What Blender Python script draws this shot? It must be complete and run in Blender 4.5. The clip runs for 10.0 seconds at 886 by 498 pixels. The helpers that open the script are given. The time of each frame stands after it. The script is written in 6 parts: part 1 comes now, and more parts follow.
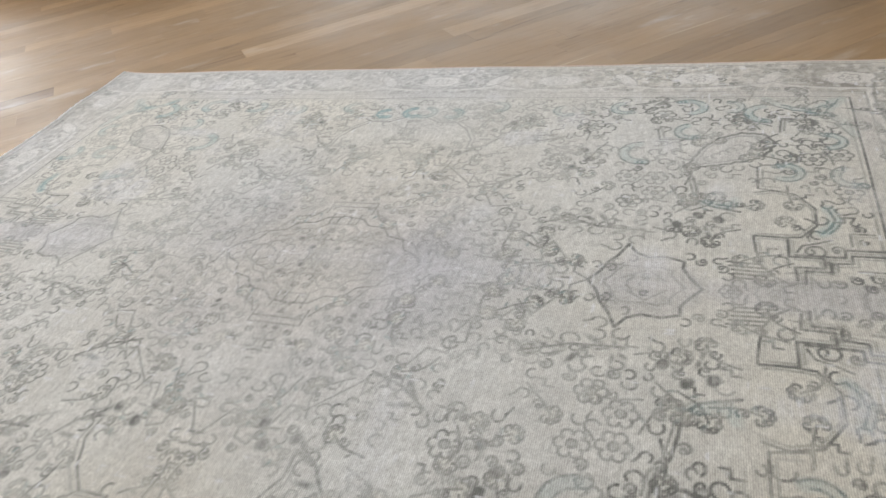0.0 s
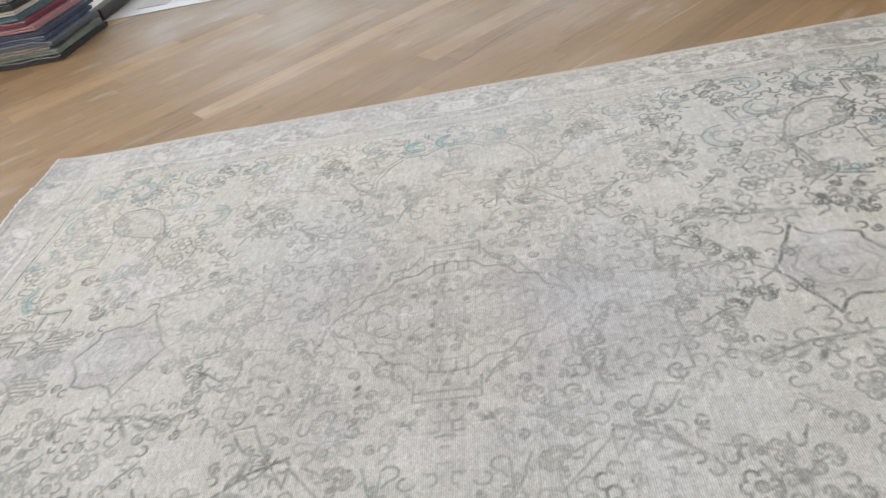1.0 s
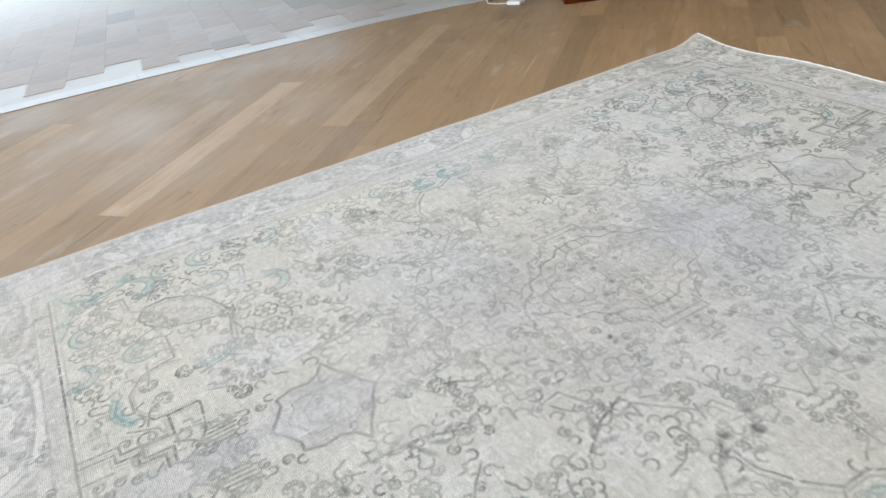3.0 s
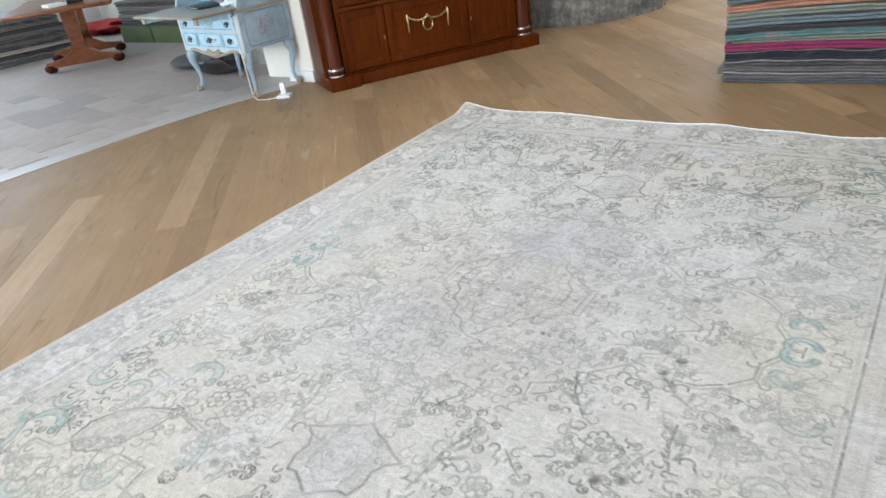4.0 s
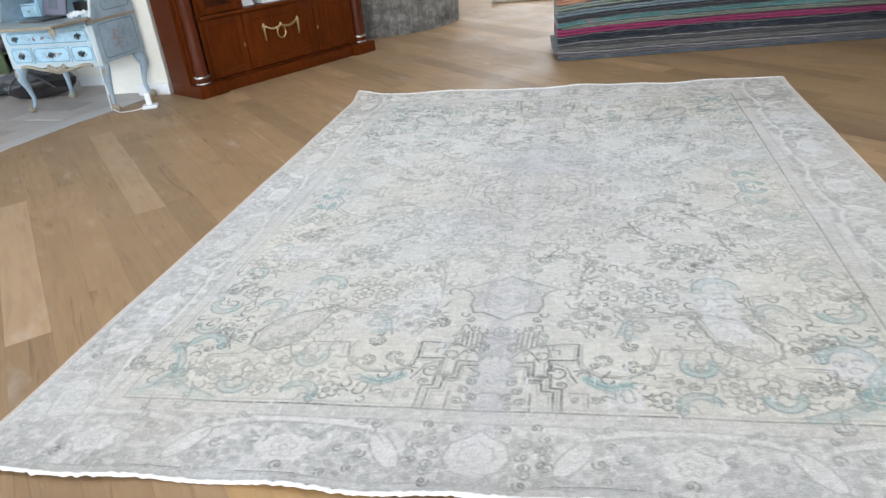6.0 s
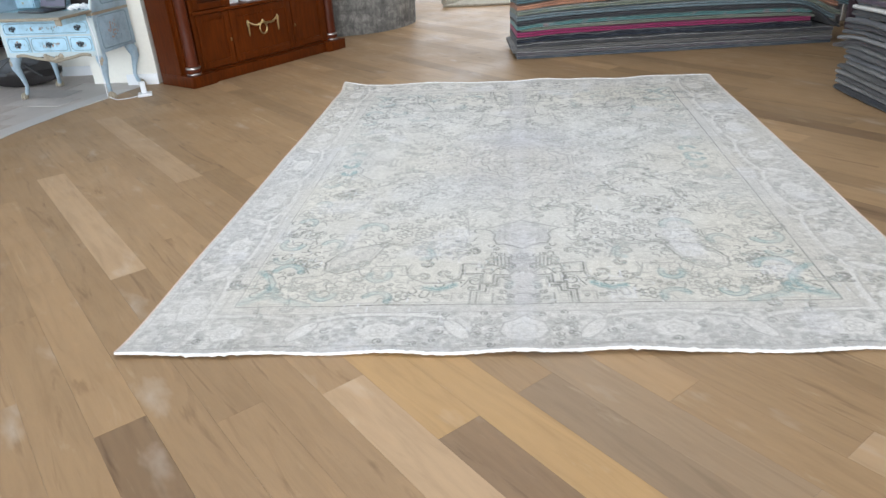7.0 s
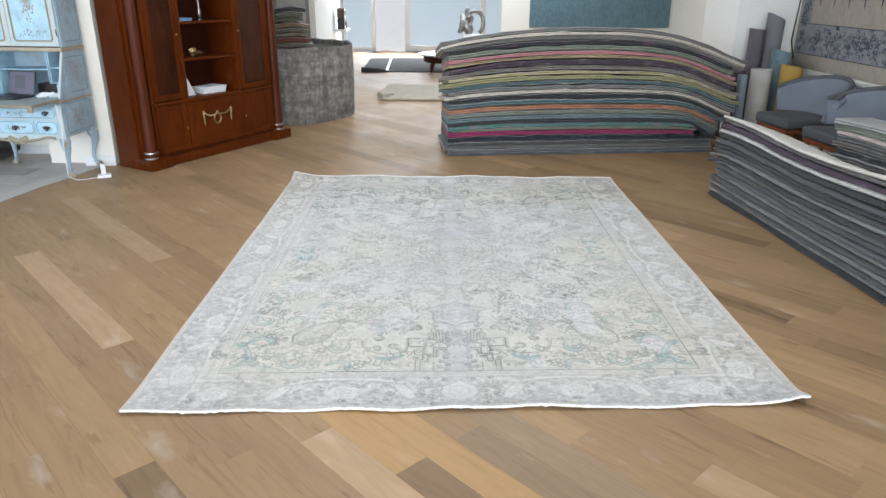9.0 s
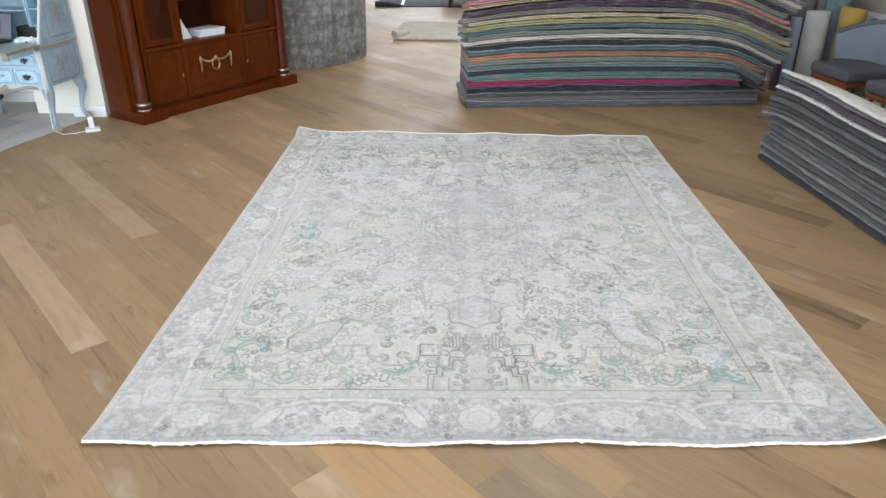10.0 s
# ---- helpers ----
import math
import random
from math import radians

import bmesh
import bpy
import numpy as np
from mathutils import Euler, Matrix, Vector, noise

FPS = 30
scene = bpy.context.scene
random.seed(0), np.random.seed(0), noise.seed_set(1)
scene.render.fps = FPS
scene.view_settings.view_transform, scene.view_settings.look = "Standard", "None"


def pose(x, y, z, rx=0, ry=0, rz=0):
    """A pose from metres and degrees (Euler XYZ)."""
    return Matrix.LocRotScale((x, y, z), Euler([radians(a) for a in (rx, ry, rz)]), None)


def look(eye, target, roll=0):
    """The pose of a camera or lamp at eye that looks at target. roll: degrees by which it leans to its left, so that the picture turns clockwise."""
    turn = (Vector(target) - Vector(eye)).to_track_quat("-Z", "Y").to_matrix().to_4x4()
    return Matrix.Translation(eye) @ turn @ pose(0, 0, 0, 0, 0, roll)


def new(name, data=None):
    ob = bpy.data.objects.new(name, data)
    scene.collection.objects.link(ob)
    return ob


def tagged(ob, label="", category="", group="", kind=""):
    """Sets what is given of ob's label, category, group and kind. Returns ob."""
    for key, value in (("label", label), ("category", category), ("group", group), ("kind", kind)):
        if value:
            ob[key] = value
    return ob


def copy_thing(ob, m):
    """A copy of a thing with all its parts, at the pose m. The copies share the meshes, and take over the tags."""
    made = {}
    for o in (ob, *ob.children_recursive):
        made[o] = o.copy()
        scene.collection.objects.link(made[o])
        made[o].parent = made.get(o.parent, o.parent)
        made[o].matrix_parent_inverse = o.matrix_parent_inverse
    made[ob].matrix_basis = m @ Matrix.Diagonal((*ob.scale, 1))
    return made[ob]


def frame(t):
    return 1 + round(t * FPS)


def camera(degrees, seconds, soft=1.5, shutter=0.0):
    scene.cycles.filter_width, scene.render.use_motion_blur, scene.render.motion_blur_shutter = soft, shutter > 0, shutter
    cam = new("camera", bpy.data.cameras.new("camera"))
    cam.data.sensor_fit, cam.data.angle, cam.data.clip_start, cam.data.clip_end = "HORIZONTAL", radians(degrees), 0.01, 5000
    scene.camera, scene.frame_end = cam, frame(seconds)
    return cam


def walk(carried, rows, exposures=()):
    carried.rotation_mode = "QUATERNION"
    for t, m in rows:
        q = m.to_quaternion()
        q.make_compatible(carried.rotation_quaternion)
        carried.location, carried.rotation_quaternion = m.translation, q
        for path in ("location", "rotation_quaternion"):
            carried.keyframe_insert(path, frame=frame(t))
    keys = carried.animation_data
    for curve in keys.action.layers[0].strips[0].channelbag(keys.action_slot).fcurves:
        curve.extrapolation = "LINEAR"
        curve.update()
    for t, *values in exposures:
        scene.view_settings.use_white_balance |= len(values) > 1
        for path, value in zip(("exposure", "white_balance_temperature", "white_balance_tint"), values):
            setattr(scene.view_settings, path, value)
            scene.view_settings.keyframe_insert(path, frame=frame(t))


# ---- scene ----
cam = camera(65.5, 10.0)
PATH = [
    (0, (3.035, -0.021, 1.295), (2.413, 1.467, 0.112), -10.5),
    (0.5, (2.605, 0.098, 1.262), (2.139, 1.631, 0.064), -15.6),
    (1, (2.212, 0.08, 1.268), (1.956, 1.686, 0.105), -14.3),
    (1.5, (1.867, 0.049, 1.304), (1.98, 1.683, 0.157), -10.0),
    (2, (1.451, 0.115, 1.292), (1.799, 1.729, 0.163), -11.6),
    (2.2, (1.277, 0.119, 1.303), (1.645, 1.728, 0.174), -10.9),
    (3.3, (0.449, 0.143, 1.315), (1.426, 1.564, 0.301), -8.8),
    (3.5, (0.322, 0.228, 1.35), (1.426, 1.556, 0.341), -9.0),
    (4, (-0.035, 0.341, 1.414), (1.384, 1.406, 0.489), -8.1),
    (4.5, (-0.341, 0.549, 1.497), (1.277, 1.332, 0.621), -6.5),
    (5, (-0.631, 0.837, 1.484), (1.068, 1.476, 0.644), -6.0),
    (5.5, (-0.954, 1.045, 1.401), (0.768, 1.512, 0.497), -7.2),
    (6, (-1.205, 1.302, 1.309), (0.542, 1.681, 0.413), -6.0),
    (6.2, (-1.308, 1.422, 1.305), (0.445, 1.735, 0.396), -6.0),
    (7.3, (-2.265, 1.659, 1.477), (-0.468, 1.777, 0.607), -2.5),
    (7.5, (-2.434, 1.646, 1.507), (-0.61, 1.751, 0.693), -2.0),
    (8, (-2.669, 1.611, 1.603), (-0.809, 1.629, 0.869), -0.4),
    (8.5, (-2.678, 1.658, 1.672), (-0.811, 1.667, 0.955), -0.6),
    (9, (-2.592, 1.737, 1.759), (-0.725, 1.674, 1.043), 0.4),
    (9.5, (-2.351, 1.752, 1.801), (-0.516, 1.713, 1.005), 0.5),
    (10, (-1.989, 1.733, 1.809), (-0.198, 1.716, 0.92), 0.5),
]
walk(cam, [(t, look(eye, target, roll)) for t, eye, target, roll in PATH],
     [(0.0, -0.34, 6750, 14), (0.6, -0.27, 6700, 14), (1.2, -0.22, 6650, 14), (2.2, -0.18, 6500, 13), (3.5, -0.06, 6380, 12), (4.5, 0.05, 6300, 12), (5.5, -0.03, 6250, 12), (10.0, -0.03, 6250, 12)])

# ---- light ----
world = bpy.data.worlds.new("sky")
scene.world = world
world.use_nodes = True
wn = world.node_tree.nodes
sky = wn.new("ShaderNodeTexSky")
sky.sky_type, sky.sun_disc, sky.sun_elevation, sky.sun_rotation = "NISHITA", False, radians(48), radians(200)
wn["Background"].inputs["Strength"].default_value = 0.12
world.node_tree.links.new(sky.outputs[0], wn["Background"].inputs["Color"])
sun = new("sun", bpy.data.lights.new("sun", "SUN"))
sun.data.energy, sun.data.angle, sun.data.color = 3.0, radians(0.6), (1.0, 0.95, 0.88)
sun.matrix_world = look((20, 14, 20), (4, 8, 0))


def area_light(name, eye, target, wide, high, power, color):
    lamp = new(name, bpy.data.lights.new(name, "AREA"))
    lamp.data.shape, lamp.data.size, lamp.data.size_y, lamp.data.energy, lamp.data.color = "RECTANGLE", wide, high, power, color
    lamp.matrix_world = look(eye, target)
    return lamp


DAY = (0.91, 0.965, 1.0)
# unseen shopfront behind the view is assumed; this lamp brightens what faces it
area_light("assumed_shopfront_fill", (-6.9, 3.5, 1.7), (0, 3.5, 1.2), 11.0, 2.6, 860, DAY)
area_light("garden_daylight", (0.5, 12.9, 1.7), (0.5, 6, 1.0), 10.0, 2.6, 370, (0.74, 0.89, 1.0))
area_light("terrace_daylight", (17.2, 1.2, 1.5), (8, 1.2, 0.6), 5.0, 2.6, 220, DAY)
# added overhead fill lamps, unseen, to light the carpet and the rear evenly
area_light("added_overhead_fill", (2.4, 1.75, 3.10), (2.4, 1.75, 0), 4.8, 4.2, 102, DAY)
area_light("added_rear_fill", (8.6, 1.0, 3.10), (8.6, 1.0, 0), 3.0, 3.4, 120, DAY)

# ---- materials ----
made = {}


def tree_of(name):
    m = bpy.data.materials.new(name)
    m.use_nodes = True
    t = m.node_tree
    return m, t, t.nodes["Principled BSDF"]


def ramp(t, fac, stops):
    r = t.nodes.new("ShaderNodeValToRGB")
    while len(r.color_ramp.elements) < len(stops):
        r.color_ramp.elements.new(0.5)
    for e, (p, c) in zip(r.color_ramp.elements, stops):
        e.position, e.color = p, (*c, 1)
    t.links.new(fac, r.inputs[0])
    return r.outputs[0]


def coords(t, scale=(1, 1, 1), turn=0.0, kind="Object", shift=None):
    c = t.nodes.new("ShaderNodeTexCoord").outputs[kind]
    if shift is not None:
        a = t.nodes.new("ShaderNodeVectorMath")
        t.links.new(c, a.inputs[0])
        t.links.new(shift, a.inputs[1])
        c = a.outputs[0]
    m = t.nodes.new("ShaderNodeMapping")
    m.inputs["Scale"].default_value, m.inputs["Rotation"].default_value = scale, (0, 0, turn)
    t.links.new(c, m.inputs[0])
    return m.outputs[0]


def noisy(t, vec, scale, detail=4.0, rough=0.55, warp=0.0):
    n = t.nodes.new("ShaderNodeTexNoise")
    n.inputs["Scale"].default_value, n.inputs["Detail"].default_value, n.inputs["Roughness"].default_value = scale, detail, rough
    n.inputs["Distortion"].default_value = warp
    t.links.new(vec, n.inputs["Vector"])
    return n.outputs[0]


def blend(t, fac, a, b, how="MIX"):
    m = t.nodes.new("ShaderNodeMix")
    m.data_type, m.blend_type = "RGBA", how
    for value, socket in ((fac, m.inputs[0]), (a, m.inputs[6]), (b, m.inputs[7])):
        if isinstance(value, (int, float)):
            socket.default_value = value
        elif isinstance(value, tuple):
            socket.default_value = (*value, 1)
        else:
            t.links.new(value, socket)
    return m.outputs[2]


def maths(t, how, a, b=0.0):
    m = t.nodes.new("ShaderNodeMath")
    m.operation = how
    for n, value in enumerate((a, b)):
        if isinstance(value, (int, float)):
            m.inputs[n].default_value = value
        else:
            t.links.new(value, m.inputs[n])
    return m.outputs[0]


def relief(t, p, height, strength=0.2, depth=0.002):
    b = t.nodes.new("ShaderNodeBump")
    b.inputs["Strength"].default_value, b.inputs["Distance"].default_value = strength, depth
    t.links.new(height, b.inputs["Height"])
    t.links.new(b.outputs[0], p.inputs["Normal"])


def shade(c, k):
    return tuple(min(1.0, v * k) for v in c)


def surface(name, color, rough=0.6, metal=0.0, spread=0.2, coarse=3.0, fine=60.0, stretch=(1, 1, 1), bump=0.15, coat=0.0, tint=None):
    """A plain surface with coarse and fine variation of colour, uneven gloss and fine relief."""
    key = ("surface", name)
    if key in made:
        return made[key]
    m, t, p = tree_of(name)
    vec = coords(t, stretch)
    big, small = noisy(t, vec, coarse, 3), noisy(t, vec, fine, 5)
    c = ramp(t, big, [(0.25, shade(color, 1 - spread)), (0.75, shade(tint or color, 1 + spread * 0.6))])
    c = blend(t, 0.35, c, ramp(t, small, [(0.3, shade(color, 1 - spread * 1.2)), (0.7, shade(color, 1 + spread))]))
    t.links.new(c, p.inputs["Base Color"])
    t.links.new(ramp(t, small, [(0.3, (rough * 0.85,) * 3), (0.7, (min(1, rough * 1.15),) * 3)]), p.inputs["Roughness"])
    p.inputs["Metallic"].default_value, p.inputs["Coat Weight"].default_value = metal, coat
    p.inputs["Coat Roughness"].default_value = 0.12
    relief(t, p, small, bump)
    made[key] = m
    return m


def textile(color, other=None, rows=260.0, wild=0.25):
    """Worn carpet wool: a soft body with thread rows, fading and flecks of a second colour."""
    key = ("textile", color, other)
    if key in made:
        return made[key]
    m, t, p = tree_of("carpet_wool")
    info = t.nodes.new("ShaderNodeObjectInfo").outputs["Random"]
    comb = t.nodes.new("ShaderNodeCombineXYZ")
    t.links.new(maths(t, "MULTIPLY", info, 37.0), comb.inputs[1])
    long = coords(t, (1.5, 1.5, 2.5), shift=comb.outputs[0])
    patch, fleck = noisy(t, long, 5.0, 4, 0.6), noisy(t, coords(t, (1, 1, 1)), 110.0, 3)
    c = ramp(t, patch, [(0.3, shade(color, 1 - wild)), (0.52, color), (0.7, other or shade(color, 1 + wild))])
    c = blend(t, 0.4, c, ramp(t, fleck, [(0.3, shade(color, 0.45)), (0.75, shade(color, 1.25))]))
    t.links.new(c, p.inputs["Base Color"])
    p.inputs["Roughness"].default_value, p.inputs["Sheen Weight"].default_value = 0.95, 0.15
    p.inputs["Specular IOR Level"].default_value = 0.15
    relief(t, p, maths(t, "ADD", fleck, noisy(t, coords(t, (1, 1, 1)), rows, 2)), 0.5, 0.004)
    made[key] = m
    return m


def plank_wood(name, island, colour=(0.318, 0.207, 0.110), figure=0.75):
    """Brushed, oiled oak boards; each board takes its own tone."""
    m, t, p = tree_of(name)
    if island:
        chance = t.nodes.new("ShaderNodeNewGeometry").outputs["Random Per Island"]
    else:
        chance = t.nodes.new("ShaderNodeObjectInfo").outputs["Random"]
    comb = t.nodes.new("ShaderNodeCombineXYZ")
    t.links.new(maths(t, "MULTIPLY", chance, 61.0), comb.inputs[0])
    t.links.new(maths(t, "MULTIPLY", chance, 23.0), comb.inputs[1])
    turned = radians(-PLANK_TURN) if island else 0.0
    first = coords(t, (1, 1, 1), turned)
    add = t.nodes.new("ShaderNodeVectorMath")
    t.links.new(first, add.inputs[0])
    t.links.new(comb.outputs[0], add.inputs[1])

    def stretched(x, y):
        s = t.nodes.new("ShaderNodeMapping")
        s.inputs["Scale"].default_value = (x, y, 1)
        t.links.new(add.outputs[0], s.inputs[0])
        return s.outputs[0]

    tone = ramp(t, chance, [(0.0, shade(colour, 0.78)), (0.12, shade(colour, 0.93)), (0.6, colour), (0.88, shade(colour, 1.08)), (1.0, shade(colour, 1.25))])
    grain = noisy(t, stretched(0.9, 9.0), 2.6, 6, 0.6, 1.0)
    pores = noisy(t, stretched(5.0, 110.0), 4.0, 4, 0.7)
    rings = noisy(t, stretched(0.55, 4.2), 1.5, 4, 0.55, 2.6)
    c = blend(t, 0.55, tone, ramp(t, grain, [(0.28, (0.74, 0.71, 0.68)), (0.5, (1.0, 1.0, 1.0)), (0.75, (1.18, 1.16, 1.13))]), "MULTIPLY")
    c = blend(t, 0.16, c, ramp(t, pores, [(0.3, (0.74, 0.71, 0.68)), (0.55, (1.04, 1.04, 1.04))]), "MULTIPLY")
    c = blend(t, figure, c, ramp(t, rings, [(0.30, (0.62, 0.57, 0.52)), (0.40, (1.0, 1.0, 1.0)), (0.60, (0.96, 0.95, 0.93)), (0.75, (1.16, 1.14, 1.10))]), "MULTIPLY")
    place = t.nodes.new("ShaderNodeNewGeometry").outputs["Position"]
    dust = noisy(t, place, 1.7, 6, 0.62, 0.4)
    scuff = noisy(t, stretched(1.6, 7.0), 1.3, 5, 0.65, 0.5)
    c = blend(t, ramp(t, scuff, [(0.62, (0, 0, 0)), (0.74, (0.35, 0.35, 0.35))]), c, (0.50, 0.40, 0.27))
    sap = noisy(t, stretched(0.45, 17.0), 1.2, 2, 0.5, 0.2)
    c = blend(t, ramp(t, sap, [(0.70, (0, 0, 0)), (0.76, (0.6, 0.6, 0.6))]), c, (0.54, 0.42, 0.26))
    chalky = noisy(t, stretched(1.3, 3.4), 1.6, 4, 0.55, 0.2)
    c = blend(t, ramp(t, chalky, [(0.62, (0, 0, 0)), (0.80, (0.45, 0.45, 0.45))]), c, (0.55, 0.49, 0.42))
    t.links.new(c, p.inputs["Base Color"])
    t.links.new(ramp(t, dust, [(0.35, (0.43, 0.43, 0.43)), (0.7, (0.62, 0.62, 0.62))]), p.inputs["Roughness"])
    p.inputs["Specular IOR Level"].default_value = 0.38
    relief(t, p, maths(t, "ADD", pores, grain), 0.16, 0.0015)
    return m


def stone_tile(name):
    m, t, p = tree_of(name)
    chance = t.nodes.new("ShaderNodeObjectInfo").outputs["Random"]
    tone = ramp(t, chance, [(0.0, (0.37, 0.35, 0.34)), (0.12, (0.41, 0.38, 0.362)), (0.25, (0.45, 0.41, 0.385)), (0.75, (0.47, 0.425, 0.395)), (1.0, (0.50, 0.475, 0.455))])
    vein = noisy(t, coords(t, (1.5, 5, 1)), 3.0, 6, 0.6, 1.2)
    c = blend(t, 1.0, tone, ramp(t, vein, [(0.3, (0.82, 0.80, 0.79)), (0.7, (1.12, 1.1, 1.1))]), "MULTIPLY")
    t.links.new(c, p.inputs["Base Color"])
    t.links.new(ramp(t, vein, [(0.3, (0.58, 0.58, 0.58)), (0.7, (0.74, 0.74, 0.74))]), p.inputs["Roughness"])
    relief(t, p, vein, 0.06)
    return m


def veneer(name, color, dark, rough=0.28, along=(9, 9, 0.8), coat=0.4):
    m, t, p = tree_of(name)
    vec = coords(t, along)
    grain, broad = noisy(t, vec, 6.0, 6, 0.6, 0.8), noisy(t, coords(t, (1, 1, 0.5)), 3.0, 3, 0.5, 0.5)
    c = ramp(t, grain, [(0.3, dark), (0.65, color)])
    c = blend(t, 0.6, c, ramp(t, broad, [(0.3, (0.7, 0.66, 0.6)), (0.7, (1.2, 1.18, 1.15))]), "MULTIPLY")
    t.links.new(c, p.inputs["Base Color"])
    p.inputs["Roughness"].default_value, p.inputs["Coat Weight"].default_value, p.inputs["Coat Roughness"].default_value = rough, coat, 0.12
    p.inputs["Specular IOR Level"].default_value = 0.12
    relief(t, p, grain, 0.05)
    return m


def painted(name, base, flower, leaf, rough=0.5):
    """Old hand-painted chalky blue paint with rubbed patches; the painted sprigs are separate shapes."""
    m, t, p = tree_of(name)
    vec = coords(t)
    worn, fine = noisy(t, vec, 7.0, 6, 0.7), noisy(t, vec, 45.0, 5)
    c = ramp(t, worn, [(0.30, shade(base, 0.72)), (0.5, base), (0.72, shade(base, 1.18))])
    c = blend(t, ramp(t, fine, [(0.60, (0, 0, 0)), (0.72, (0.5, 0.5, 0.5))]), c, flower)
    c = blend(t, ramp(t, fine, [(0.24, (0.45, 0.45, 0.45)), (0.36, (0, 0, 0))]), c, leaf)
    t.links.new(c, p.inputs["Base Color"])
    p.inputs["Roughness"].default_value = rough
    relief(t, p, fine, 0.15)
    return m


def clear_glass(name, color=(1, 1, 1), rough=0.0):
    m, t, p = tree_of(name)
    p.inputs["Base Color"].default_value = (*color, 1)
    p.inputs["Roughness"].default_value, p.inputs["Transmission Weight"].default_value, p.inputs["IOR"].default_value = rough, 1.0, 1.45
    return m


PLANK_TURN = 41.5
OAK, OAK_FAR = plank_wood("oak_board", False), plank_wood("oak_boards_far", True)
OAK_PALE, OAK_HONEY = plank_wood("pale_oak_board", False, (0.395, 0.27, 0.158), 0.4), plank_wood("honey_oak_board", False, (0.42, 0.262, 0.115), 0.3)
OAK_DARK, OAK_TAUPE = plank_wood("dark_oak_board", False, (0.235, 0.150, 0.082), 1.0), plank_wood("taupe_oak_board", False, (0.275, 0.190, 0.115), 0.5)
SUBFLOOR = surface("dark_joint", (0.045, 0.03, 0.02), 0.9)
STONE = stone_tile("pale_stone")
GROUT = surface("grout", (0.455, 0.418, 0.392), 0.45)
PLASTER = surface("white_plaster", (0.82, 0.815, 0.79), 0.85, spread=0.05, coarse=1.2, fine=30, bump=0.08)
CREAM = surface("cream_plaster", (0.83, 0.81, 0.74), 0.85, spread=0.06, coarse=1.4, fine=30, bump=0.08)
SKIRT = surface("white_skirting", (0.78, 0.80, 0.82), 0.4, spread=0.05)
CEIL = surface("ceiling_paint", (0.80, 0.80, 0.78), 0.9, spread=0.03)
MAHOGANY = veneer("mahogany", (0.112, 0.024, 0.003), (0.058, 0.012, 0.002), 0.33, coat=0.03)
DARKHOG = veneer("dark_mahogany", (0.055, 0.013, 0.006), (0.024, 0.007, 0.004), 0.4, coat=0.05)
COLUMNWOOD = veneer("column_mahogany", (0.095, 0.020, 0.006), (0.050, 0.011, 0.004), 0.42, coat=0.03)
BRASS = surface("aged_brass", (0.52, 0.40, 0.20), 0.38, 1.0, spread=0.2)
SILVER = surface("tarnished_silver", (0.40, 0.38, 0.36), 0.36, 1.0, spread=0.2)
BLUE = painted("chalk_blue_paint", (0.40, 0.61, 0.74), (0.48, 0.62, 0.68), (0.25, 0.44, 0.57))
BLUESIDE = painted("dusty_blue_paint", (0.31, 0.41, 0.49), (0.44, 0.43, 0.42), (0.20, 0.30, 0.38))
BLUEIN = painted("inner_blue_paint", (0.32, 0.54, 0.62), (0.38, 0.55, 0.60), (0.2, 0.38, 0.45))
GILT = surface("rubbed_gilding", (0.38, 0.33, 0.25), 0.5, 0.25, spread=0.4, fine=90)
PALEPAINT = surface("ivory_paint", (0.52, 0.60, 0.62), 0.5, spread=0.15, fine=70)
SPRIG = surface("painted_rose", (0.42, 0.30, 0.25), 0.6, spread=0.35, fine=120)
LEAFPAINT = surface("painted_leaf", (0.22, 0.31, 0.36), 0.6, spread=0.35, fine=120)
BLACK = surface("black_plastic", (0.02, 0.02, 0.022), 0.35, spread=0.3)
IRON = surface("dark_iron", (0.05, 0.06, 0.07), 0.4, 0.8, spread=0.3)
PAPER = surface("white_paper", (0.75, 0.78, 0.80), 0.5, spread=0.05)
BLUEPAPER = surface("blue_paper", (0.16, 0.26, 0.42), 0.5, spread=0.1)
LEATHER = surface("dark_leather", (0.030, 0.026, 0.026), 0.45, spread=0.4, fine=120, bump=0.3)
BROWNLEATHER = surface("brown_leather", (0.10, 0.065, 0.05), 0.4, spread=0.4, fine=120, bump=0.3)
GREENWOOD = surface("green_painted_wood", (0.085, 0.12, 0.05), 0.6, spread=0.3)
REDCLOTH = surface("red_cloth", (0.42, 0.03, 0.03), 0.9, spread=0.3)
TABLEWOOD = veneer("reddish_wood", (0.24, 0.085, 0.035), (0.12, 0.035, 0.015), 0.35, (2, 9, 9))
ALU = surface("white_aluminium", (0.70, 0.72, 0.74), 0.35, spread=0.05)
GREYFRAME = surface("grey_frame", (0.20, 0.20, 0.20), 0.5, spread=0.1)
GLASS = clear_glass("glass")
FROST = clear_glass("blue_film_glass", (0.80, 0.92, 0.99), 0.35)


def felt(color, other=None):
    return surface("felt_%03d_%03d_%03d" % tuple(int(999 * v) for v in color), color, 0.95, spread=0.22, coarse=4.0, fine=130.0, bump=0.4, tint=other)


UPHOLSTERY = felt((0.17, 0.195, 0.235))
UPHOLSTERYDARK = felt((0.095, 0.10, 0.11))
WEED = surface("pale_paving", (0.70, 0.68, 0.63), 0.9)

# ---- mesh helpers ----


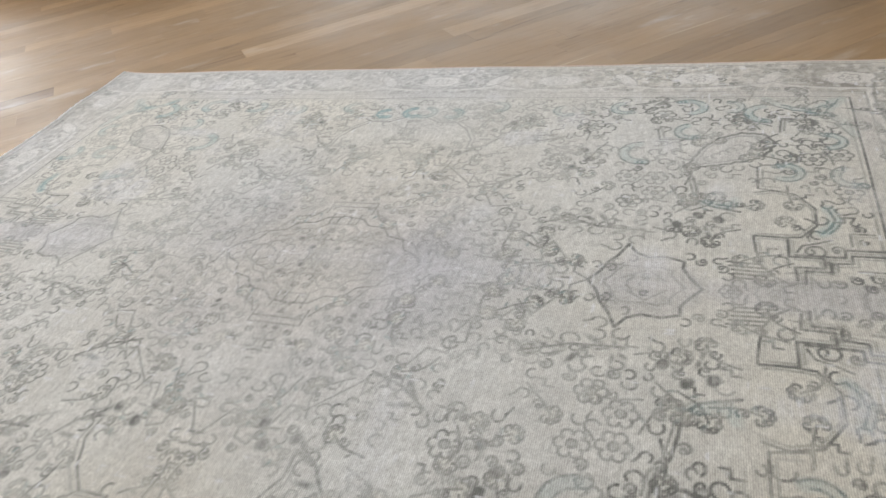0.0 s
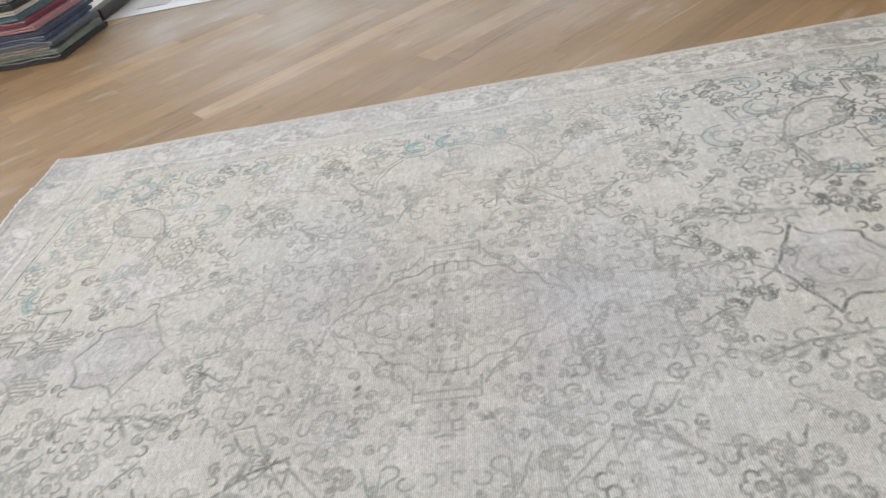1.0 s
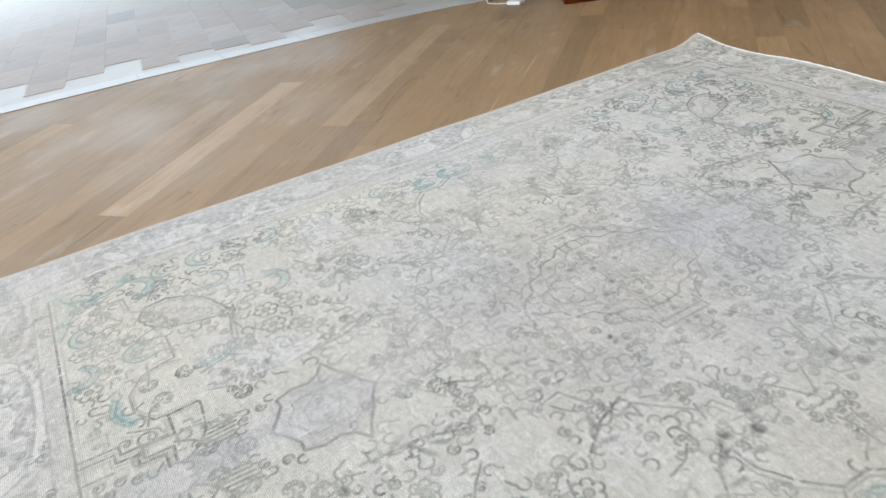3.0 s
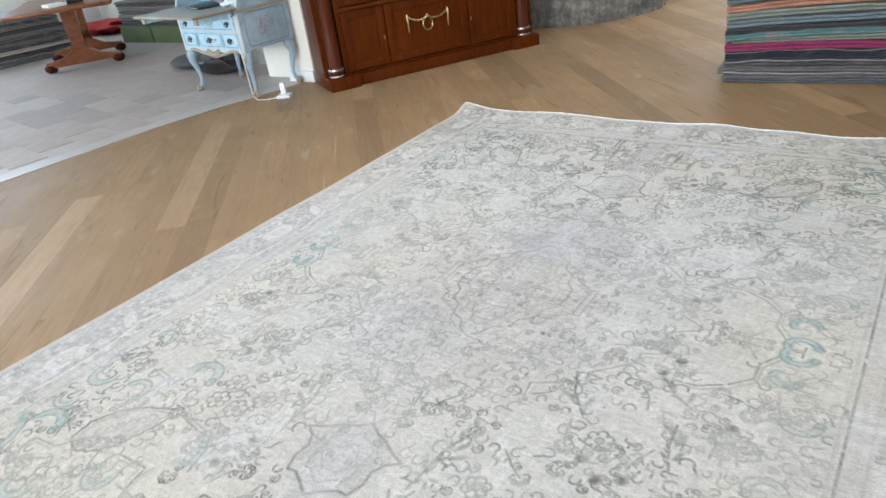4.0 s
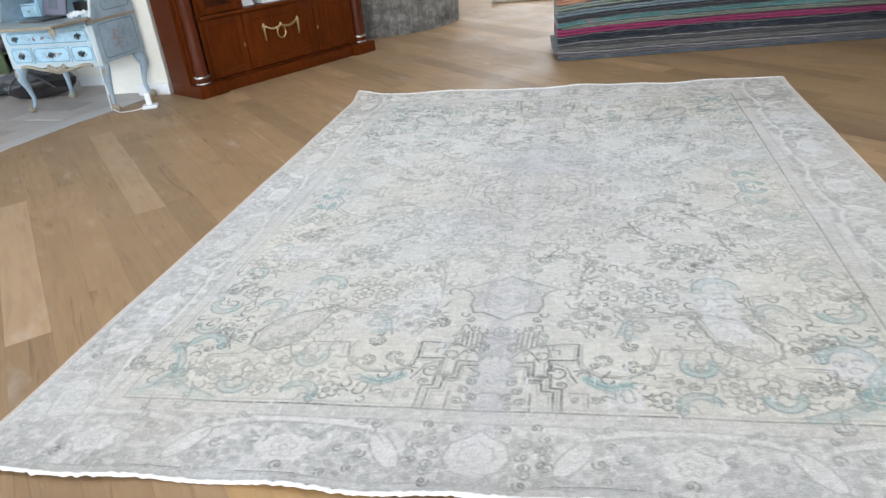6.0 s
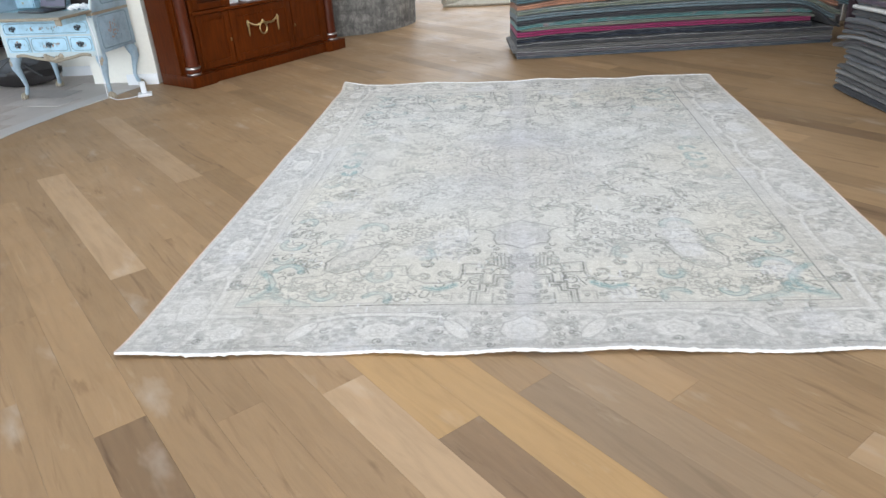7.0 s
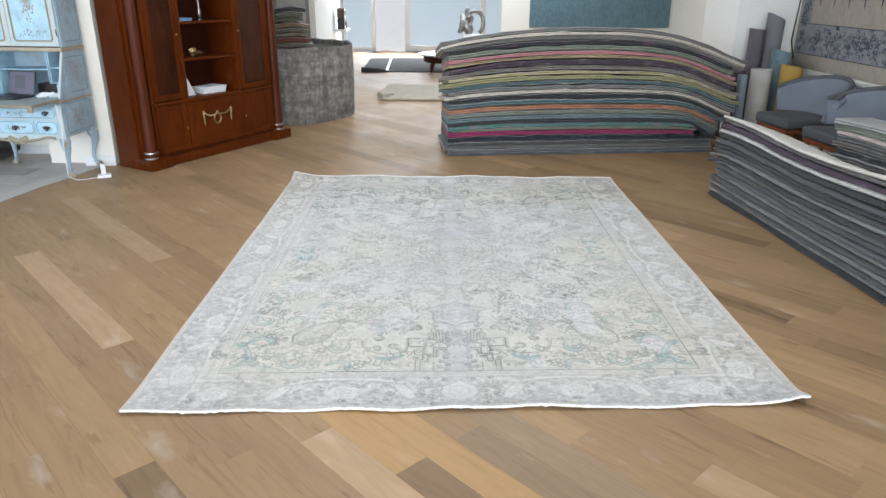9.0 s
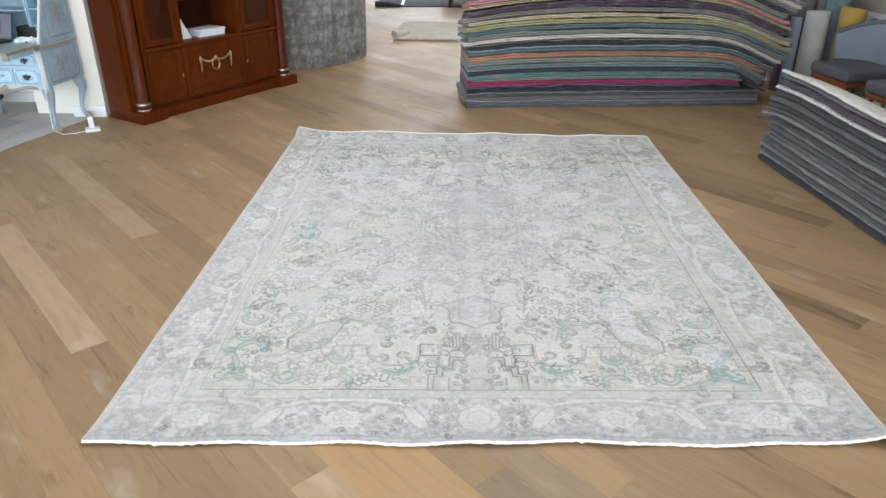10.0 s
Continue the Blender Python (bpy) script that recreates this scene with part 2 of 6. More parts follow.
def mesh_object(name, bm, material, smooth=True):
    me = bpy.data.meshes.new(name)
    bm.normal_update()
    bm.to_mesh(me)
    bm.free()
    if smooth:
        me.polygons.foreach_set("use_smooth", [True] * len(me.polygons))
        me.set_sharp_from_angle(angle=radians(40))
    me.materials.append(material)
    return new(name, me)


def part(name, bm, material, parent, label=""):
    ob = mesh_object(name, bm, material)
    ob.parent = parent
    return tagged(ob, label)


def thing(name, m, label, category, group="", kind=""):
    ob = new(name)
    ob.empty_display_size = 0.1
    ob.matrix_world = m
    return tagged(ob, label, category, group, kind)


def solid(name, bm, material, label="", category="", group="", kind="", m=None):
    ob = mesh_object(name, bm, material)
    if m is not None:
        ob.matrix_world = m
    return tagged(ob, label, category, group, kind)


def box(bm, x0, x1, y0, y1, z0, z1, bevel=0.0, m=None, segments=2):
    made_verts = bmesh.ops.create_cube(bm, size=1.0)["verts"]
    bmesh.ops.scale(bm, verts=made_verts, vec=(abs(x1 - x0), abs(y1 - y0), abs(z1 - z0)))
    bmesh.ops.translate(bm, verts=made_verts, vec=((x0 + x1) / 2, (y0 + y1) / 2, (z0 + z1) / 2))
    if bevel:
        edges = {e for v in made_verts for e in v.link_edges}
        got = bmesh.ops.bevel(bm, geom=list(edges), offset=bevel, segments=segments, affect="EDGES", profile=0.6)
        made_verts = list({v for f in got["faces"] for v in f.verts} | {v for v in made_verts if v.is_valid})
    if m is not None:
        bmesh.ops.transform(bm, matrix=m, verts=made_verts)
    return bm


def a_box(*args, **kw):
    return box(bmesh.new(), *args, **kw)


def prism(bm, outline, z0, z1, m=None):
    """An upright solid over a flat outline of (x, y)."""
    low = [bm.verts.new((x, y, z0)) for x, y in outline]
    top = [bm.verts.new((x, y, z1)) for x, y in outline]
    n = len(outline)
    bm.faces.new(top)
    bm.faces.new(low[::-1])
    for i in range(n):
        bm.faces.new((low[i], low[(i + 1) % n], top[(i + 1) % n], top[i]))
    if m is not None:
        bmesh.ops.transform(bm, matrix=m, verts=low + top)
    bmesh.ops.recalc_face_normals(bm, faces=bm.faces)
    return bm


def lathe(bm, profile, x=0.0, y=0.0, around=24, m=None):
    rings = []
    for r, z in profile:
        rings.append([bm.verts.new((x + r * math.cos(math.tau * i / around), y + r * math.sin(math.tau * i / around), z)) for i in range(around)])
    for a, b in zip(rings, rings[1:]):
        for i in range(around):
            j = (i + 1) % around
            bm.faces.new((a[i], a[j], b[j], b[i]))
    bm.faces.new(rings[0][::-1])
    bm.faces.new(rings[-1])
    if m is not None:
        bmesh.ops.transform(bm, matrix=m, verts=[v for r in rings for v in r])
    return bm


def tube(bm, points, radii, around=8, flat=1.0):
    """A round bar along points; radii one number or one for each point."""
    points = [Vector(p) for p in points]
    if isinstance(radii, (int, float)):
        radii = [radii] * len(points)
    rings, side = [], None
    for i, p in enumerate(points):
        ahead = (points[min(i + 1, len(points) - 1)] - points[max(i - 1, 0)]).normalized()
        if side is None:
            side = ahead.orthogonal().normalized()
        side = (side - ahead * side.dot(ahead)).normalized()
        up = ahead.cross(side)
        rings.append([bm.verts.new(p + radii[i] * (math.cos(math.tau * k / around) * side + flat * math.sin(math.tau * k / around) * up)) for k in range(around)])
    for a, b in zip(rings, rings[1:]):
        for k in range(around):
            j = (k + 1) % around
            bm.faces.new((a[k], a[j], b[j], b[k]))
    bm.faces.new(rings[0][::-1])
    bm.faces.new(rings[-1])
    return bm


def blob(bm, x, y, z, rx, ry, rz, jitter=0.0, seed=0, m=None):
    got = bmesh.ops.create_icosphere(bm, subdivisions=3, radius=1.0)["verts"]
    for v in got:
        k = 1 + jitter * noise.noise(v.co * 1.7 + Vector((seed * 3.1, seed, 0)))
        v.co = Vector((v.co.x * rx * k + x, v.co.y * ry * k + y, v.co.z * rz * k + z))
    if m is not None:
        bmesh.ops.transform(bm, matrix=m, verts=got)
    return bm


# ---- structure ----


def structure(name, bm, material, label):
    return tagged(mesh_object(name, bm, material), label, "", "", "structure")


FLOOR_EDGE = [(-7.0, 6.15), (-3.0, 5.90), (0.0, 5.66), (1.1, 5.57), (2.5, 5.41), (3.3, 5.34), (3.9, 5.14), (4.6, 4.96)]


def edge_y(x):
    return float(np.interp(x, [p[0] for p in FLOOR_EDGE], [p[1] for p in FLOOR_EDGE]))


floor = structure("floor", a_box(-7, 17.6, -2.9, 6.2, -0.08, -0.006), SUBFLOOR, "oak board floor laid diagonally, with worn pale patches")
stone_floor = structure("stone_floor", prism(bmesh.new(), FLOOR_EDGE + [(7.6, 4.96), (7.6, 13.2), (-7, 13.2)], -0.004, 0.001), GROUT, "pale pinkish stone tile floor with a light border")
# unseen ceiling; its two openings are added for the overhead fill lamps
bm = bmesh.new()
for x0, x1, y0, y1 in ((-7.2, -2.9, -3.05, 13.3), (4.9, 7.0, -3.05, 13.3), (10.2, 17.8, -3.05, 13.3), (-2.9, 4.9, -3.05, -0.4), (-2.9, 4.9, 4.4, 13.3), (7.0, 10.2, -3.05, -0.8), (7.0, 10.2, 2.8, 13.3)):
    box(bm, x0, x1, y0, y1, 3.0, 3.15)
ceiling = structure("ceiling", bm, CEIL, "plain white ceiling with two added openings for overhead fill lamps")

# added unseen sheets over the openings, to block the sun
SUNCOVER = surface("sun_cover_sheet", (0.80, 0.82, 0.84), 0.5, spread=0.03)
for name, x0, x1, y0, y1 in (("added_sun_cover", -3.0, 5.0, -0.5, 4.5), ("added_rear_sun_cover", 6.9, 10.3, -0.9, 2.9)):
    structure(name, a_box(x0, x1, y0, y1, 3.152, 3.17), SUNCOVER, "added white sheet keeping sun out of a ceiling opening")

# right wall with its pillar, assumed unseen shopfront behind, garden front, inner walls
structure("wall_south", a_box(-7, 17.6, -3.05, -2.85, 0, 3.0), CREAM, "cream plastered wall")
structure("pillar", a_box(6.12, 7.15, -2.85, -2.12, 0, 3.0, 0.01), PLASTER, "white plastered wall pillar")
structure("partition", a_box(10.5, 10.65, -2.85, 0.27, 0, 3.0), CREAM, "cream partition wall behind the carpet stacks")
bm = bmesh.new()
box(bm, 4.46, 4.979, 4.875, 5.18, 0, 3.0, 0.006)
box(bm, 4.56, 4.979, 5.1805, 5.58, 0, 3.0)
structure("pier", bm, CREAM, "cream plastered pier between bureau and bookcase")
structure("wall_recess", a_box(4.98, 5.13, 4.99, 6.15, 0, 3.0), CREAM, "cream plastered wall behind the bureau")
structure("wall_north", a_box(5.13, 12.5, 4.85, 5.0, 0, 3.0), PLASTER, "white plastered wall behind the bookcase")
structure("wall_end", a_box(12.5, 12.65, 3.9, 5.0, 0, 3.0), PLASTER, "white wall end with a grey frame")
structure("wall_passage", a_box(12.65, 17.6, 3.9, 4.05, 0, 3.0), PLASTER, "white wall beside the glazed end")
structure("wall_store", a_box(7.6, 7.75, 5.0, 13.2, 0, 3.0), CREAM, "cream wall behind the far carpet stacks")
structure("baseboard", a_box(4.44, 4.458, 4.87, 5.18, 0, 0.10, 0.003), SKIRT, "white skirting board on the pier")
structure("baseboard", a_box(4.962, 4.978, 5.6, 6.15, 0, 0.10, 0.003), SKIRT, "white skirting board of the recess")
for y0, y1 in ((-2.85, -1.6), (3.3, 3.7), (8.6, 9.1), (12.8, 13.2)):
    structure("shopfront_pier", a_box(-7.2, -7.0, y0, y1, 0, 3.0), PLASTER, "white pier of the assumed unseen shopfront")
structure("shopfront_sill", a_box(-7.2, -7.0, -2.85, 13.2, 0, 0.3), PLASTER, "low white sill of the assumed unseen shopfront")
structure("shopfront_head", a_box(-7.2, -7.0, -2.85, 13.2, 2.75, 3.0), PLASTER, "white head of the assumed unseen shopfront")
for x0, x1 in ((-7.0, -4.8), (0.1, 0.6), (5.8, 7.75)):
    structure("garden_pier", a_box(x0, x1, 13.2, 13.35, 0, 3.0), PLASTER, "white garden front pier")
structure("garden_head", a_box(-7.0, 7.75, 13.2, 13.35, 2.75, 3.0), PLASTER, "white garden front head")

# the glazed end
glazing = thing("window_1", pose(17.6, 0, 0), "glazed end wall with white frames, blue film panes and an open doorway", "", "", "structure")
structure("wall_east", a_box(17.6, 17.75, -2.85, -0.62, 0, 3.0), CREAM, "cream wall beside the glazed end")
for y0, y1, z0, z1 in ((3.86, 3.93, 0, 2.9), (2.98, 3.10, 0, 2.9), (2.02, 2.16, 0, 2.9), (-0.08, 0.06, 0, 2.9), (-0.62, -0.5, 0, 2.9), (-0.62, 3.93, 2.85, 3.0), (-0.5, 2.02, 0, 0.16), (3.10, 3.86, 0, 0.12)):
    part("window_frame", a_box(-0.03, 0.05, y0, y1, z0, z1, 0.006), ALU, glazing)
for y0, y1 in ((0.06, 2.02), (-0.5, -0.08), (3.10, 3.86)):
    pane = part("pane", a_box(0.0, 0.012, y0 + 0.003, y1 - 0.003, 0.163 if y1 < 2.5 else 0.123, 2.847), FROST, glazing)
    pane.visible_shadow = False
structure("ground", a_box(17.75, 900, -400, 400, -0.12, -0.03), WEED, "pale sunlit paving outside")
grey_frame = thing("framed_panel", pose(12.47, 4.38, 0), "dark grey framed panel on the white wall end", "panel")
part("frame", a_box(-0.02, 0.02, -0.36, 0.36, 0.05, 2.4, 0.004), GREYFRAME, grey_frame)
part("panel", a_box(-0.026, -0.021, -0.29, 0.29, 0.12, 2.33, 0.002), surface("dull_grey_panel", (0.36, 0.36, 0.36), 0.4), grey_frame)


# ---- the carpet on the floor ----
NR, NL, FL, FR = Vector((0, 0, 0)), Vector((0, 3.05, 0)), Vector((3.975, 2.965, 0)), Vector((3.85, -0.105, 0))
LONG, WIDE, CELL = 3.91, 3.04, 0.004
rng = np.random.default_rng(7)


def smooth_noise(shape, step, seed):
    """Even random waves on a grid, about step cells long."""
    g = np.random.default_rng(seed)
    small = g.standard_normal((shape[0] // step[0] + 4, shape[1] // step[1] + 4))
    a = np.linspace(0, small.shape[0] - 2.001, shape[0])
    b = np.linspace(0, small.shape[1] - 2.001, shape[1])
    i, j, fa, fb = a.astype(int), b.astype(int), a % 1, b % 1
    fa, fb = fa * fa * (3 - 2 * fa), fb * fb * (3 - 2 * fb)
    top = small[i][:, j] * (1 - fb) + small[i][:, j + 1] * fb
    low = small[i + 1][:, j] * (1 - fb) + small[i + 1][:, j + 1] * fb
    return top * (1 - fa)[:, None] + low * fa[:, None]


class Quarter:
    """A quarter of the carpet's drawing: ink lines, teal lines and fills, from a corner to the middle."""

    def __init__(self):
        self.n, self.m = int(LONG / 2 / CELL) + 2, int(WIDE / 2 / CELL) + 2
        self.ink, self.teal, self.pale, self.lilac = (np.zeros((self.n, self.m)) for _ in range(4))
        self.a = (np.arange(self.n) * CELL)[:, None]
        self.b = (np.arange(self.m) * CELL)[None, :]

    def window(self, a0, a1, b0, b1):
        i0, i1 = max(0, int(a0 / CELL) - 1), min(self.n, int(a1 / CELL) + 3)
        j0, j1 = max(0, int(b0 / CELL) - 1), min(self.m, int(b1 / CELL) + 3)
        return slice(i0, max(i0, i1)), slice(j0, max(j0, j1))

    def stroke(self, layer, a0, b0, a1, b1, w=0.0045, k=1.0):
        r = 3 * w
        w = max(0.78 * w, 0.0036)
        s = self.window(min(a0, a1) - r, max(a0, a1) + r, min(b0, b1) - r, max(b0, b1) + r)
        A, B = self.a[s[0]], self.b[:, s[1]]
        da, db = a1 - a0, b1 - b0
        f = np.clip(((A - a0) * da + (B - b0) * db) / (da * da + db * db + 1e-12), 0, 1)
        d = np.hypot(A - a0 - f * da, B - b0 - f * db)
        layer[s] = np.maximum(layer[s], k * np.clip(1.75 - 1.2 * d / w, 0, 1))

    def path(self, layer, points, w=0.0045, k=1.0, closed=False):
        points = list(points)
        for p, q in zip(points, points[1:] + points[:1] if closed else points[1:]):
            self.stroke(layer, *p, *q, w, k)

    def arc(self, layer, a, b, r, t0, t1, w=0.0045, k=1.0, squash=1.0):
        n = max(5, int(abs(t1 - t0) / 25))
        self.path(layer, [(a + r * squash * math.cos(radians(t0 + (t1 - t0) * i / n)), b + r * math.sin(radians(t0 + (t1 - t0) * i / n))) for i in range(n + 1)], w, k)

    def fill(self, layer, a, b, ra, rb, k=1.0, turn=0.0, edge=0.25):
        r = max(ra, rb) * 1.3
        s = self.window(a - r, a + r, b - r, b + r)
        A, B = self.a[s[0]] - a, self.b[:, s[1]] - b
        c, q = math.cos(turn), math.sin(turn)
        d = np.hypot((A * c + B * q) / ra, (B * c - A * q) / rb)
        layer[s] = np.maximum(layer[s], k * np.clip((1.15 - d) / edge, 0, 1))

    def rosette(self, a, b, r, petals=6, w=0.004, k=0.9):
        for i in range(petals):
            t = math.tau * i / petals
            self.arc(self.ink, a + r * math.cos(t), b + r * math.sin(t), r * 0.55, math.degrees(t) - 110, math.degrees(t) + 110, w, k)
        self.arc(self.ink, a, b, r * 0.45, 0, 360, w, k)

    def curl(self, a, b, r, turn, layer=None, w=0.004, k=0.9):
        layer = self.ink if layer is None else layer
        self.arc(layer, a, b, r, turn, turn + 250, w, k)
        t = radians(turn + 250)
        self.arc(layer, a + r * 0.6 * math.cos(t), b + r * 0.6 * math.sin(t), r * 0.45, turn + 250, turn + 480, w, k)

    def clump(self, a, b, turn, long, leaves):
        """A leaning branch with a few uneven long leaves and hollow petals."""
        self.path(self.ink, [(a, b), (a + 0.5 * long * math.cos(turn + 0.15), b + 0.5 * long * math.sin(turn + 0.15)), (a + long * math.cos(turn), b + long * math.sin(turn))], 0.0055, 0.85)
        for i in range(2 * leaves):
            f, side = 0.12 + 0.8 * (i // 2) / leaves, 1 if i % 2 else -1
            t = turn + side * (0.45 + 0.35 * math.sin(2.3 * i + 5 * a))
            r = 0.030 * (1.15 - 0.5 * f) * (1 + 0.35 * math.sin(3.7 * i + 9 * b))
            p, q = a + long * f * math.cos(turn) + r * 1.1 * math.cos(t), b + long * f * math.sin(turn) + r * 1.1 * math.sin(t)
            if i % 3 == 2:
                self.arc(self.ink, p, q, r * 0.55, math.degrees(t) - 120, math.degrees(t) + 130, 0.0046, 0.85)
            else:
                self.fill(self.ink, p, q, r, r * 0.30, 0.75, t, 0.7)

    def vine(self, a, b, turn, long, bend, w=0.004, k=0.8, teal=0.0):
        """A wandering stem with leaves, curled side shoots and a flower at its end."""
        n = max(4, int(long / 0.028))
        for i in range(n):
            na, nb = a + 0.028 * math.cos(turn), b + 0.028 * math.sin(turn)
            self.stroke(self.ink, a, b, na, nb, w, k)
            side = 1 if i % 2 else -1
            t = turn + side * 0.9
            if i % 3 == 1:
                self.curl(na + 0.019 * math.cos(t), nb + 0.019 * math.sin(t), 0.012, math.degrees(t) + 90 * side, None, w, k)
            else:
                self.fill(self.ink, na + 0.016 * math.cos(t), nb + 0.016 * math.sin(t), 0.013, 0.0058, k * 0.75, t, 0.7)
                self.fill(self.teal, na + 0.016 * math.cos(t), nb + 0.016 * math.sin(t), 0.014, 0.006, teal, t, 0.7)
            a, b, turn = na, nb, turn + bend + 0.35 * math.sin(i * 1.3)
        for j in range(5):
            t = turn + (j - 2) * 0.8
            self.arc(self.ink, a + 0.017 * math.cos(t), b + 0.017 * math.sin(t), 0.010, math.degrees(t) - 120, math.degrees(t) + 120, w, k)
        self.fill(self.pale, a, b, 0.02, 0.02, 0.5)

    def oval(self, a, b, ra, rb, w=0.005, k=1.0):
        """A border flower: a lobed, pale shield with a darker outline."""
        self.fill(self.pale, a, b, ra, rb, 1.0)
        lobes = 5 + int(40 * (a + b)) % 3
        pts = [(a + ra * (1 + 0.16 * math.cos(lobes * t + 7 * a)) * math.cos(t), b + rb * (1 + 0.16 * math.cos(lobes * t + 5 * b)) * math.sin(t)) for t in np.linspace(0, math.tau, 41)]
        for n in range(0, 40, 8):
            self.path(self.ink, pts[n:n + 7], w, k * (0.36 + 0.22 * math.sin(n + 9 * a)))
        self.rosette(a, b, min(ra, rb) * 0.42, 5, 0.0040, 0.36)


def draw_quarter():
    q = Quarter()
    I = q.ink
    ca, cb = LONG / 2, WIDE / 2
    # guard stripes between border and field, and the outer selvedge line
    for d, e, w, k in ((0.030, 0.030, 0.004, 0.35), (0.262, 0.300, 0.004, 0.30), (0.318, 0.355, 0.0050, 0.85), (0.334, 0.371, 0.0032, 0.3)):
        q.stroke(I, d, e, d, cb + 0.1, w, k)
        q.stroke(I, d, e, ca + 0.1, e, w, k)
    # border flowers, each under a pale arch, with leaves between them
    for b in (0.39, 0.985):
        q.oval(0.135, b, 0.060, 0.082)
        pts = [(0.19 + 0.062 * math.cos(t), b + 0.27 * math.sin(t)) for t in np.linspace(-1.5, 1.5, 15)]
        q.path(q.pale, pts, 0.012, 0.9)
        q.path(I, [(p - 0.016, r) for p, r in pts], 0.006, 0.38)
    shield = [(0.235, 0.0), (0.205, 0.035), (0.185, 0.075), (0.125, 0.090), (0.080, 0.070), (0.060, 0.025), (0.050, 0.0)]
    q.fill(q.pale, 0.14, cb, 0.085, 0.075, 1.0)
    q.path(I, [(a, cb - b) for a, b in shield], 0.0050, 0.5)
    q.path(I, [(0.14 + (a - 0.14) * 0.55, cb - b * 0.55) for a, b in shield], 0.0038, 0.4)
    for a in (0.30, 0.85, 1.41, ca):
        q.oval(a, 0.170, 0.095, 0.060)
        pts = [(a + 0.27 * math.sin(t), 0.215 + 0.055 * math.cos(t)) for t in np.linspace(-1.5, 1.5, 15)]
        q.path(q.pale, pts, 0.012, 0.9)
        q.path(I, [(p, r - 0.016) for p, r in pts], 0.006, 0.34)
    for a, b, t in ((0.14, 0.69, 0.6), (0.14, 1.27, -0.6), (0.575, 0.165, 1.0), (1.13, 0.165, -1.0), (1.69, 0.165, 1.0)):
        q.fill(q.pale, a, b, 0.075, 0.030, 0.9, t)
        q.path(I, [(a + 0.08 * math.cos(t) * math.cos(v) - 0.032 * math.sin(t) * math.sin(v), b + 0.08 * math.sin(t) * math.cos(v) + 0.032 * math.cos(t) * math.sin(v)) for v in np.linspace(0, math.tau, 15)], 0.0042, 0.45)
    # dark ground of the border, broken up by small pale buds
    for side in (0, 1):
        for row, across in enumerate((0.040, 0.066, 0.092, 0.118, 0.144, 0.170, 0.196, 0.222, 0.246)):
            for n in range(70):
                along = 0.03 + 0.0285 * n + (0.014 if row % 2 else 0.0) + rng.normal() * 0.008
                x = across * (1.0 if side else 1.12) + rng.normal() * 0.007
                a, b = (x, along) if side else (along, x)
                if a > ca or b > cb or (along < x and side) or q.pale[min(q.n - 1, int(a / CELL)), min(q.m - 1, int(b / CELL))] > 0.4:
                    continue
                t, lot = rng.uniform(0, 6.28), rng.random()
                if lot < 0.55:
                    q.fill(I, a, b, rng.uniform(0.014, 0.028), rng.uniform(0.009, 0.017), rng.uniform(0.25, 0.5), t, 0.6)
                elif lot < 0.85:
                    q.fill(q.pale, a, b, rng.uniform(0.009, 0.016), rng.uniform(0.008, 0.013), rng.uniform(0.5, 0.95), t)
                else:
                    q.curl(a, b, rng.uniform(0.010, 0.016), rng.uniform(0, 360), None, 0.0042, rng.uniform(0.4, 0.8))
    # teal corner piece with two curling arms
    for pts in ([(0.325, 0.66), (0.350, 0.60), (0.362, 0.55), (0.40, 0.50), (0.385, 0.45), (0.355, 0.40)], [(0.355, 0.40), (0.41, 0.43), (0.455, 0.468), (0.50, 0.462), (0.555, 0.425), (0.60, 0.372)], [(0.40, 0.50), (0.44, 0.50), (0.46, 0.475), (0.43, 0.455)], [(0.345, 0.365), (0.36, 0.41), (0.40, 0.44)]):
        q.path(q.teal, pts, 0.020, 0.9)
        q.path(I, [(p + 0.012, r + 0.012) for p, r in pts], 0.0046, 0.75)
    q.fill(q.teal, 0.37, 0.40, 0.045, 0.035, 0.8, 0.8, 0.6)
    q.fill(q.teal, 0.36, 0.54, 0.022, 0.06, 0.55, 0.0, 0.6)
    q.fill(q.teal, 0.48, 0.455, 0.06, 0.022, 0.55, 0.0, 0.6)
    # saw-edged leaf
    leaf = [(0.858, 0.918), (0.840, 0.85), (0.806, 0.760), (0.756, 0.692), (0.680, 0.655), (0.610, 0.662), (0.578, 0.725), (0.602, 0.790), (0.662, 0.842), (0.740, 0.873), (0.812, 0.893)]
    rim = []
    for (p, r), (p1, r1) in zip(leaf, leaf[1:] + leaf[:1]):
        for n in range(4):
            f, tooth = n / 4, 0.004 if n % 2 else -0.002
            rim.append((p + (p1 - p) * f + tooth * (1 if p > 0.72 else -1), r + (r1 - r) * f + tooth))
    q.path(I, rim, 0.0066, 0.95, True)
    q.path(I, [(0.715 + (p - 0.715) * 0.84, 0.77 + (r - 0.77) * 0.82) for p, r in leaf], 0.0034, 0.45, True)
    q.fill(q.lilac, 0.72, 0.77, 0.15, 0.075, 0.35, 0.72)
    for n in range(9):
        f = n / 8
        p, r = 0.62 + 0.19 * f, 0.69 + 0.17 * f
        q.arc(I, p, r, 0.016, 40 * n, 40 * n + 200, 0.0038, 0.5)
    # open cream cartouche with its corner frame, and a teal half moon below
    cart = [(0.652, 1.264), (0.600, 1.268), (0.530, 1.262), (0.487, 1.205), (0.484, 1.120), (0.533, 1.046), (0.600, 1.028), (0.648, 1.042)]
    q.fill(q.pale, 0.585, 1.15, 0.11, 0.12, 0.5)
    q.path(I, cart, 0.0050, 0.85)
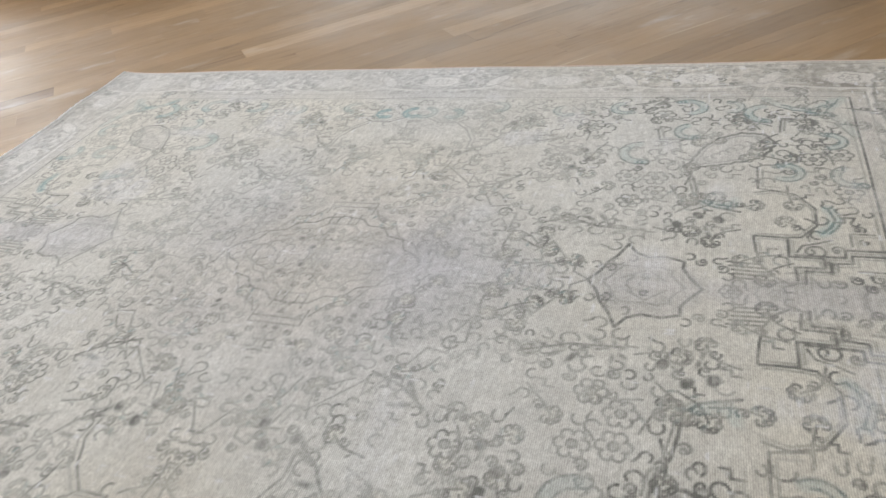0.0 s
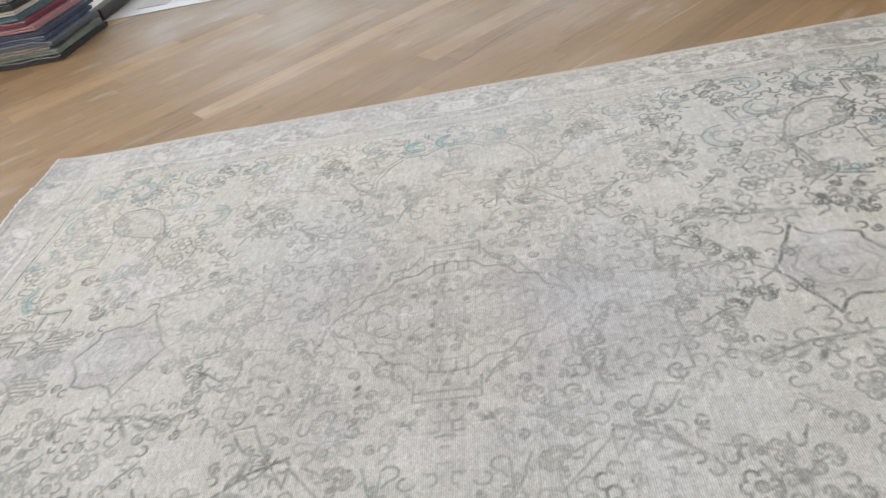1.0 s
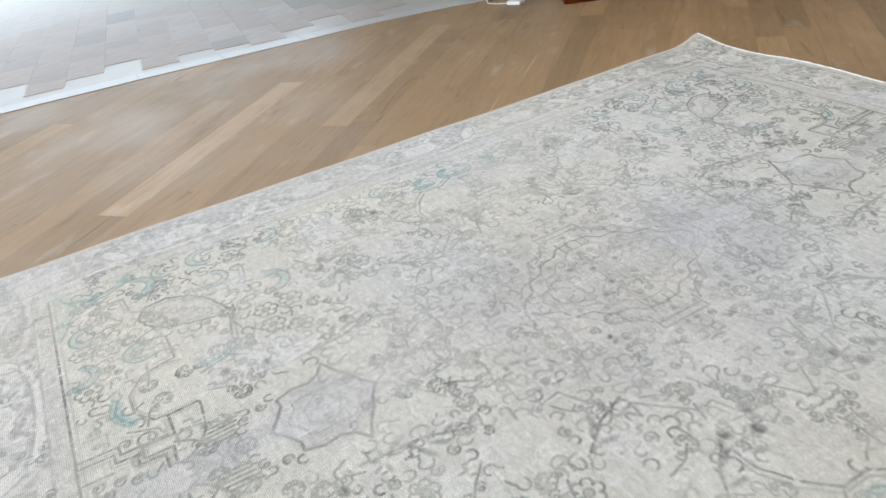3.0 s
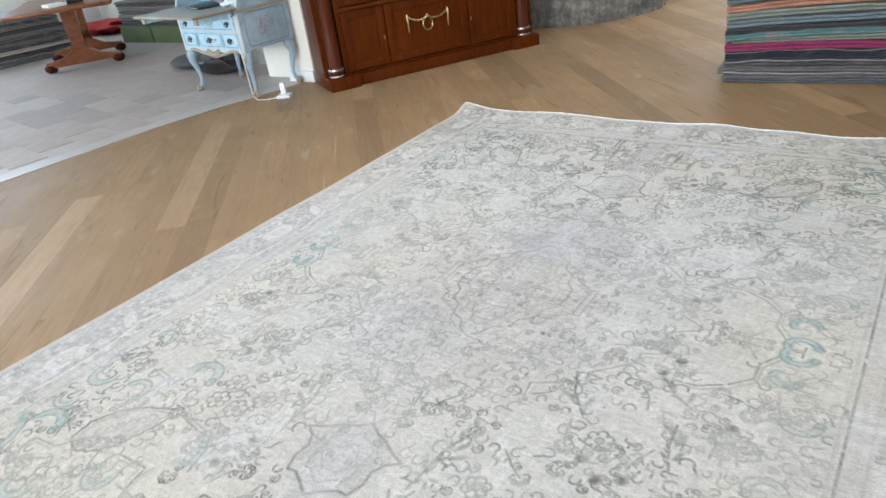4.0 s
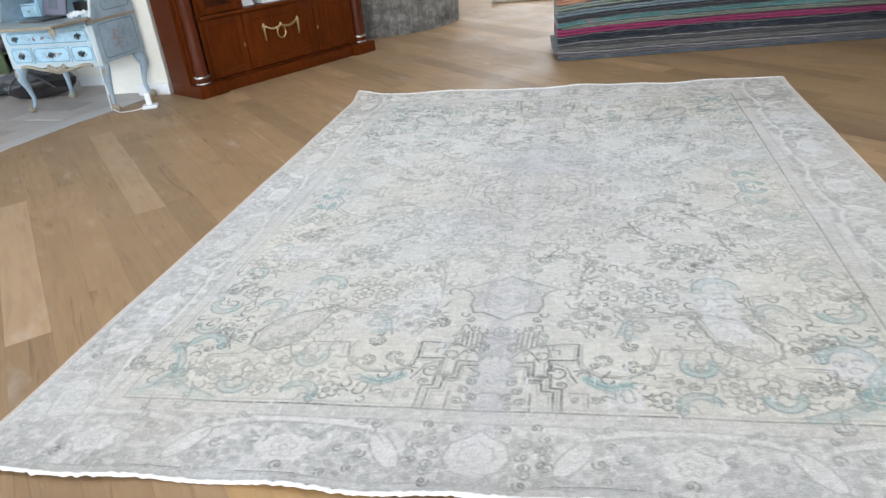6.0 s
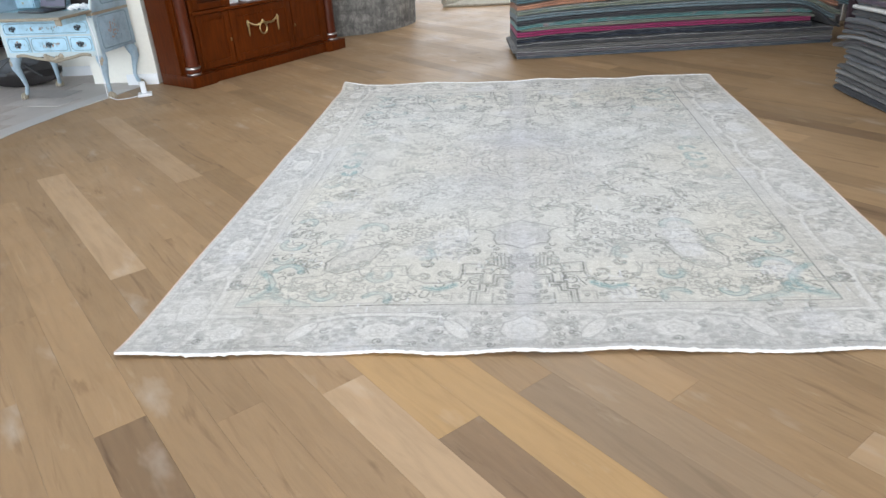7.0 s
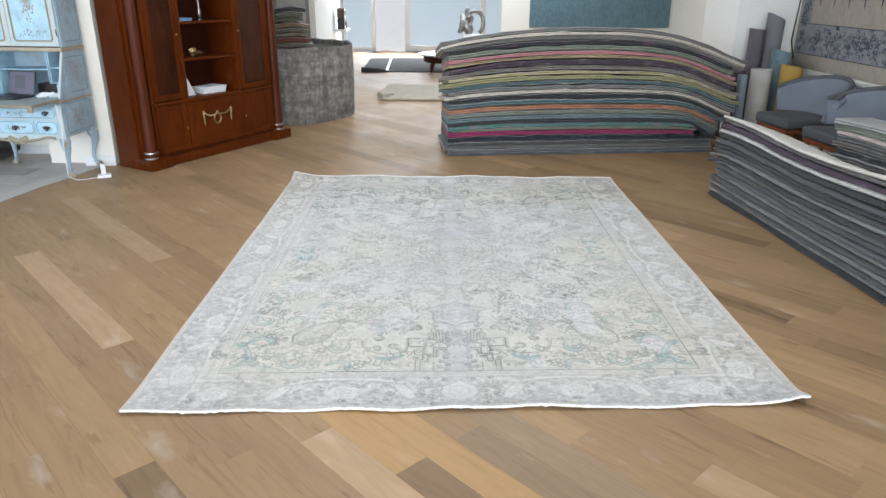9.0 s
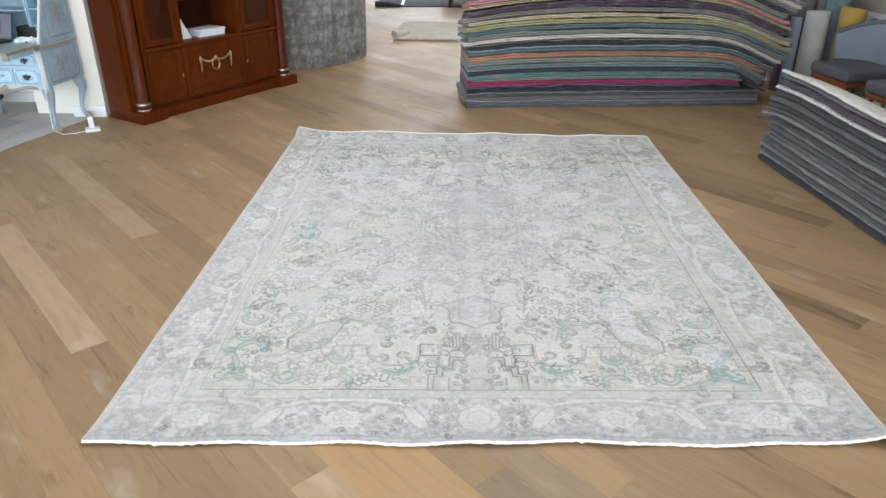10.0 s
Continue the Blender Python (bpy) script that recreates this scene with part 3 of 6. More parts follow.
    q.path(I, [(0.58 + (p - 0.58) * 0.90, 1.15 + (r - 1.15) * 0.90) for p, r in cart], 0.0036, 0.45)
    q.path(I, [(0.636, 0.885), (0.638, 1.018), (0.598, 1.026), (0.560, 1.034)], 0.0046, 0.85)
    q.path(I, [(0.622, 0.90), (0.624, 1.004), (0.575, 1.010)], 0.0034, 0.45)
    moon = [(0.474, 1.238), (0.450, 1.208), (0.437, 1.170), (0.452, 1.118)]
    q.path(q.teal, moon, 0.022, 1.0)
    q.path(I, moon, 0.0052, 0.8)
    q.path(I, [(p - 0.017, r) for p, r in moon], 0.004, 0.6)
    # stepped key lines beside the axis
    for pts, w, k in (([(0.575, 1.470), (0.612, 1.443), (0.640, 1.395), (0.650, 1.330), (0.655, 1.268)], 0.005, 0.8), ([(0.550, 1.455), (0.554, 1.400), (0.480, 1.396), (0.480, 1.354), (0.566, 1.355), (0.565, 1.268), (0.650, 1.264)], 0.0058, 0.95), ([(0.531, 1.468), (0.529, 1.414), (0.465, 1.412), (0.465, 1.374), (0.412, 1.368), (0.411, 1.334), (0.322, 1.332)], 0.0052, 0.9), ([(0.548, 1.345), (0.427, 1.344), (0.424, 1.310), (0.322, 1.308)], 0.0055, 0.95), ([(0.40, 1.400), (0.325, 1.398)], 0.005, 0.7), ([(0.545, 1.332), (0.530, 1.300), (0.488, 1.285), (0.455, 1.268)], 0.0045, 0.75), ([(0.405, 1.29), (0.405, 1.235), (0.345, 1.235)], 0.0042, 0.6)):
        q.path(I, pts, w, k)
        q.path(I, [(p - 0.013, r + 0.012) for p, r in pts], 0.0034, 0.4 * k)
    q.curl(0.498, 1.325, 0.024, 120, None, 0.0048, 0.85)
    for n in range(5):
        b = 1.464 - 0.0165 * n
        q.path(I, [(0.612 + 0.007 * n, b), (0.700 + 0.006 * n, b - 0.004)], 0.0052, 0.85)
    q.curl(0.735, 1.43, 0.014, 60, None, 0.0046, 0.8)
    for a, b in ((0.36, 1.43), (0.41, 1.44), (0.45, 1.46), (0.38, 1.47), (0.34, 1.46)):
        q.curl(a, b, 0.013, 900 * a, None, 0.0046, 0.8)
        q.fill(I, a + 0.012, b - 0.01, 0.012, 0.009, 0.6, 0.5, 0.7)
    # lilac stem, its small shield, and the pendant with its horns
    q.fill(q.lilac, 0.52, cb, 0.27, 0.075, 0.9, 0.0, 0.4)
    q.path(I, [(0.33, cb - 0.06), (0.38, cb - 0.058), (0.40, cb - 0.02), (0.40, cb)], 0.005, 0.6)
    q.path(I, [(0.53, cb - 0.055), (0.60, cb - 0.050), (0.645, cb - 0.025), (0.655, cb)], 0.0042, 0.45)
    q.rosette(0.715, cb, 0.018, 6, 0.004, 0.55)
    q.rosette(0.60, cb, 0.014, 6, 0.004, 0.4)
    q.fill(q.teal, 0.47, cb - 0.05, 0.05, 0.025, 0.25, 0.3, 0.8)
    pendant = [(1.090, 0.0), (1.062, 0.040), (1.045, 0.085), (1.018, 0.125), (0.995, 0.178), (0.970, 0.140), (0.935, 0.122), (0.885, 0.128), (0.836, 0.112), (0.838, 0.080), (0.815, 0.040), (0.785, 0.0)]
    q.path(I, [(a, cb - b) for a, b in pendant], 0.0060, 0.85)
    q.path(I, [(0.94 + (a - 0.94) * 0.72, cb - b * 0.62) for a, b in pendant if b < 0.13], 0.0036, 0.4)
    q.path(I, [(1.0, cb - 0.02), (0.93, cb - 0.065), (0.88, cb - 0.02)], 0.0036, 0.4)
    q.fill(q.lilac, 0.93, cb, 0.145, 0.125, 0.65)
    # lobed edge of the medallion
    edge = [(1.090, 0.0), (1.135, 0.030), (1.130, 0.088), (1.165, 0.085), (1.215, 0.160), (1.250, 0.125), (1.288, 0.180), (1.330, 0.205), (1.372, 0.195), (1.365, 0.298), (1.405, 0.305), (1.400, 0.345), (1.462, 0.332), (1.476, 0.362), (1.506, 0.420), (1.575, 0.520), (1.580, 0.468), (1.625, 0.515), (1.700, 0.590), (1.745, 0.580), (1.770, 0.650), (1.800, 0.715), (1.842, 0.700), (1.850, 0.625), (1.890, 0.620), (1.940, 0.705), (ca, 0.710)]
    q.path(I, [(a, cb - b) for a, b in edge], 0.0046, 0.62)
    q.fill(q.lilac, ca, cb, 0.66, 0.55, 0.85, 0.0, 0.6)
    q.curl(1.405, 1.215, 0.022, 200, None, 0.005, 0.8)
    # heart of the medallion
    for a, b, k in ((1.905, 0.045, 0.9), (1.845, 0.085, 0.7), (1.735, 0.10, 0.45), (1.69, 0.03, 0.4), (1.80, 0.14, 0.5)):
        q.fill(I, a, cb - b, 0.014, 0.013, k, 0.3, 0.6)
    for off in (0.285, 0.312):
        q.path(I, [(1.865, cb - off + 0.04), (1.865, cb - off), (ca, cb - off)], 0.0045, 0.55)
    q.path(I, [(1.90, cb - 0.24), (1.90, cb - 0.18), (1.93, cb - 0.18), (1.93, cb - 0.22), (ca, cb - 0.22)], 0.005, 0.6)
    q.path(I, [(1.60, cb), (1.63, cb - 0.06), (1.66, cb - 0.10), (1.72, cb - 0.13), (1.76, cb - 0.20), (1.83, cb - 0.24)], 0.004, 0.45)
    ogee = [(1.60, 0.0), (1.635, 0.045), (1.68, 0.065), (1.70, 0.115), (1.76, 0.130), (1.79, 0.175), (1.85, 0.180), (1.885, 0.215), (ca, 0.225)]
    q.path(I, [(a, cb - b) for a, b in ogee], 0.0046, 0.7)
    q.path(I, [(ca + (a - ca) * 0.8, cb - b * 0.8) for a, b in ogee], 0.0038, 0.4)
    q.rosette(ca, cb, 0.030, 8, 0.004, 0.45)
    for n in range(26):
        a, b, t = ca - rng.uniform(0.02, 0.55), cb - rng.uniform(0.02, 0.42), rng.uniform(0, 6.28)
        q.fill(I, a, b, rng.uniform(0.012, 0.026), rng.uniform(0.006, 0.011), rng.uniform(0.4, 0.85), t, 0.7)
    # feathered branch beside the pendant, dark buds, and teal crescents
    for a, b, turn, long, n in ((0.965, 1.272, -0.21, 0.26, 6), (1.40, 0.985, 0.5, 0.20, 5), (1.30, 0.70, 0.2, 0.17, 5), (1.55, 0.72, 0.8, 0.16, 4)):
        q.clump(a, b, turn, long, n)
    for n in range(5):
        t = 0.4 + 1.1 * n
        q.fill(I, 0.985 + 0.026 * math.cos(t), 1.255 + 0.026 * math.sin(t), 0.018, 0.008, 0.7, t, 0.7)
    for a, b in ((0.866, 1.232), (0.808, 1.178), (0.750, 1.196), (1.211, 0.795), (1.182, 0.853), (1.237, 0.915), (1.786, 0.874), (1.759, 0.813), (1.682, 0.845), (1.52, 0.60)):
        q.fill(I, a, b, 0.017, 0.021, 0.95, 0.5, 0.45)
        q.curl(a + 0.02, b + 0.024, 0.013, 300 * a, None, 0.0042, 0.8)
    for b in (1.245, 1.275, 1.305):
        q.fill(I, 0.785 - 0.3 * abs(b - 1.245), b, 0.008, 0.022, 0.7, 0.2, 0.7)
    stem = [(0.690, 1.150), (0.725, 1.140), (0.775, 1.125), (0.812, 1.090), (0.818, 1.030), (0.832, 0.960), (0.858, 0.918), (0.868, 0.86)]
    q.path(I, stem, 0.0058, 0.85)
    q.path(I, [(p + 0.014, r + 0.004) for p, r in stem[2:]], 0.0038, 0.6)
    q.path(q.teal, [(0.700, 1.085), (0.712, 1.115), (0.745, 1.122), (0.785, 1.105)], 0.020, 0.85)
    for a, b, r, t0, t1, k in ((0.553, 0.915, 0.043, 60, 290, 1.0), (0.853, 0.645, 0.044, -70, 120, 0.7), (0.868, 0.450, 0.056, 110, 300, 0.9), (0.600, 0.500, 0.060, -80, 90, 0.9), (0.415, 0.705, 0.046, 100, 280, 0.9), (0.362, 0.930, 0.052, -60, 110, 0.9), (1.010, 0.805, 0.062, -80, 100, 0.75), (1.800, 0.520, 0.036, 60, 260, 1.0), (1.925, 0.510, 0.040, 60, 260, 1.0), (1.10, 0.455, 0.045, -60, 120, 0.6), (0.720, 0.445, 0.040, 90, 270, 0.5), (1.330, 0.480, 0.040, -60, 120, 0.5), (1.62, 0.455, 0.040, 100, 280, 0.5)):
        q.arc(q.teal, a, b, r, t0, t1, 0.020, k)
        q.arc(I, a, b, r * 1.28, t0 - 10, t1 + 10, 0.0046, 0.8)
        q.arc(I, a, b, r * 0.75, t0 + 10, t1 - 10, 0.0040, 0.6)
        t = radians(t1)
        q.curl(a + r * 1.1 * math.cos(t), b + r * 1.1 * math.sin(t), r * 0.3, t1, None, 0.0042, 0.8)
    # small frames in the field
    for pts in ([(0.828, 0.704), (0.955, 0.706), (0.968, 0.625)], [(0.56, 0.645), (0.552, 0.552), (0.473, 0.552), (0.468, 0.645)], [(1.66, 0.80), (1.66, 0.74), (1.70, 0.66), (1.76, 0.60), (1.84, 0.60), (1.90, 0.56)], [(1.76, 0.44), (1.76, 0.52), (1.84, 0.46), (1.84, 0.42)]):
        q.path(I, pts, 0.0048, 0.8)
        q.path(I, [(p - 0.014, r - 0.012) for p, r in pts], 0.0036, 0.5)
    # small open scrolls and flower heads on the ground, with the blank fields left free
    blank = [(0.585, 1.15, 0.11, 0.13), (0.72, 1.02, 0.075, 0.075), (1.12, 1.00, 0.09, 0.10), (1.14, 1.37, 0.10, 0.075), (0.88, 1.35, 0.07, 0.05), (1.04, 0.66, 0.085, 0.12), (1.80, 0.70, 0.13, 0.08), (1.40, 0.84, 0.06, 0.10), (1.28, 1.09, 0.10, 0.09), (0.72, 0.77, 0.15, 0.11), (1.55, 0.86, 0.06, 0.07), (0.70, 1.33, 0.05, 0.06)]

    def free(a, b, near):
        i, j, r = min(q.n - 1, int(a / CELL)), min(q.m - 1, int(b / CELL)), int(near / CELL)
        if any(((a - p) / u) ** 2 + ((b - r2) / v) ** 2 < 1 for p, r2, u, v in blank):
            return False
        return I[max(0, i - r):i + r + 1, max(0, j - r):j + r + 1].max() < 0.3

    for a, b in ((0.385, 1.02), (0.39, 0.80), (0.47, 0.83), (0.945, 1.06), (1.02, 1.115), (0.95, 0.97), (1.04, 0.96), (0.46, 0.62), (0.70, 0.53), (0.95, 0.52), (1.20, 0.60), (1.45, 0.55), (1.32, 0.90)):
        q.rosette(a, b, 0.026, 6, 0.0044, 0.75)
        q.fill(I, a, b, 0.012, 0.010, 0.5, a, 0.7)
    for i in range(47):
        for j in range(34):
            a, b = 0.345 + 0.0345 * i + rng.normal() * 0.008, 0.385 + 0.0345 * j + rng.normal() * 0.008
            if a > ca or b > cb:
                continue
            inside = q.lilac[min(q.n - 1, int(a / CELL)), min(q.m - 1, int(b / CELL))] > 0.3
            if not free(a, b, 0.009) or (inside and rng.random() < 0.25):
                continue
            r, t, lot = rng.uniform(0.012, 0.020), rng.uniform(0, 360), rng.random()
            k = rng.uniform(0.6, 1.0) * (0.8 if inside else 1.0) * (0.85 if a > 1.15 else 1.0)
            if lot < 0.55:
                q.arc(I, a, b, r, t, t + 235, 0.0044, k, rng.uniform(0.75, 1.25))
                if lot < 0.25:
                    q.stroke(I, a + r * math.cos(radians(t)), b + r * math.sin(radians(t)), a + 2.1 * r * math.cos(radians(t - 25)), b + 2.1 * r * math.sin(radians(t - 25)), 0.0042, k)
            elif lot < 0.75:
                q.vine(a, b, radians(t), rng.uniform(0.05, 0.09), rng.normal() * 0.1, 0.0044, k, rng.choice([0.0, 0.0, 0.5]))
            elif lot < 0.9:
                q.fill(I, a, b, r * 1.1, r * 0.5, k * 0.6, radians(t), 0.8)
                q.curl(a, b, r * 0.8, t, None, 0.0042, k)
            else:
                q.path(I, [(a, b), (a + 1.4 * r, b), (a + 1.4 * r, b + 1.3 * r), (a + 2.6 * r, b + 1.3 * r)], 0.0044, k)
    return q


AXIS = 1.563


def carpet_colours(na, nb):
    q = draw_quarter()
    ia, ib = np.arange(na), np.arange(nb)
    half = WIDE / 2
    bb = ib * WIDE / (nb - 1)
    off = np.abs(bb - AXIS)
    room = np.where(bb < AXIS, AXIS, WIDE - AXIS)
    fold = np.where(off < 1.0, half - off, (room - off) * (half - 1.0) / (room - 1.0))
    fa, fb = np.minimum(ia, na - 1 - ia).clip(0, q.n - 1), np.rint(fold / CELL).astype(int).clip(0, q.m - 1)
    ink, teal, pale, lilac = (layer[fa][:, fb] for layer in (q.ink, q.teal, q.pale, q.lilac))
    shape = (na, nb)
    f = 0.005 / CELL
    steps = lambda m, n: (max(1, int(m * f)), max(1, int(n * f)))
    wear = 0.5 + 0.5 * np.tanh(smooth_noise(shape, steps(60, 60), 1) + 0.8 * smooth_noise(shape, steps(14, 14), 2))
    rub = 0.5 + 0.5 * np.tanh(smooth_noise(shape, steps(2, 14), 3) + 0.7 * smooth_noise(shape, steps(16, 2), 13))
    speck = 0.5 + 0.5 * np.tanh(1.5 * smooth_noise(shape, (2, 3), 4))
    blot = 0.5 + 0.5 * np.tanh(smooth_noise(shape, steps(90, 90), 5) + 0.6 * smooth_noise(shape, steps(30, 30), 6))
    warm = 0.5 + 0.5 * np.tanh(smooth_noise(shape, steps(130, 130), 8))
    base = np.array([0.612, 0.607, 0.570]) * np.ones((*shape, 1))
    greyed = np.array([0.490, 0.478, 0.446])
    violet = np.array([0.485, 0.479, 0.487])
    border = (fa[:, None] * CELL < 0.318) | (fb[None, :] * CELL < 0.357)
    k = (0.1 + 0.55 * blot)[..., None]
    base = base * (1 - k * 0.5) + greyed * k * 0.5
    v = (lilac * (0.55 + 0.45 * blot))[..., None]
    base = base * (1 - v) + violet * v
    base = np.where(border[..., None], base * 0.35 + np.array([0.540, 0.532, 0.515]) * 0.65, base)
    patch = 0.5 + 0.5 * np.tanh(1.3 * smooth_noise(shape, steps(50, 16), 31) + 0.9 * smooth_noise(shape, steps(10, 34), 32) + 0.5)
    base *= (1.0 - 0.15 * (patch * (0.45 + 0.55 * lilac.clip(0, 1))))[..., None] * np.array([1.0, 0.995, 0.985])
    base *= (0.94 + 0.11 * rub)[..., None] * (0.95 + 0.10 * speck)[..., None]
    base *= 1 + (warm[..., None] - 0.5) * np.array([0.05, 0.015, -0.06])
    lift = (pale * (0.45 + 0.5 * wear))[..., None]
    base = base * (1 - lift) + np.where(border[..., None], np.array([0.66, 0.653, 0.632]), np.array([0.630, 0.617, 0.558])) * lift
    far = np.clip((ia / na - 0.62) / 0.3, 0, 1)[:, None]
    fresh = 0.88 - 0.04 * np.exp(-(((ia / na - 0.5) / 0.22) ** 2))[:, None] + 0.46 * far
    base *= 1 - far[..., None] * np.array([0.02, 0.04, 0.075])
    worn = (ink * fresh * (0.60 + 0.50 * wear) * (0.68 + 0.50 * speck) * (0.78 + 0.34 * rub))[..., None].clip(0, 0.92)
    base = base * (1 - worn) + np.array([0.132, 0.134, 0.124]) * worn
    # less faded brown ground in the two far corners of the border
    la, lb = (ia * LONG / na)[:, None], (fb * CELL)[None, :]
    brown = np.exp(-((la - 3.56) / 0.14) ** 4) * np.exp(-((lb - 0.16) / 0.15) ** 4) * (0.5 + 0.45 * wear) * (1 - 0.85 * pale.clip(0, 1)) * (0.6 + 0.4 * speck)
    base = base * (1 - brown[..., None]) + np.array([0.225, 0.205, 0.175]) * brown[..., None]
    axis = np.exp(-(((bb - AXIS) / 0.060) ** 2))[None, :] * (0.25 + 0.75 * rub) * (0.4 + 0.6 * blot) * 0.55
    base = base * (1 - axis[..., None]) + np.array([0.56, 0.565, 0.590]) * axis[..., None]
    dye = (teal * (0.25 + 0.50 * wear) * (0.6 + 0.5 * speck) * (1 - 0.5 * far))[..., None]
    base = base * (1 - dye) + np.array([0.225, 0.365, 0.375]) * dye
    chalk = (np.clip(smooth_noise(shape, steps(40, 36), 9) - 0.9, 0, 0.6) * (0.3 + 0.7 * rub))[..., None]
    base = base * (1 - chalk) + np.array([0.63, 0.635, 0.650]) * chalk
    # broken bluish white threads along both directions of the weave
    thread = (np.clip(smooth_noise(shape, (2, 9), 21) * (0.3 + wear) - 1.45, 0, 0.8) + np.clip(smooth_noise(shape, (9, 2), 22) * (0.3 + wear) - 1.45, 0, 0.8))[..., None].clip(0, 0.8)
    return base * (1 - thread) + np.array([0.63, 0.635, 0.645]) * thread


def carpet_point(u, v):
    return (NR * (1 - v) + NL * v) * (1 - u) + (FR * (1 - v) + FL * v) * u


def carpet_height(u, v, a, b):
    """Gentle ripples, with lifted corners and a wavy far edge."""
    z = 0.009 + 0.0016 * np.sin(a * 5.1 + 1.3 * b) + 0.0012 * np.sin(7.3 * b - 2.1 * a) + 0.001 * np.sin(17 * b + 9 * a)
    z = z + 0.038 * np.exp(-(((1 - u) * LONG / 0.10) ** 2) - (((1 - v) * WIDE / 0.14) ** 2))
    z = z + 0.030 * np.exp(-((u * LONG / 0.08) ** 2) - ((v * WIDE / 0.09) ** 2))
    z = z + (0.010 + 0.004 * np.sin(b * 6.0) + 0.003 * np.sin(b * 14.0 + 1)) * np.exp(-((1 - u) * LONG / 0.10))
    return z + (0.007 + 0.004 * np.sin(b * 4.1 + 2) + 0.003 * np.sin(b * 13)) * np.exp(-u * LONG / 0.07)


def carpet_grid(name, us, vs, lift, colours, material, parent, label):
    U, V = np.meshgrid(us, vs, indexing="ij")
    n, m = U.shape
    x = NR.x + U * (1 - V) * (FR.x - NR.x) + U * V * (FL.x - NL.x) + V * (NL.x - NR.x)
    y = NR.y + V * ((1 - U) * (NL.y - NR.y) + U * (FL.y - FR.y)) + U * (FR.y - NR.y)
    x = x + 0.006 * np.sin(V * 19) * (np.abs(U - 0.5) > 0.49) + 0.004 * np.sin(V * 47 + 1) * (np.abs(U - 0.5) > 0.49)
    z = carpet_height(U, V, U * LONG, V * WIDE) + lift
    me = bpy.data.meshes.new(name)
    idx = np.arange(n * m).reshape(n, m)
    quads = np.stack([idx[:-1, :-1], idx[1:, :-1], idx[1:, 1:], idx[:-1, 1:]], -1).reshape(-1, 4)
    me.vertices.add(n * m)
    me.vertices.foreach_set("co", np.stack([x, y, z], -1).ravel())
    me.loops.add(quads.size)
    me.loops.foreach_set("vertex_index", quads.ravel())
    me.polygons.add(len(quads))
    me.polygons.foreach_set("loop_start", np.arange(0, quads.size, 4))
    me.update(calc_edges=True)
    me.polygons.foreach_set("use_smooth", [True] * len(quads))
    if colours is not None:
        layer = me.color_attributes.new("pattern", "FLOAT_COLOR", "POINT")
        rgba = np.concatenate([colours.reshape(-1, 3), np.ones((n * m, 1))], 1)
        layer.data.foreach_set("color", rgba.ravel().astype(np.float32))
    me.materials.append(material)
    ob = new(name, me)
    ob.parent = parent
    return tagged(ob, label)


def carpet_wool():
    m, t, p = tree_of("faded_carpet_pile")
    c = t.nodes.new("ShaderNodeVertexColor")
    c.layer_name = "pattern"
    weave = t.nodes.new("ShaderNodeTexWave")
    weave.wave_type, weave.bands_direction = "BANDS", "X"
    weave.inputs["Scale"].default_value, weave.inputs["Distortion"].default_value, weave.inputs["Detail"].default_value = 62.0, 1.2, 2.0
    weave.inputs["Detail Scale"].default_value = 3.0
    t.links.new(coords(t), weave.inputs[0])
    knots = noisy(t, coords(t, (1, 0.45, 1)), 300.0, 3, 0.6)
    clumps = noisy(t, coords(t, (1, 0.5, 1)), 75.0, 4, 0.6)
    col = blend(t, 0.8, c.outputs[0], ramp(t, knots, [(0.28, (0.70, 0.69, 0.67)), (0.55, (1.0, 1.0, 1.0)), (0.8, (1.20, 1.20, 1.21))]), "MULTIPLY")
    col = blend(t, 0.7, col, ramp(t, clumps, [(0.3, (0.84, 0.83, 0.82)), (0.7, (1.13, 1.13, 1.13))]), "MULTIPLY")
    col = blend(t, 0.7, col, ramp(t, weave.outputs[1], [(0.2, (0.86, 0.86, 0.85)), (0.8, (1.08, 1.08, 1.08))]), "MULTIPLY")
    t.links.new(col, p.inputs["Base Color"])
    p.inputs["Roughness"].default_value, p.inputs["Sheen Weight"].default_value, p.inputs["Specular IOR Level"].default_value = 0.85, 0.3, 0.25
    p.inputs["Sheen Roughness"].default_value = 0.4
    relief(t, p, maths(t, "ADD", maths(t, "MULTIPLY", weave.outputs[1], 0.6), knots), 0.3, 0.002)
    return m


carpet = thing("carpet", pose(0, 0, 0), "large faded cream-grey medallion carpet lying on the oak floor", "carpet")
na, nb = int(LONG / CELL), int(WIDE / CELL)
carpet_grid("field", np.linspace(0, 1, na), np.linspace(0, 1, nb), 0.0, carpet_colours(na, nb), carpet_wool(), carpet, "")
carpet_grid("backing", np.linspace(0, 1, 120), np.linspace(0, 1, 100)[::-1], -0.006, None, textile((0.30, 0.28, 0.24)), carpet, "")
FRINGE = surface("cotton_edge", (0.74, 0.74, 0.73), 0.95, spread=0.12, fine=140, bump=0.5)
PINK = surface("overcast_edge", (0.62, 0.50, 0.43), 0.95, spread=0.2, fine=140, bump=0.5)


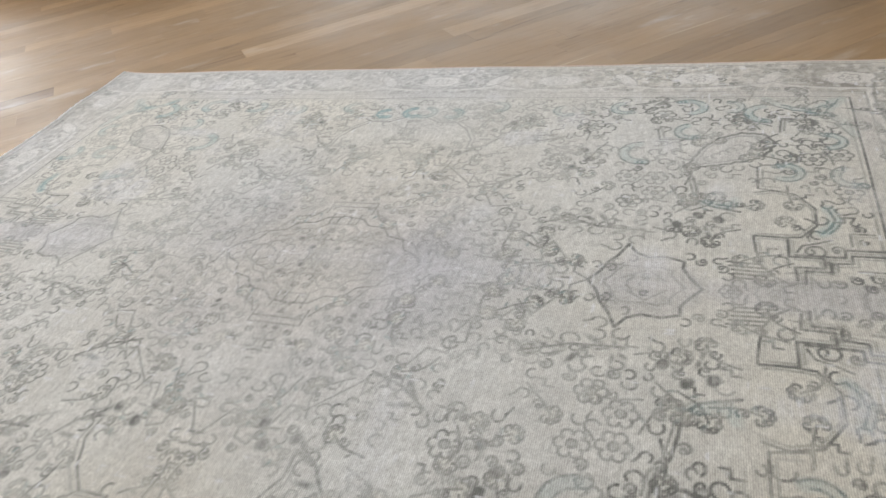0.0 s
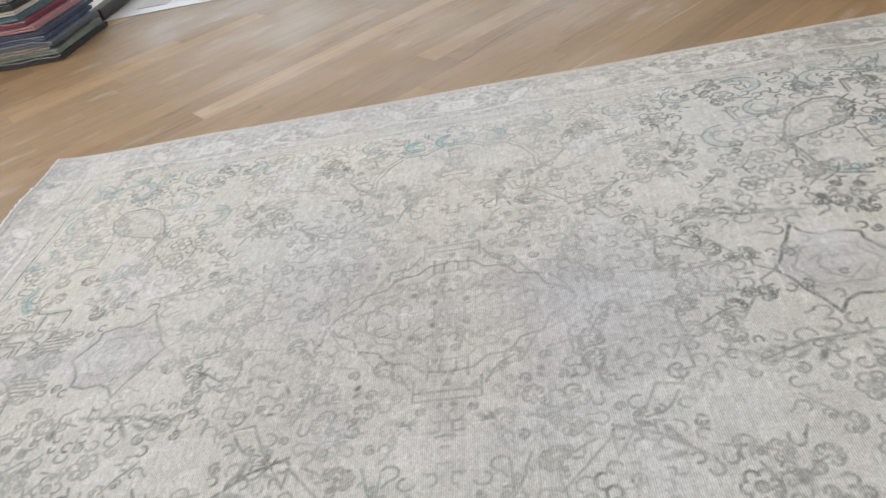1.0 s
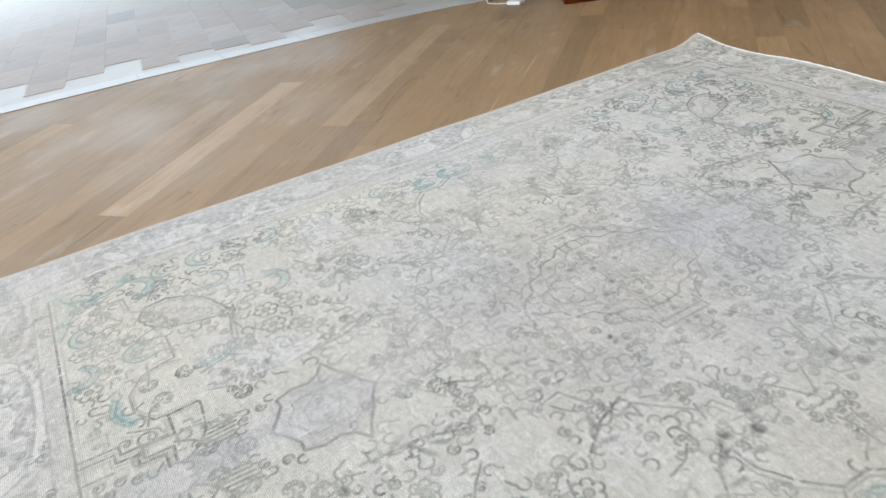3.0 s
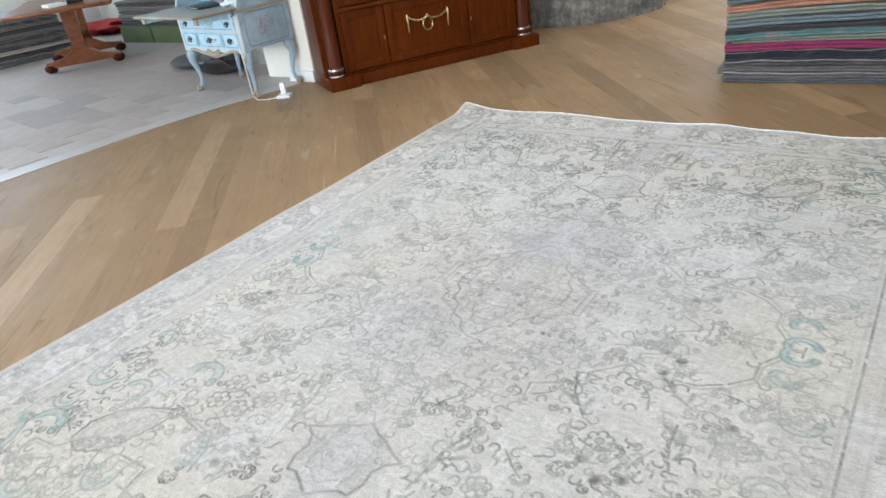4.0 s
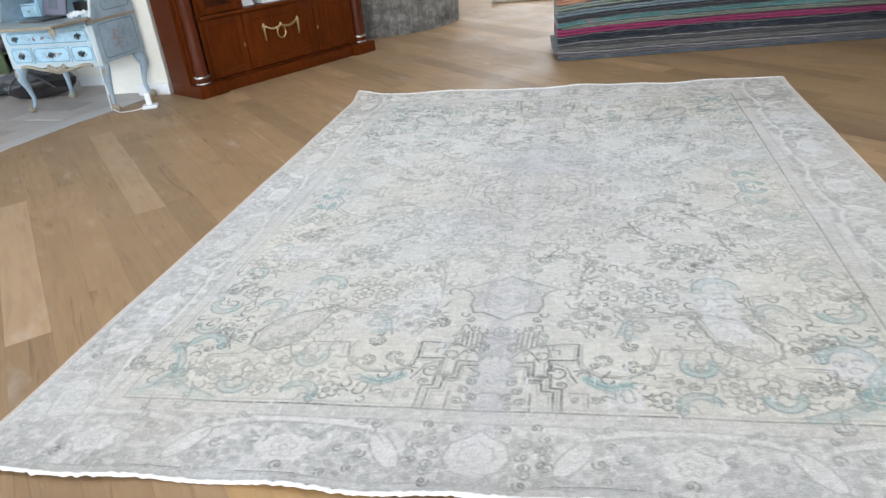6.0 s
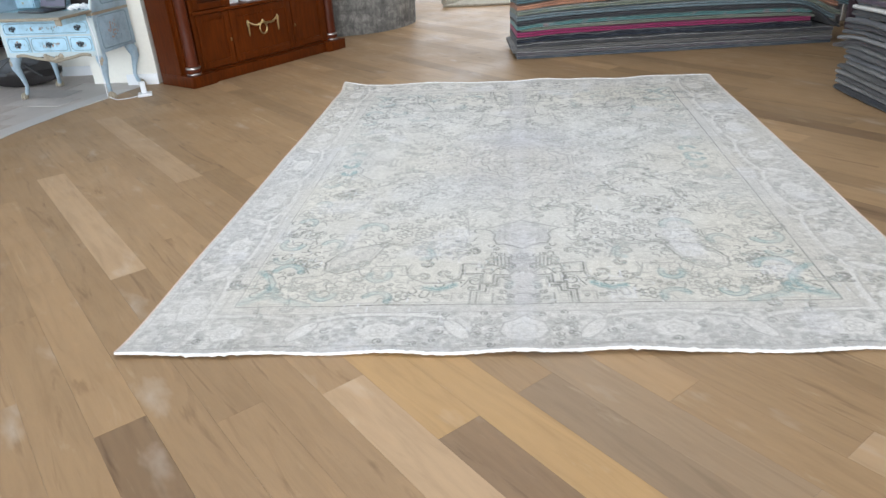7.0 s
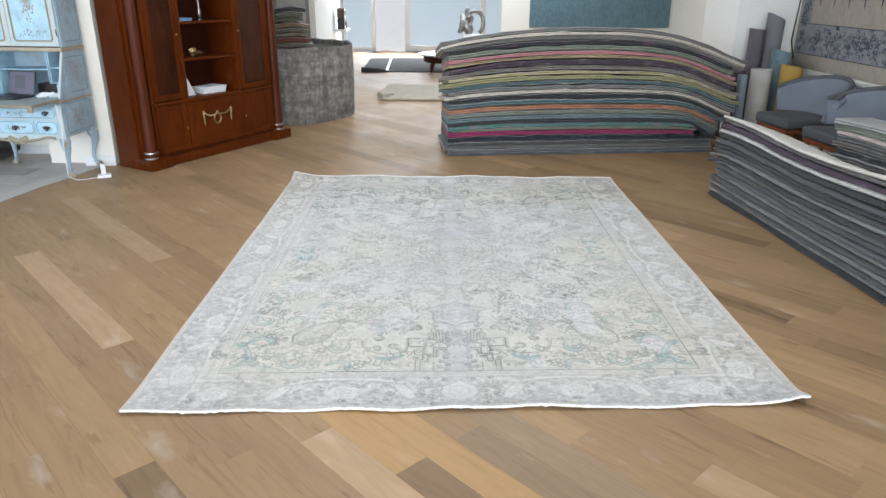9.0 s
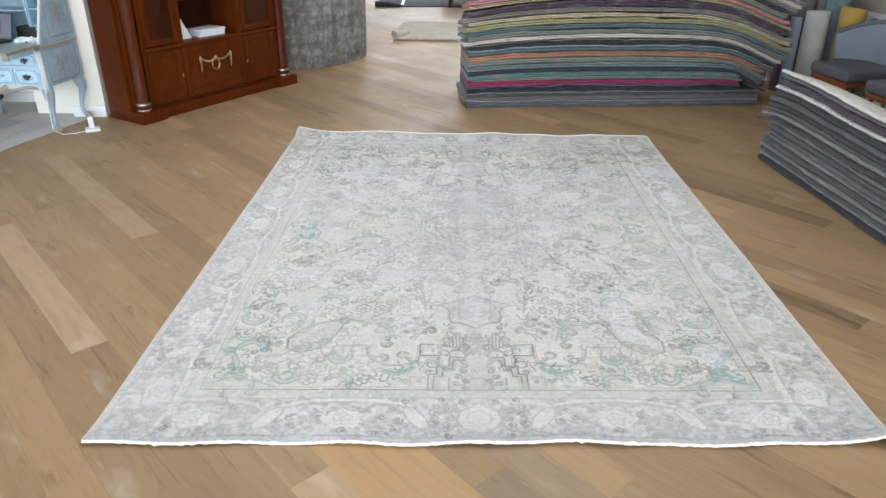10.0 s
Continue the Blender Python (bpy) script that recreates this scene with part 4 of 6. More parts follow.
def carpet_edge(u0, v0, u1, v1, r, material, ragged, label):
    bm, pts, rad, n = bmesh.new(), [], [], 260
    for i in range(n + 1):
        f = i / n
        u, v = u0 + (u1 - u0) * f, v0 + (v1 - v0) * f
        p = carpet_point(u, v)
        j = ragged * noise.noise(Vector((f * 130, u0 * 9, v0 * 7)))
        out = Vector((-1 if u0 < 0.5 else 1, 0, 0)) if v0 != v1 else Vector((0, -1 if v0 < 0.5 else 1, 0))
        wave = 0.006 * math.sin(v * 19) + 0.004 * math.sin(v * 47 + 1) if v0 != v1 else 0.0
        z = float(carpet_height(u, v, u * LONG, v * WIDE))
        pts.append(p + out * (0.004 + j) + Vector((wave, 0, max(z - 0.002, r + 0.001))))
        rad.append(r * (1 + 1.2 * abs(noise.noise(Vector((f * 210, 3.3, u0 + v0)))) * (ragged > 0.002)))
    return part("edge_binding", tube(bm, pts, rad, 7), material, carpet, label)


carpet_edge(0, 0, 0, 1, 0.0050, FRINGE, 0.006, "ragged white cotton end fringe")
carpet_edge(1, 0, 1, 1, 0.0046, FRINGE, 0.006, "ragged white cotton end fringe")
carpet_edge(0, 0, 1, 0, 0.0042, PINK, 0.001, "pinkish cream overcast side cord")
carpet_edge(0, 1, 1, 1, 0.0042, PINK, 0.001, "pinkish cream overcast side cord")

# ---- stacks of folded carpets ----


BACKING = textile((0.37, 0.36, 0.35), (0.48, 0.47, 0.46))
# shade in the crease between folds, put in as a dark wool strip
CREASE_SHADE = textile((0.045, 0.045, 0.05), (0.12, 0.115, 0.115))


def draped(support, slope, step):
    """The lowest line that lies on support and falls no steeper than slope."""
    n = len(support)
    reach = np.abs(np.arange(n)[:, None] - np.arange(n)[None, :]) * step
    return (support[None, :] - slope * reach).max(1)


def folded_carpet(name, m, ss, bottom, thick, depth, material, label, group, seed, front=0.0, back_drop=0.0, folds=2, edged=True):
    """One folded carpet: its length along local x at the stations ss, folded edge at local y = 0, depth behind."""
    bm, rings = bmesh.new(), []
    n = len(ss)
    for i, s in enumerate(ss):
        th = thick * (1 + 0.30 * noise.noise(Vector((s * 2.2, seed * 1.7, 0))) + 0.22 * noise.noise(Vector((s * 7, seed * 1.1, 3))))
        y0 = front + 0.016 * noise.noise(Vector((s * 1.6, seed * 2.3, 5))) + 0.005 * noise.noise(Vector((s * 9, seed, 1)))
        z0 = bottom[i]
        ring = []
        per = 5
        for k in range(folds):
            for j in range(per):
                t = math.pi * (j + 0.5) / per
                ring.append((y0 + 1.05 * th / folds * (1 - math.sin(t)) + (0.003 if k % 2 else 0.0), z0 + th * (k + 0.5 - 0.5 * math.cos(t)) / folds))
        ring += [(y0 + depth * 0.5, z0 + th * 1.0 - 0.4 * back_drop), (y0 + depth - 0.01, z0 + th * 0.96 - back_drop), (y0 + depth, z0 + th * 0.5 - back_drop), (y0 + depth - 0.01, z0 - back_drop), (y0 + depth * 0.5, z0 - 0.4 * back_drop)]
        wob = 0.006 * noise.noise(Vector((seed, 7, 2)))
        rings.append([bm.verts.new((s + (wob if i in (0, n - 1) else 0), y, z)) for y, z in ring])
    w = len(rings[0])
    for a, b in zip(rings, rings[1:]):
        for k in range(w):
            j = (k + 1) % w
            f = bm.faces.new((a[k], b[k], b[j], a[j]))
            # material 2 colours the crease between two folds dark, as its shade
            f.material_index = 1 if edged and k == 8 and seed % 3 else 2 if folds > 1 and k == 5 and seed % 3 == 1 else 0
    bm.faces.new(rings[0])
    bm.faces.new(rings[-1][::-1])
    bmesh.ops.recalc_face_normals(bm, faces=bm.faces)
    ob = solid(name, bm, material, label, "carpet", group, m=m)
    ob.data.materials.append(BACKING)
    ob.data.materials.append(CREASE_SHADE)
    return ob


def carpet_stack(m, s0, s1, layers, depth, group, hump=0.0, slope=0.6, sag=None, front_wander=0.015, scale=1.0, slump=0.0, edged=True, folds=2, tint=1.3):
    """Folded carpets piled up; each layer: thickness, colour, second colour, start, end, words."""
    step = 0.04
    grid = np.arange(s0 - 0.3, s1 + 0.6, step)
    support = np.zeros(len(grid))
    mid, half = (s0 + s1) / 2, (s1 - s0) / 2
    for n, (thick, color, other, a, b, words) in enumerate(layers):
        thick, color, other = thick * scale, shade(color, tint), shade(other, tint * 1.08)
        on = np.where((grid >= a - 1e-6) & (grid <= b + 1e-6))[0]
        ss = grid[on]
        low = draped(support[on], slope, step) if n else support[on]
        low = np.maximum(np.convolve(np.pad(low, 3, mode="edge"), np.ones(7) / 7, mode="valid"), 0.0) + 0.0006
        swell = 1 + hump * (np.cos(np.clip((ss - mid) / half, -1, 1) * math.pi / 2) ** 0.6 - 0.5) + (sag(ss) if sag else 0)
        g = np.random.default_rng(int(1000 * thick) + 31 * n)
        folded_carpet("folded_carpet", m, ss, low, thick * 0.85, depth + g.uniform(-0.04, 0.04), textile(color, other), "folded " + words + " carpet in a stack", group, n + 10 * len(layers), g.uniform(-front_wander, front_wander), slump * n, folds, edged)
        support[on] = low + thick * np.maximum(swell, 0.6)
    return support


GREY, DGREY, SLATE, NAVY = (0.17, 0.165, 0.16), (0.060, 0.060, 0.064), (0.085, 0.10, 0.12), (0.020, 0.024, 0.036)
TEAL, AQUA, MAGENTA, PINKISH = (0.075, 0.125, 0.14), (0.10, 0.22, 0.22), (0.21, 0.022, 0.080), (0.38, 0.17, 0.18)
ORANGE, CREAMY, OLIVE, PLUM = (0.31, 0.155, 0.10), (0.46, 0.43, 0.37), (0.24, 0.225, 0.12), (0.055, 0.035, 0.055)
CHARCOAL, BLUEGREY, SAGE, WARMGREY = (0.028, 0.028, 0.032), (0.14, 0.185, 0.205), (0.16, 0.18, 0.14), (0.20, 0.18, 0.16)

MAIN = [
    (0.036, SLATE, GREY, 0.035, 3.08, "thin blue-grey"), (0.040, (0.11, 0.105, 0.11), PLUM, 0.04, 3.07, "grey and plum"), (0.044, (0.13, 0.125, 0.12), DGREY, 0.02, 3.09, "mottled grey"), (0.040, DGREY, (0.12, 0.11, 0.11), 0.03, 3.06, "dark grey"),
    (0.062, NAVY, SLATE, 0.03, 2.86, "thick navy"), (0.050, MAGENTA, (0.16, 0.03, 0.07), 0.04, 2.84, "bright magenta"), (0.034, SAGE, WARMGREY, 0.07, 2.86, "sage and pink"), (0.046, AQUA, PINKISH, 0.03, 2.85, "aqua fading to pink"),
    (0.030, CHARCOAL, NAVY, 0.03, 3.10, "black"), (0.056, BLUEGREY, TEAL, 0.03, 3.08, "blue-grey"), (0.050, SAGE, BLUEGREY, 0.05, 3.10, "pale sage"), (0.060, ORANGE, (0.42, 0.22, 0.13), 0.04, 3.06, "faded orange"),
    (0.056, TEAL, SLATE, 0.05, 3.16, "deep teal"), (0.052, CHARCOAL, NAVY, 0.03, 3.20, "black"), (0.044, CREAMY, GREY, 0.02, 3.24, "cream-edged grey"), (0.050, GREY, BLUEGREY, 0.03, 3.26, "soft grey"),
    (0.046, TEAL, SAGE, 0.02, 3.28, "dull teal"), (0.052, OLIVE, SAGE, 0.02, 3.30, "olive green"), (0.040, (0.36, 0.31, 0.18), CREAMY, 0.03, 3.28, "straw yellow"), (0.054, WARMGREY, GREY, 0.0, 3.30, "warm grey"),
    (0.062, PLUM, GREY, 0.04, 3.24, "dark plum"), (0.038, (0.33, 0.27, 0.15), WARMGREY, 0.05, 3.26, "ochre"), (0.046, PINKISH, (0.38, 0.10, 0.16), 0.06, 3.22, "rose pink"), (0.052, SAGE, GREY, 0.06, 3.20, "grey-green"),
    (0.052, CHARCOAL, (0.16, 0.05, 0.11), 0.06, 3.18, "black and wine"), (0.042, GREY, SAGE, 0.0, 3.30, "grey"), (0.036, CREAMY, WARMGREY, -0.02, 3.30, "pale edged"), (0.044, GREY, DGREY, -0.03, 3.36, "thick grey"),
]
stack_pose = Matrix.Translation((4.83, 1.50, 0)) @ Matrix.Rotation(radians(-90 + 3.4), 4, "Z")
carpet_stack(stack_pose, 0.0, 3.1, MAIN, 0.8, "carpets in the tall stack", 0.135, 0.80, front_wander=0.028, scale=0.965, slump=0.006)

g = np.random.default_rng(3)
tones = [(0.15, 0.147, 0.145), DGREY, (0.155, 0.148, 0.142), (0.105, 0.102, 0.104), (0.075, 0.076, 0.082), (0.13, 0.127, 0.124), CHARCOAL, (0.085, 0.076, 0.082)]
words = {0: "mid grey", 1: "dark grey", 2: "warm grey", 3: "iron grey", 4: "slate", 5: "ash grey", 6: "charcoal", 7: "brownish grey"}
PILE = [(0.045, CHARCOAL, NAVY, 0.0, 4.6, "black and blue patterned")]
for i in range(14):
    k = [0, 3, 2, 5, 0, 4, 3, 5, 7, 0, 1, 7, 4, 1][i]
    a = -0.02 + 0.02 * g.random() + (0.08 if i in (4, 5, 6) else 0) - (0.10 if i > 7 else 0) + 0.03 * (i - 8) * (i > 8)
    worn = shade(tones[k], (1.35, 0.75, 1.1, 0.6, 1.25)[i % 5])
    PILE.append((0.034 + 0.016 * g.random(), worn, shade(worn, 1.25), a, 4.5 + 0.1 * g.random(), words[k]))
PILE += [(0.040, (0.55, 0.53, 0.50), GREY, 0.06, 4.6, "off-white"), (0.052, PLUM, (0.10, 0.06, 0.075), 0.08, 4.6, "plum grey"), (0.034, (0.13, 0.12, 0.12), GREY, 0.10, 4.6, "grey"), (0.036, (0.62, 0.59, 0.54), CREAMY, 0.10, 4.6, "ivory")]
pile_pose = Matrix.Translation((3.36, -0.86, 0)) @ Matrix.Rotation(radians(180 + 3.4), 4, "Z")
tops = carpet_stack(pile_pose, 0.0, 4.5, PILE, 0.62, "carpets in the long low pile", 0.0, 0.5, lambda s: -0.10 * np.exp(-((s - 1.4) / 0.9) ** 2), slump=0.011, edged=False, folds=1, tint=0.95)

REAR = []
for i in range(13):
    k = [1, 3, 0, 7, 2, 4, 5, 1, 0, 3, 6, 2, 5][i]
    REAR.append((0.050, tones[k], tones[(k + 2) % 8], 0.03 * g.random(), 2.7, words[k]))
REAR += [(0.034, (0.50, 0.42, 0.40), CREAMY, 0.06, 2.7, "pinkish white"), (0.05, SAGE, GREY, 0.02, 2.7, "sage grey"), (0.048, (0.30, 0.31, 0.30), SAGE, 0.0, 2.7, "pale grey-green")]
carpet_stack(Matrix.Translation((2.98, -1.66, 0)) @ Matrix.Rotation(radians(180 + 3.4), 4, "Z"), 0.0, 2.7, REAR, 0.34, "carpets in the rear pile", 0.0, 0.5)

# more stacks: by the stone floor, in the far room, behind the bureau
STACKA = [(0.05, CHARCOAL, (0.03, 0.02, 0.015), 0.0, 2.6, "near-black"), (0.04, SAGE, GREY, 0.02, 2.6, "grey-green"), (0.04, WARMGREY, PINKISH, 0.03, 2.6, "grey and pink"), (0.036, SLATE, (0.06, 0.075, 0.13), 0.02, 2.6, "slate blue"), (0.036, (0.05, 0.065, 0.12), SLATE, 0.04, 2.6, "dull blue"), (0.036, (0.05, 0.06, 0.10), PLUM, 0.05, 2.6, "blue"), (0.040, PINKISH, WARMGREY, 0.10, 2.6, "faded rose"), (0.036, (0.16, 0.03, 0.05), MAGENTA, 0.12, 2.6, "wine red"), (0.044, TEAL, SAGE, 0.16, 2.6, "dark teal"), (0.034, CREAMY, GREY, 0.16, 2.6, "cream and grey"), (0.05, CHARCOAL, NAVY, 0.18, 2.6, "charcoal"), (0.044, GREY, WARMGREY, 0.18, 2.6, "soft grey"), (0.05, DGREY, SLATE, 0.2, 2.6, "dark grey")]
carpet_stack(Matrix.Translation((-0.88, 4.84, 0)) @ Matrix.Rotation(radians(177), 4, "Z") @ Matrix.Diagonal((1, -1, 1, 1)), 0.0, 2.6, STACKA, 0.72, "carpets in the stack by the stone floor", 0.05, 0.7)
FARSTACK = [(0.10, (0.10, 0.11, 0.11), GREY, 0, 3.7, "grey"), (0.045, DGREY, GREY, 0.1, 3.7, "dark grey"), (0.05, CREAMY, WARMGREY, 0.25, 3.7, "beige"), (0.05, DGREY, WARMGREY, 0.3, 3.7, "dark brown-grey"), (0.045, GREY, DGREY, 0.3, 3.7, "grey"), (0.05, (0.08, 0.07, 0.065), GREY, 0.35, 3.7, "brown-grey"), (0.05, GREY, DGREY, 0.33, 3.7, "grey"), (0.05, DGREY, CHARCOAL, 0.35, 3.7, "dark grey"), (0.05, WARMGREY, GREY, 0.4, 3.7, "taupe"), (0.05, DGREY, GREY, 0.42, 3.7, "dark grey"), (0.05, GREY, WARMGREY, 0.42, 3.7, "grey")]
carpet_stack(Matrix.Translation((5.66, 10.22, 0)) @ Matrix.Rotation(radians(167), 4, "Z") @ Matrix.Diagonal((1, -1, 1, 1)), 0.0, 3.7, FARSTACK, 1.6, "carpets in the far room's long stack", 0.0, 0.7)

pallet = thing("pallet_box", pose(5.88, 8.9, 0), "low green painted wooden box base under grey carpets", "pallet")
for y0, y1 in ((-1.15, -0.42), (-0.40, 0.33), (0.35, 1.06)):
    part("board", a_box(0, 0.03, y0, y1, 0.0, 0.21, 0.006), GREENWOOD, pallet)
part("top", a_box(0.0, 1.3, -1.15, 1.06, 0.211, 0.235, 0.004), GREENWOOD, pallet)
part("back", a_box(1.26, 1.3, -1.15, 1.06, 0.0, 0.21, 0.004), GREENWOOD, pallet)
GREENSTACK = [(0.055, DGREY, CHARCOAL, 0.0, 2.2, "dark grey"), (0.05, (0.09, 0.075, 0.08), GREY, 0.0, 2.2, "brown-grey"), (0.045, GREY, DGREY, 0.02, 2.22, "grey"), (0.05, (0.10, 0.085, 0.09), WARMGREY, 0.0, 2.2, "mauve grey"), (0.05, WARMGREY, GREY, 0.02, 2.2, "taupe"), (0.045, DGREY, GREY, 0.0, 2.2, "dark grey"), (0.04, (0.17, 0.16, 0.15), GREY, -0.02, 2.2, "light grey")]
carpet_stack(Matrix.Translation((5.90, 9.95, 0.236)) @ Matrix.Rotation(radians(-90), 4, "Z"), 0.0, 2.2, GREENSTACK, 1.25, "carpets on the green base", 0.0, 0.6)

base = thing("timber_base", pose(-1.02, 5.62, 0), "low dark brown timber base beside the stone floor", "timber base")
part("beam", a_box(-1.6, 0.05, 0.02, 0.12, 0.0, 0.10, 0.01), surface("dark_timber", (0.035, 0.02, 0.016), 0.5, spread=0.3), base)
part("beam", a_box(-0.05, 0.06, 0.13, 1.6, 0.0, 0.10, 0.01), surface("dark_timber", (0.035, 0.02, 0.016), 0.5, spread=0.3), base)

# ---- mahogany bookcase ----
bookcase = thing("bookcase", Matrix.Translation((4.165, 4.405, 0)) @ Matrix.Rotation(math.atan2(-0.528, 0.849), 4, "Z"), "polished mahogany empire bookcase with columns, panelled doors and brass swag", "bookcase")
BW, BD, BH = 2.03, 0.49, 2.36
M = MAHOGANY
part("side_panel", a_box(0.0, 0.03, 0.17, BD, 0.10, BH), M, bookcase)
part("side_panel", a_box(BW - 0.03, BW, 0.17, BD, 0.10, BH), M, bookcase)
part("back_panel", a_box(0.03, BW - 0.03, BD - 0.02, BD, 0.10, BH), DARKHOG, bookcase)
part("top_board", a_box(-0.04, BW + 0.04, -0.02, BD, BH, BH + 0.09, 0.012), M, bookcase)
part("plinth", a_box(0.26, BW - 0.26, 0.045, BD, 0.0, 0.095, 0.008), M, bookcase)
for x in (0.0, BW - 0.26):
    part("plinth_block", a_box(x - 0.005, x + 0.265, 0.0, BD, 0.0, 0.105, 0.008), M, bookcase)
    part("corner_post", a_box(x + 0.031, x + 0.259, 0.125, 0.21, 0.106, BH - 0.001), M, bookcase)
    inner_x = 0.160 if x == 0.0 else BW - 0.232
    part("stile", a_box(inner_x, inner_x + 0.050, 0.080, 0.1245, 0.1065, BH - 0.002, 0.003), M, bookcase)
    cx = 0.088 if x == 0.0 else BW - 0.112
    column = part("column", lathe(bmesh.new(), [(0.062, 0.106), (0.062, 0.125), (0.070, 0.14), (0.066, 0.16), (0.054, 0.175), (0.052, 0.60), (0.050, 1.4), (0.045, 2.25), (0.055, 2.26), (0.06, 2.34), (0.06, BH)], cx, 0.095, 28), COLUMNWOOD, bookcase)
    part("collar", lathe(bmesh.new(), [(0.0665, 0.1605), (0.070, 0.165), (0.068, 0.176), (0.0565, 0.182)], cx, 0.095, 28), SILVER, column, "silvered metal ring")
    part("foot_ring", lathe(bmesh.new(), [(0.064, 0.106), (0.066, 0.110), (0.066, 0.118), (0.063, 0.122)], cx, 0.095, 28), SILVER, column, "silvered metal ring")
L0, L1, O0, O1, R0, R1 = 0.20, 0.60, 0.60, 1.34, 1.34, BW - 0.22
part("rail", a_box(L0 - 0.03, R1 + 0.03, 0.050, BD - 0.021, 0.615, 0.645, 0.006), M, bookcase)
part("floor_board", a_box(L0, R1, 0.09, BD - 0.021, 0.097, 0.115), M, bookcase)
for x in (O0, O1):
    part("upright", a_box(x - 0.02, x + 0.02, 0.075, BD - 0.021, 0.646, BH - 0.002, 0.003), M, bookcase)
for z in (1.035, 1.395, 1.74, 2.06):
    part("shelf", a_box(O0 + 0.021, O1 - 0.021, 0.085, BD - 0.021, z - 0.022, z, 0.004), M, bookcase)


def framed(parent, name, x0, x1, z0, z1, y, rail, panel_material, label="", bar=False):
    d = part(name, a_box(x0, x0 + rail, y, y + 0.025, z0, z1, 0.004), M, parent, label)
    part("stile", a_box(x1 - rail, x1, y, y + 0.025, z0, z1, 0.004), M, d)
    part("top_rail", a_box(x0 + rail, x1 - rail, y + 0.001, y + 0.024, z1 - rail, z1, 0.003), M, d)
    part("bottom_rail", a_box(x0 + rail, x1 - rail, y + 0.001, y + 0.024, z0, z0 + rail, 0.003), M, d)
    part("panel", a_box(x0 + rail - 0.006, x1 - rail + 0.006, y + 0.010, y + 0.016, z0 + rail - 0.006, z1 - rail + 0.006), panel_material, d)
    return d


BOOKGLASS = veneer("figured_door_panel", (0.055, 0.016, 0.006), (0.028, 0.008, 0.003), 0.10, (2, 2, 0.6), coat=0.25)
for x0, x1, key in ((L0 + 0.005, O0 - 0.024, O0 - 0.045), (O1 + 0.024, R1 - 0.005, O1 + 0.045)):
    door = framed(bookcase, "upper_door", x0, x1, 0.652, BH - 0.01, 0.072, 0.055, BOOKGLASS, "mahogany door with a glossy figured panel")
    part("key_plate", lathe(bmesh.new(), [(0.007, 0), (0.009, 0.003), (0.005, 0.006)], around=12, m=Matrix.Translation((key, 0.071, 1.28)) @ Matrix.Rotation(radians(90), 4, "X")), BRASS, door, "small brass key plate")
    low = framed(bookcase, "lower_door", x0, x1, 0.125, 0.610, 0.070, 0.060, M)
    part("key_plate", a_box(key - 0.006, key + 0.006, 0.064, 0.0695, 0.335, 0.365, 0.002), BRASS, low, "small brass key plate")
    for z in (1.035, 1.395, 1.74, 2.06):
        part("shelf", a_box(x0, x1, 0.11, BD - 0.021, z - 0.02, z), M, bookcase)
middle = framed(bookcase, "lower_panel", O0 - 0.015, O1 + 0.015, 0.125, 0.610, 0.069, 0.070, M)
mid = (O0 + O1) / 2
swag = part("brass_swag", tube(bmesh.new(), [(mid + 0.046 * math.cos(t), 0.074, 0.385 + 0.052 * math.sin(t)) for t in np.linspace(0, math.tau, 25)], 0.008, 8), BRASS, middle, "gilt brass ring and drapery mount")
for s in (-1, 1):
    part("drapery", tube(bmesh.new(), [(mid + s * x, 0.066, 0.447 - 0.03 * math.sin(math.pi * min(1, x / 0.19)) + 0.02 * x / 0.19) for x in np.linspace(0.005, 0.19, 12)], [0.010 + 0.004 * math.sin(9 * k) for k in range(12)], 7), BRASS, swag)
    part("tassel", tube(bmesh.new(), [(mid + s * 0.19, 0.065, 0.49), (mid + s * 0.192, 0.063, 0.47), (mid + s * 0.19, 0.064, 0.42), (mid + s * 0.188, 0.064, 0.36), (mid + s * 0.187, 0.065, 0.335)], [0.006, 0.014, 0.010, 0.008, 0.003], 8), BRASS, swag)
part("knot", blob(bmesh.new(), mid, 0.068, 0.455, 0.014, 0.010, 0.017, 0.3, 2), BRASS, swag)

inb = bookcase.matrix_world


def in_case(x, y, z, turn=0.0):
    return inb @ pose(x, y, z, 0, 0, turn)


solid("leaning_folder", prism(bmesh.new(), [(0, 0), (0.17, 0), (0.02, 0.28)], 0.0, 0.012), PAPER, "white folder leaning upright inside the bookcase", "folder", m=in_case(O0 + 0.05, 0.20, 0.6455) @ Matrix.Rotation(radians(90), 4, "X") @ Matrix.Translation((0, 0, -0.006)))
for k in range(3):
    solid("magazine", a_box(-0.15, 0.15, -0.11, 0.11, 0, 0.022, 0.004), PAPER, "pale blue-white brochure stack lying on the shelf", "magazine", "brochures", m=in_case(O0 + 0.44 + 0.006 * k, 0.25 - 0.004 * k, 0.6455 + 0.0225 * k, 3 * k - 4))
solid("book", a_box(-0.11, 0.11, -0.08, 0.08, 0, 0.03, 0.004), BLUEPAPER, "blue book lying flat on the shelf", "book", m=in_case(O0 + 0.16, 0.26, 1.3955))
vase = lathe(bmesh.new(), [(0.035, 0), (0.036, 0.008), (0.014, 0.03), (0.024, 0.07), (0.020, 0.10), (0.010, 0.13), (0.013, 0.2), (0.022, 0.24)], around=20)
solid("candlestick", vase, SILVER, "slim silvered candlestick on the shelf", "candlestick", m=in_case(O0 + 0.45, 0.27, 1.3955))
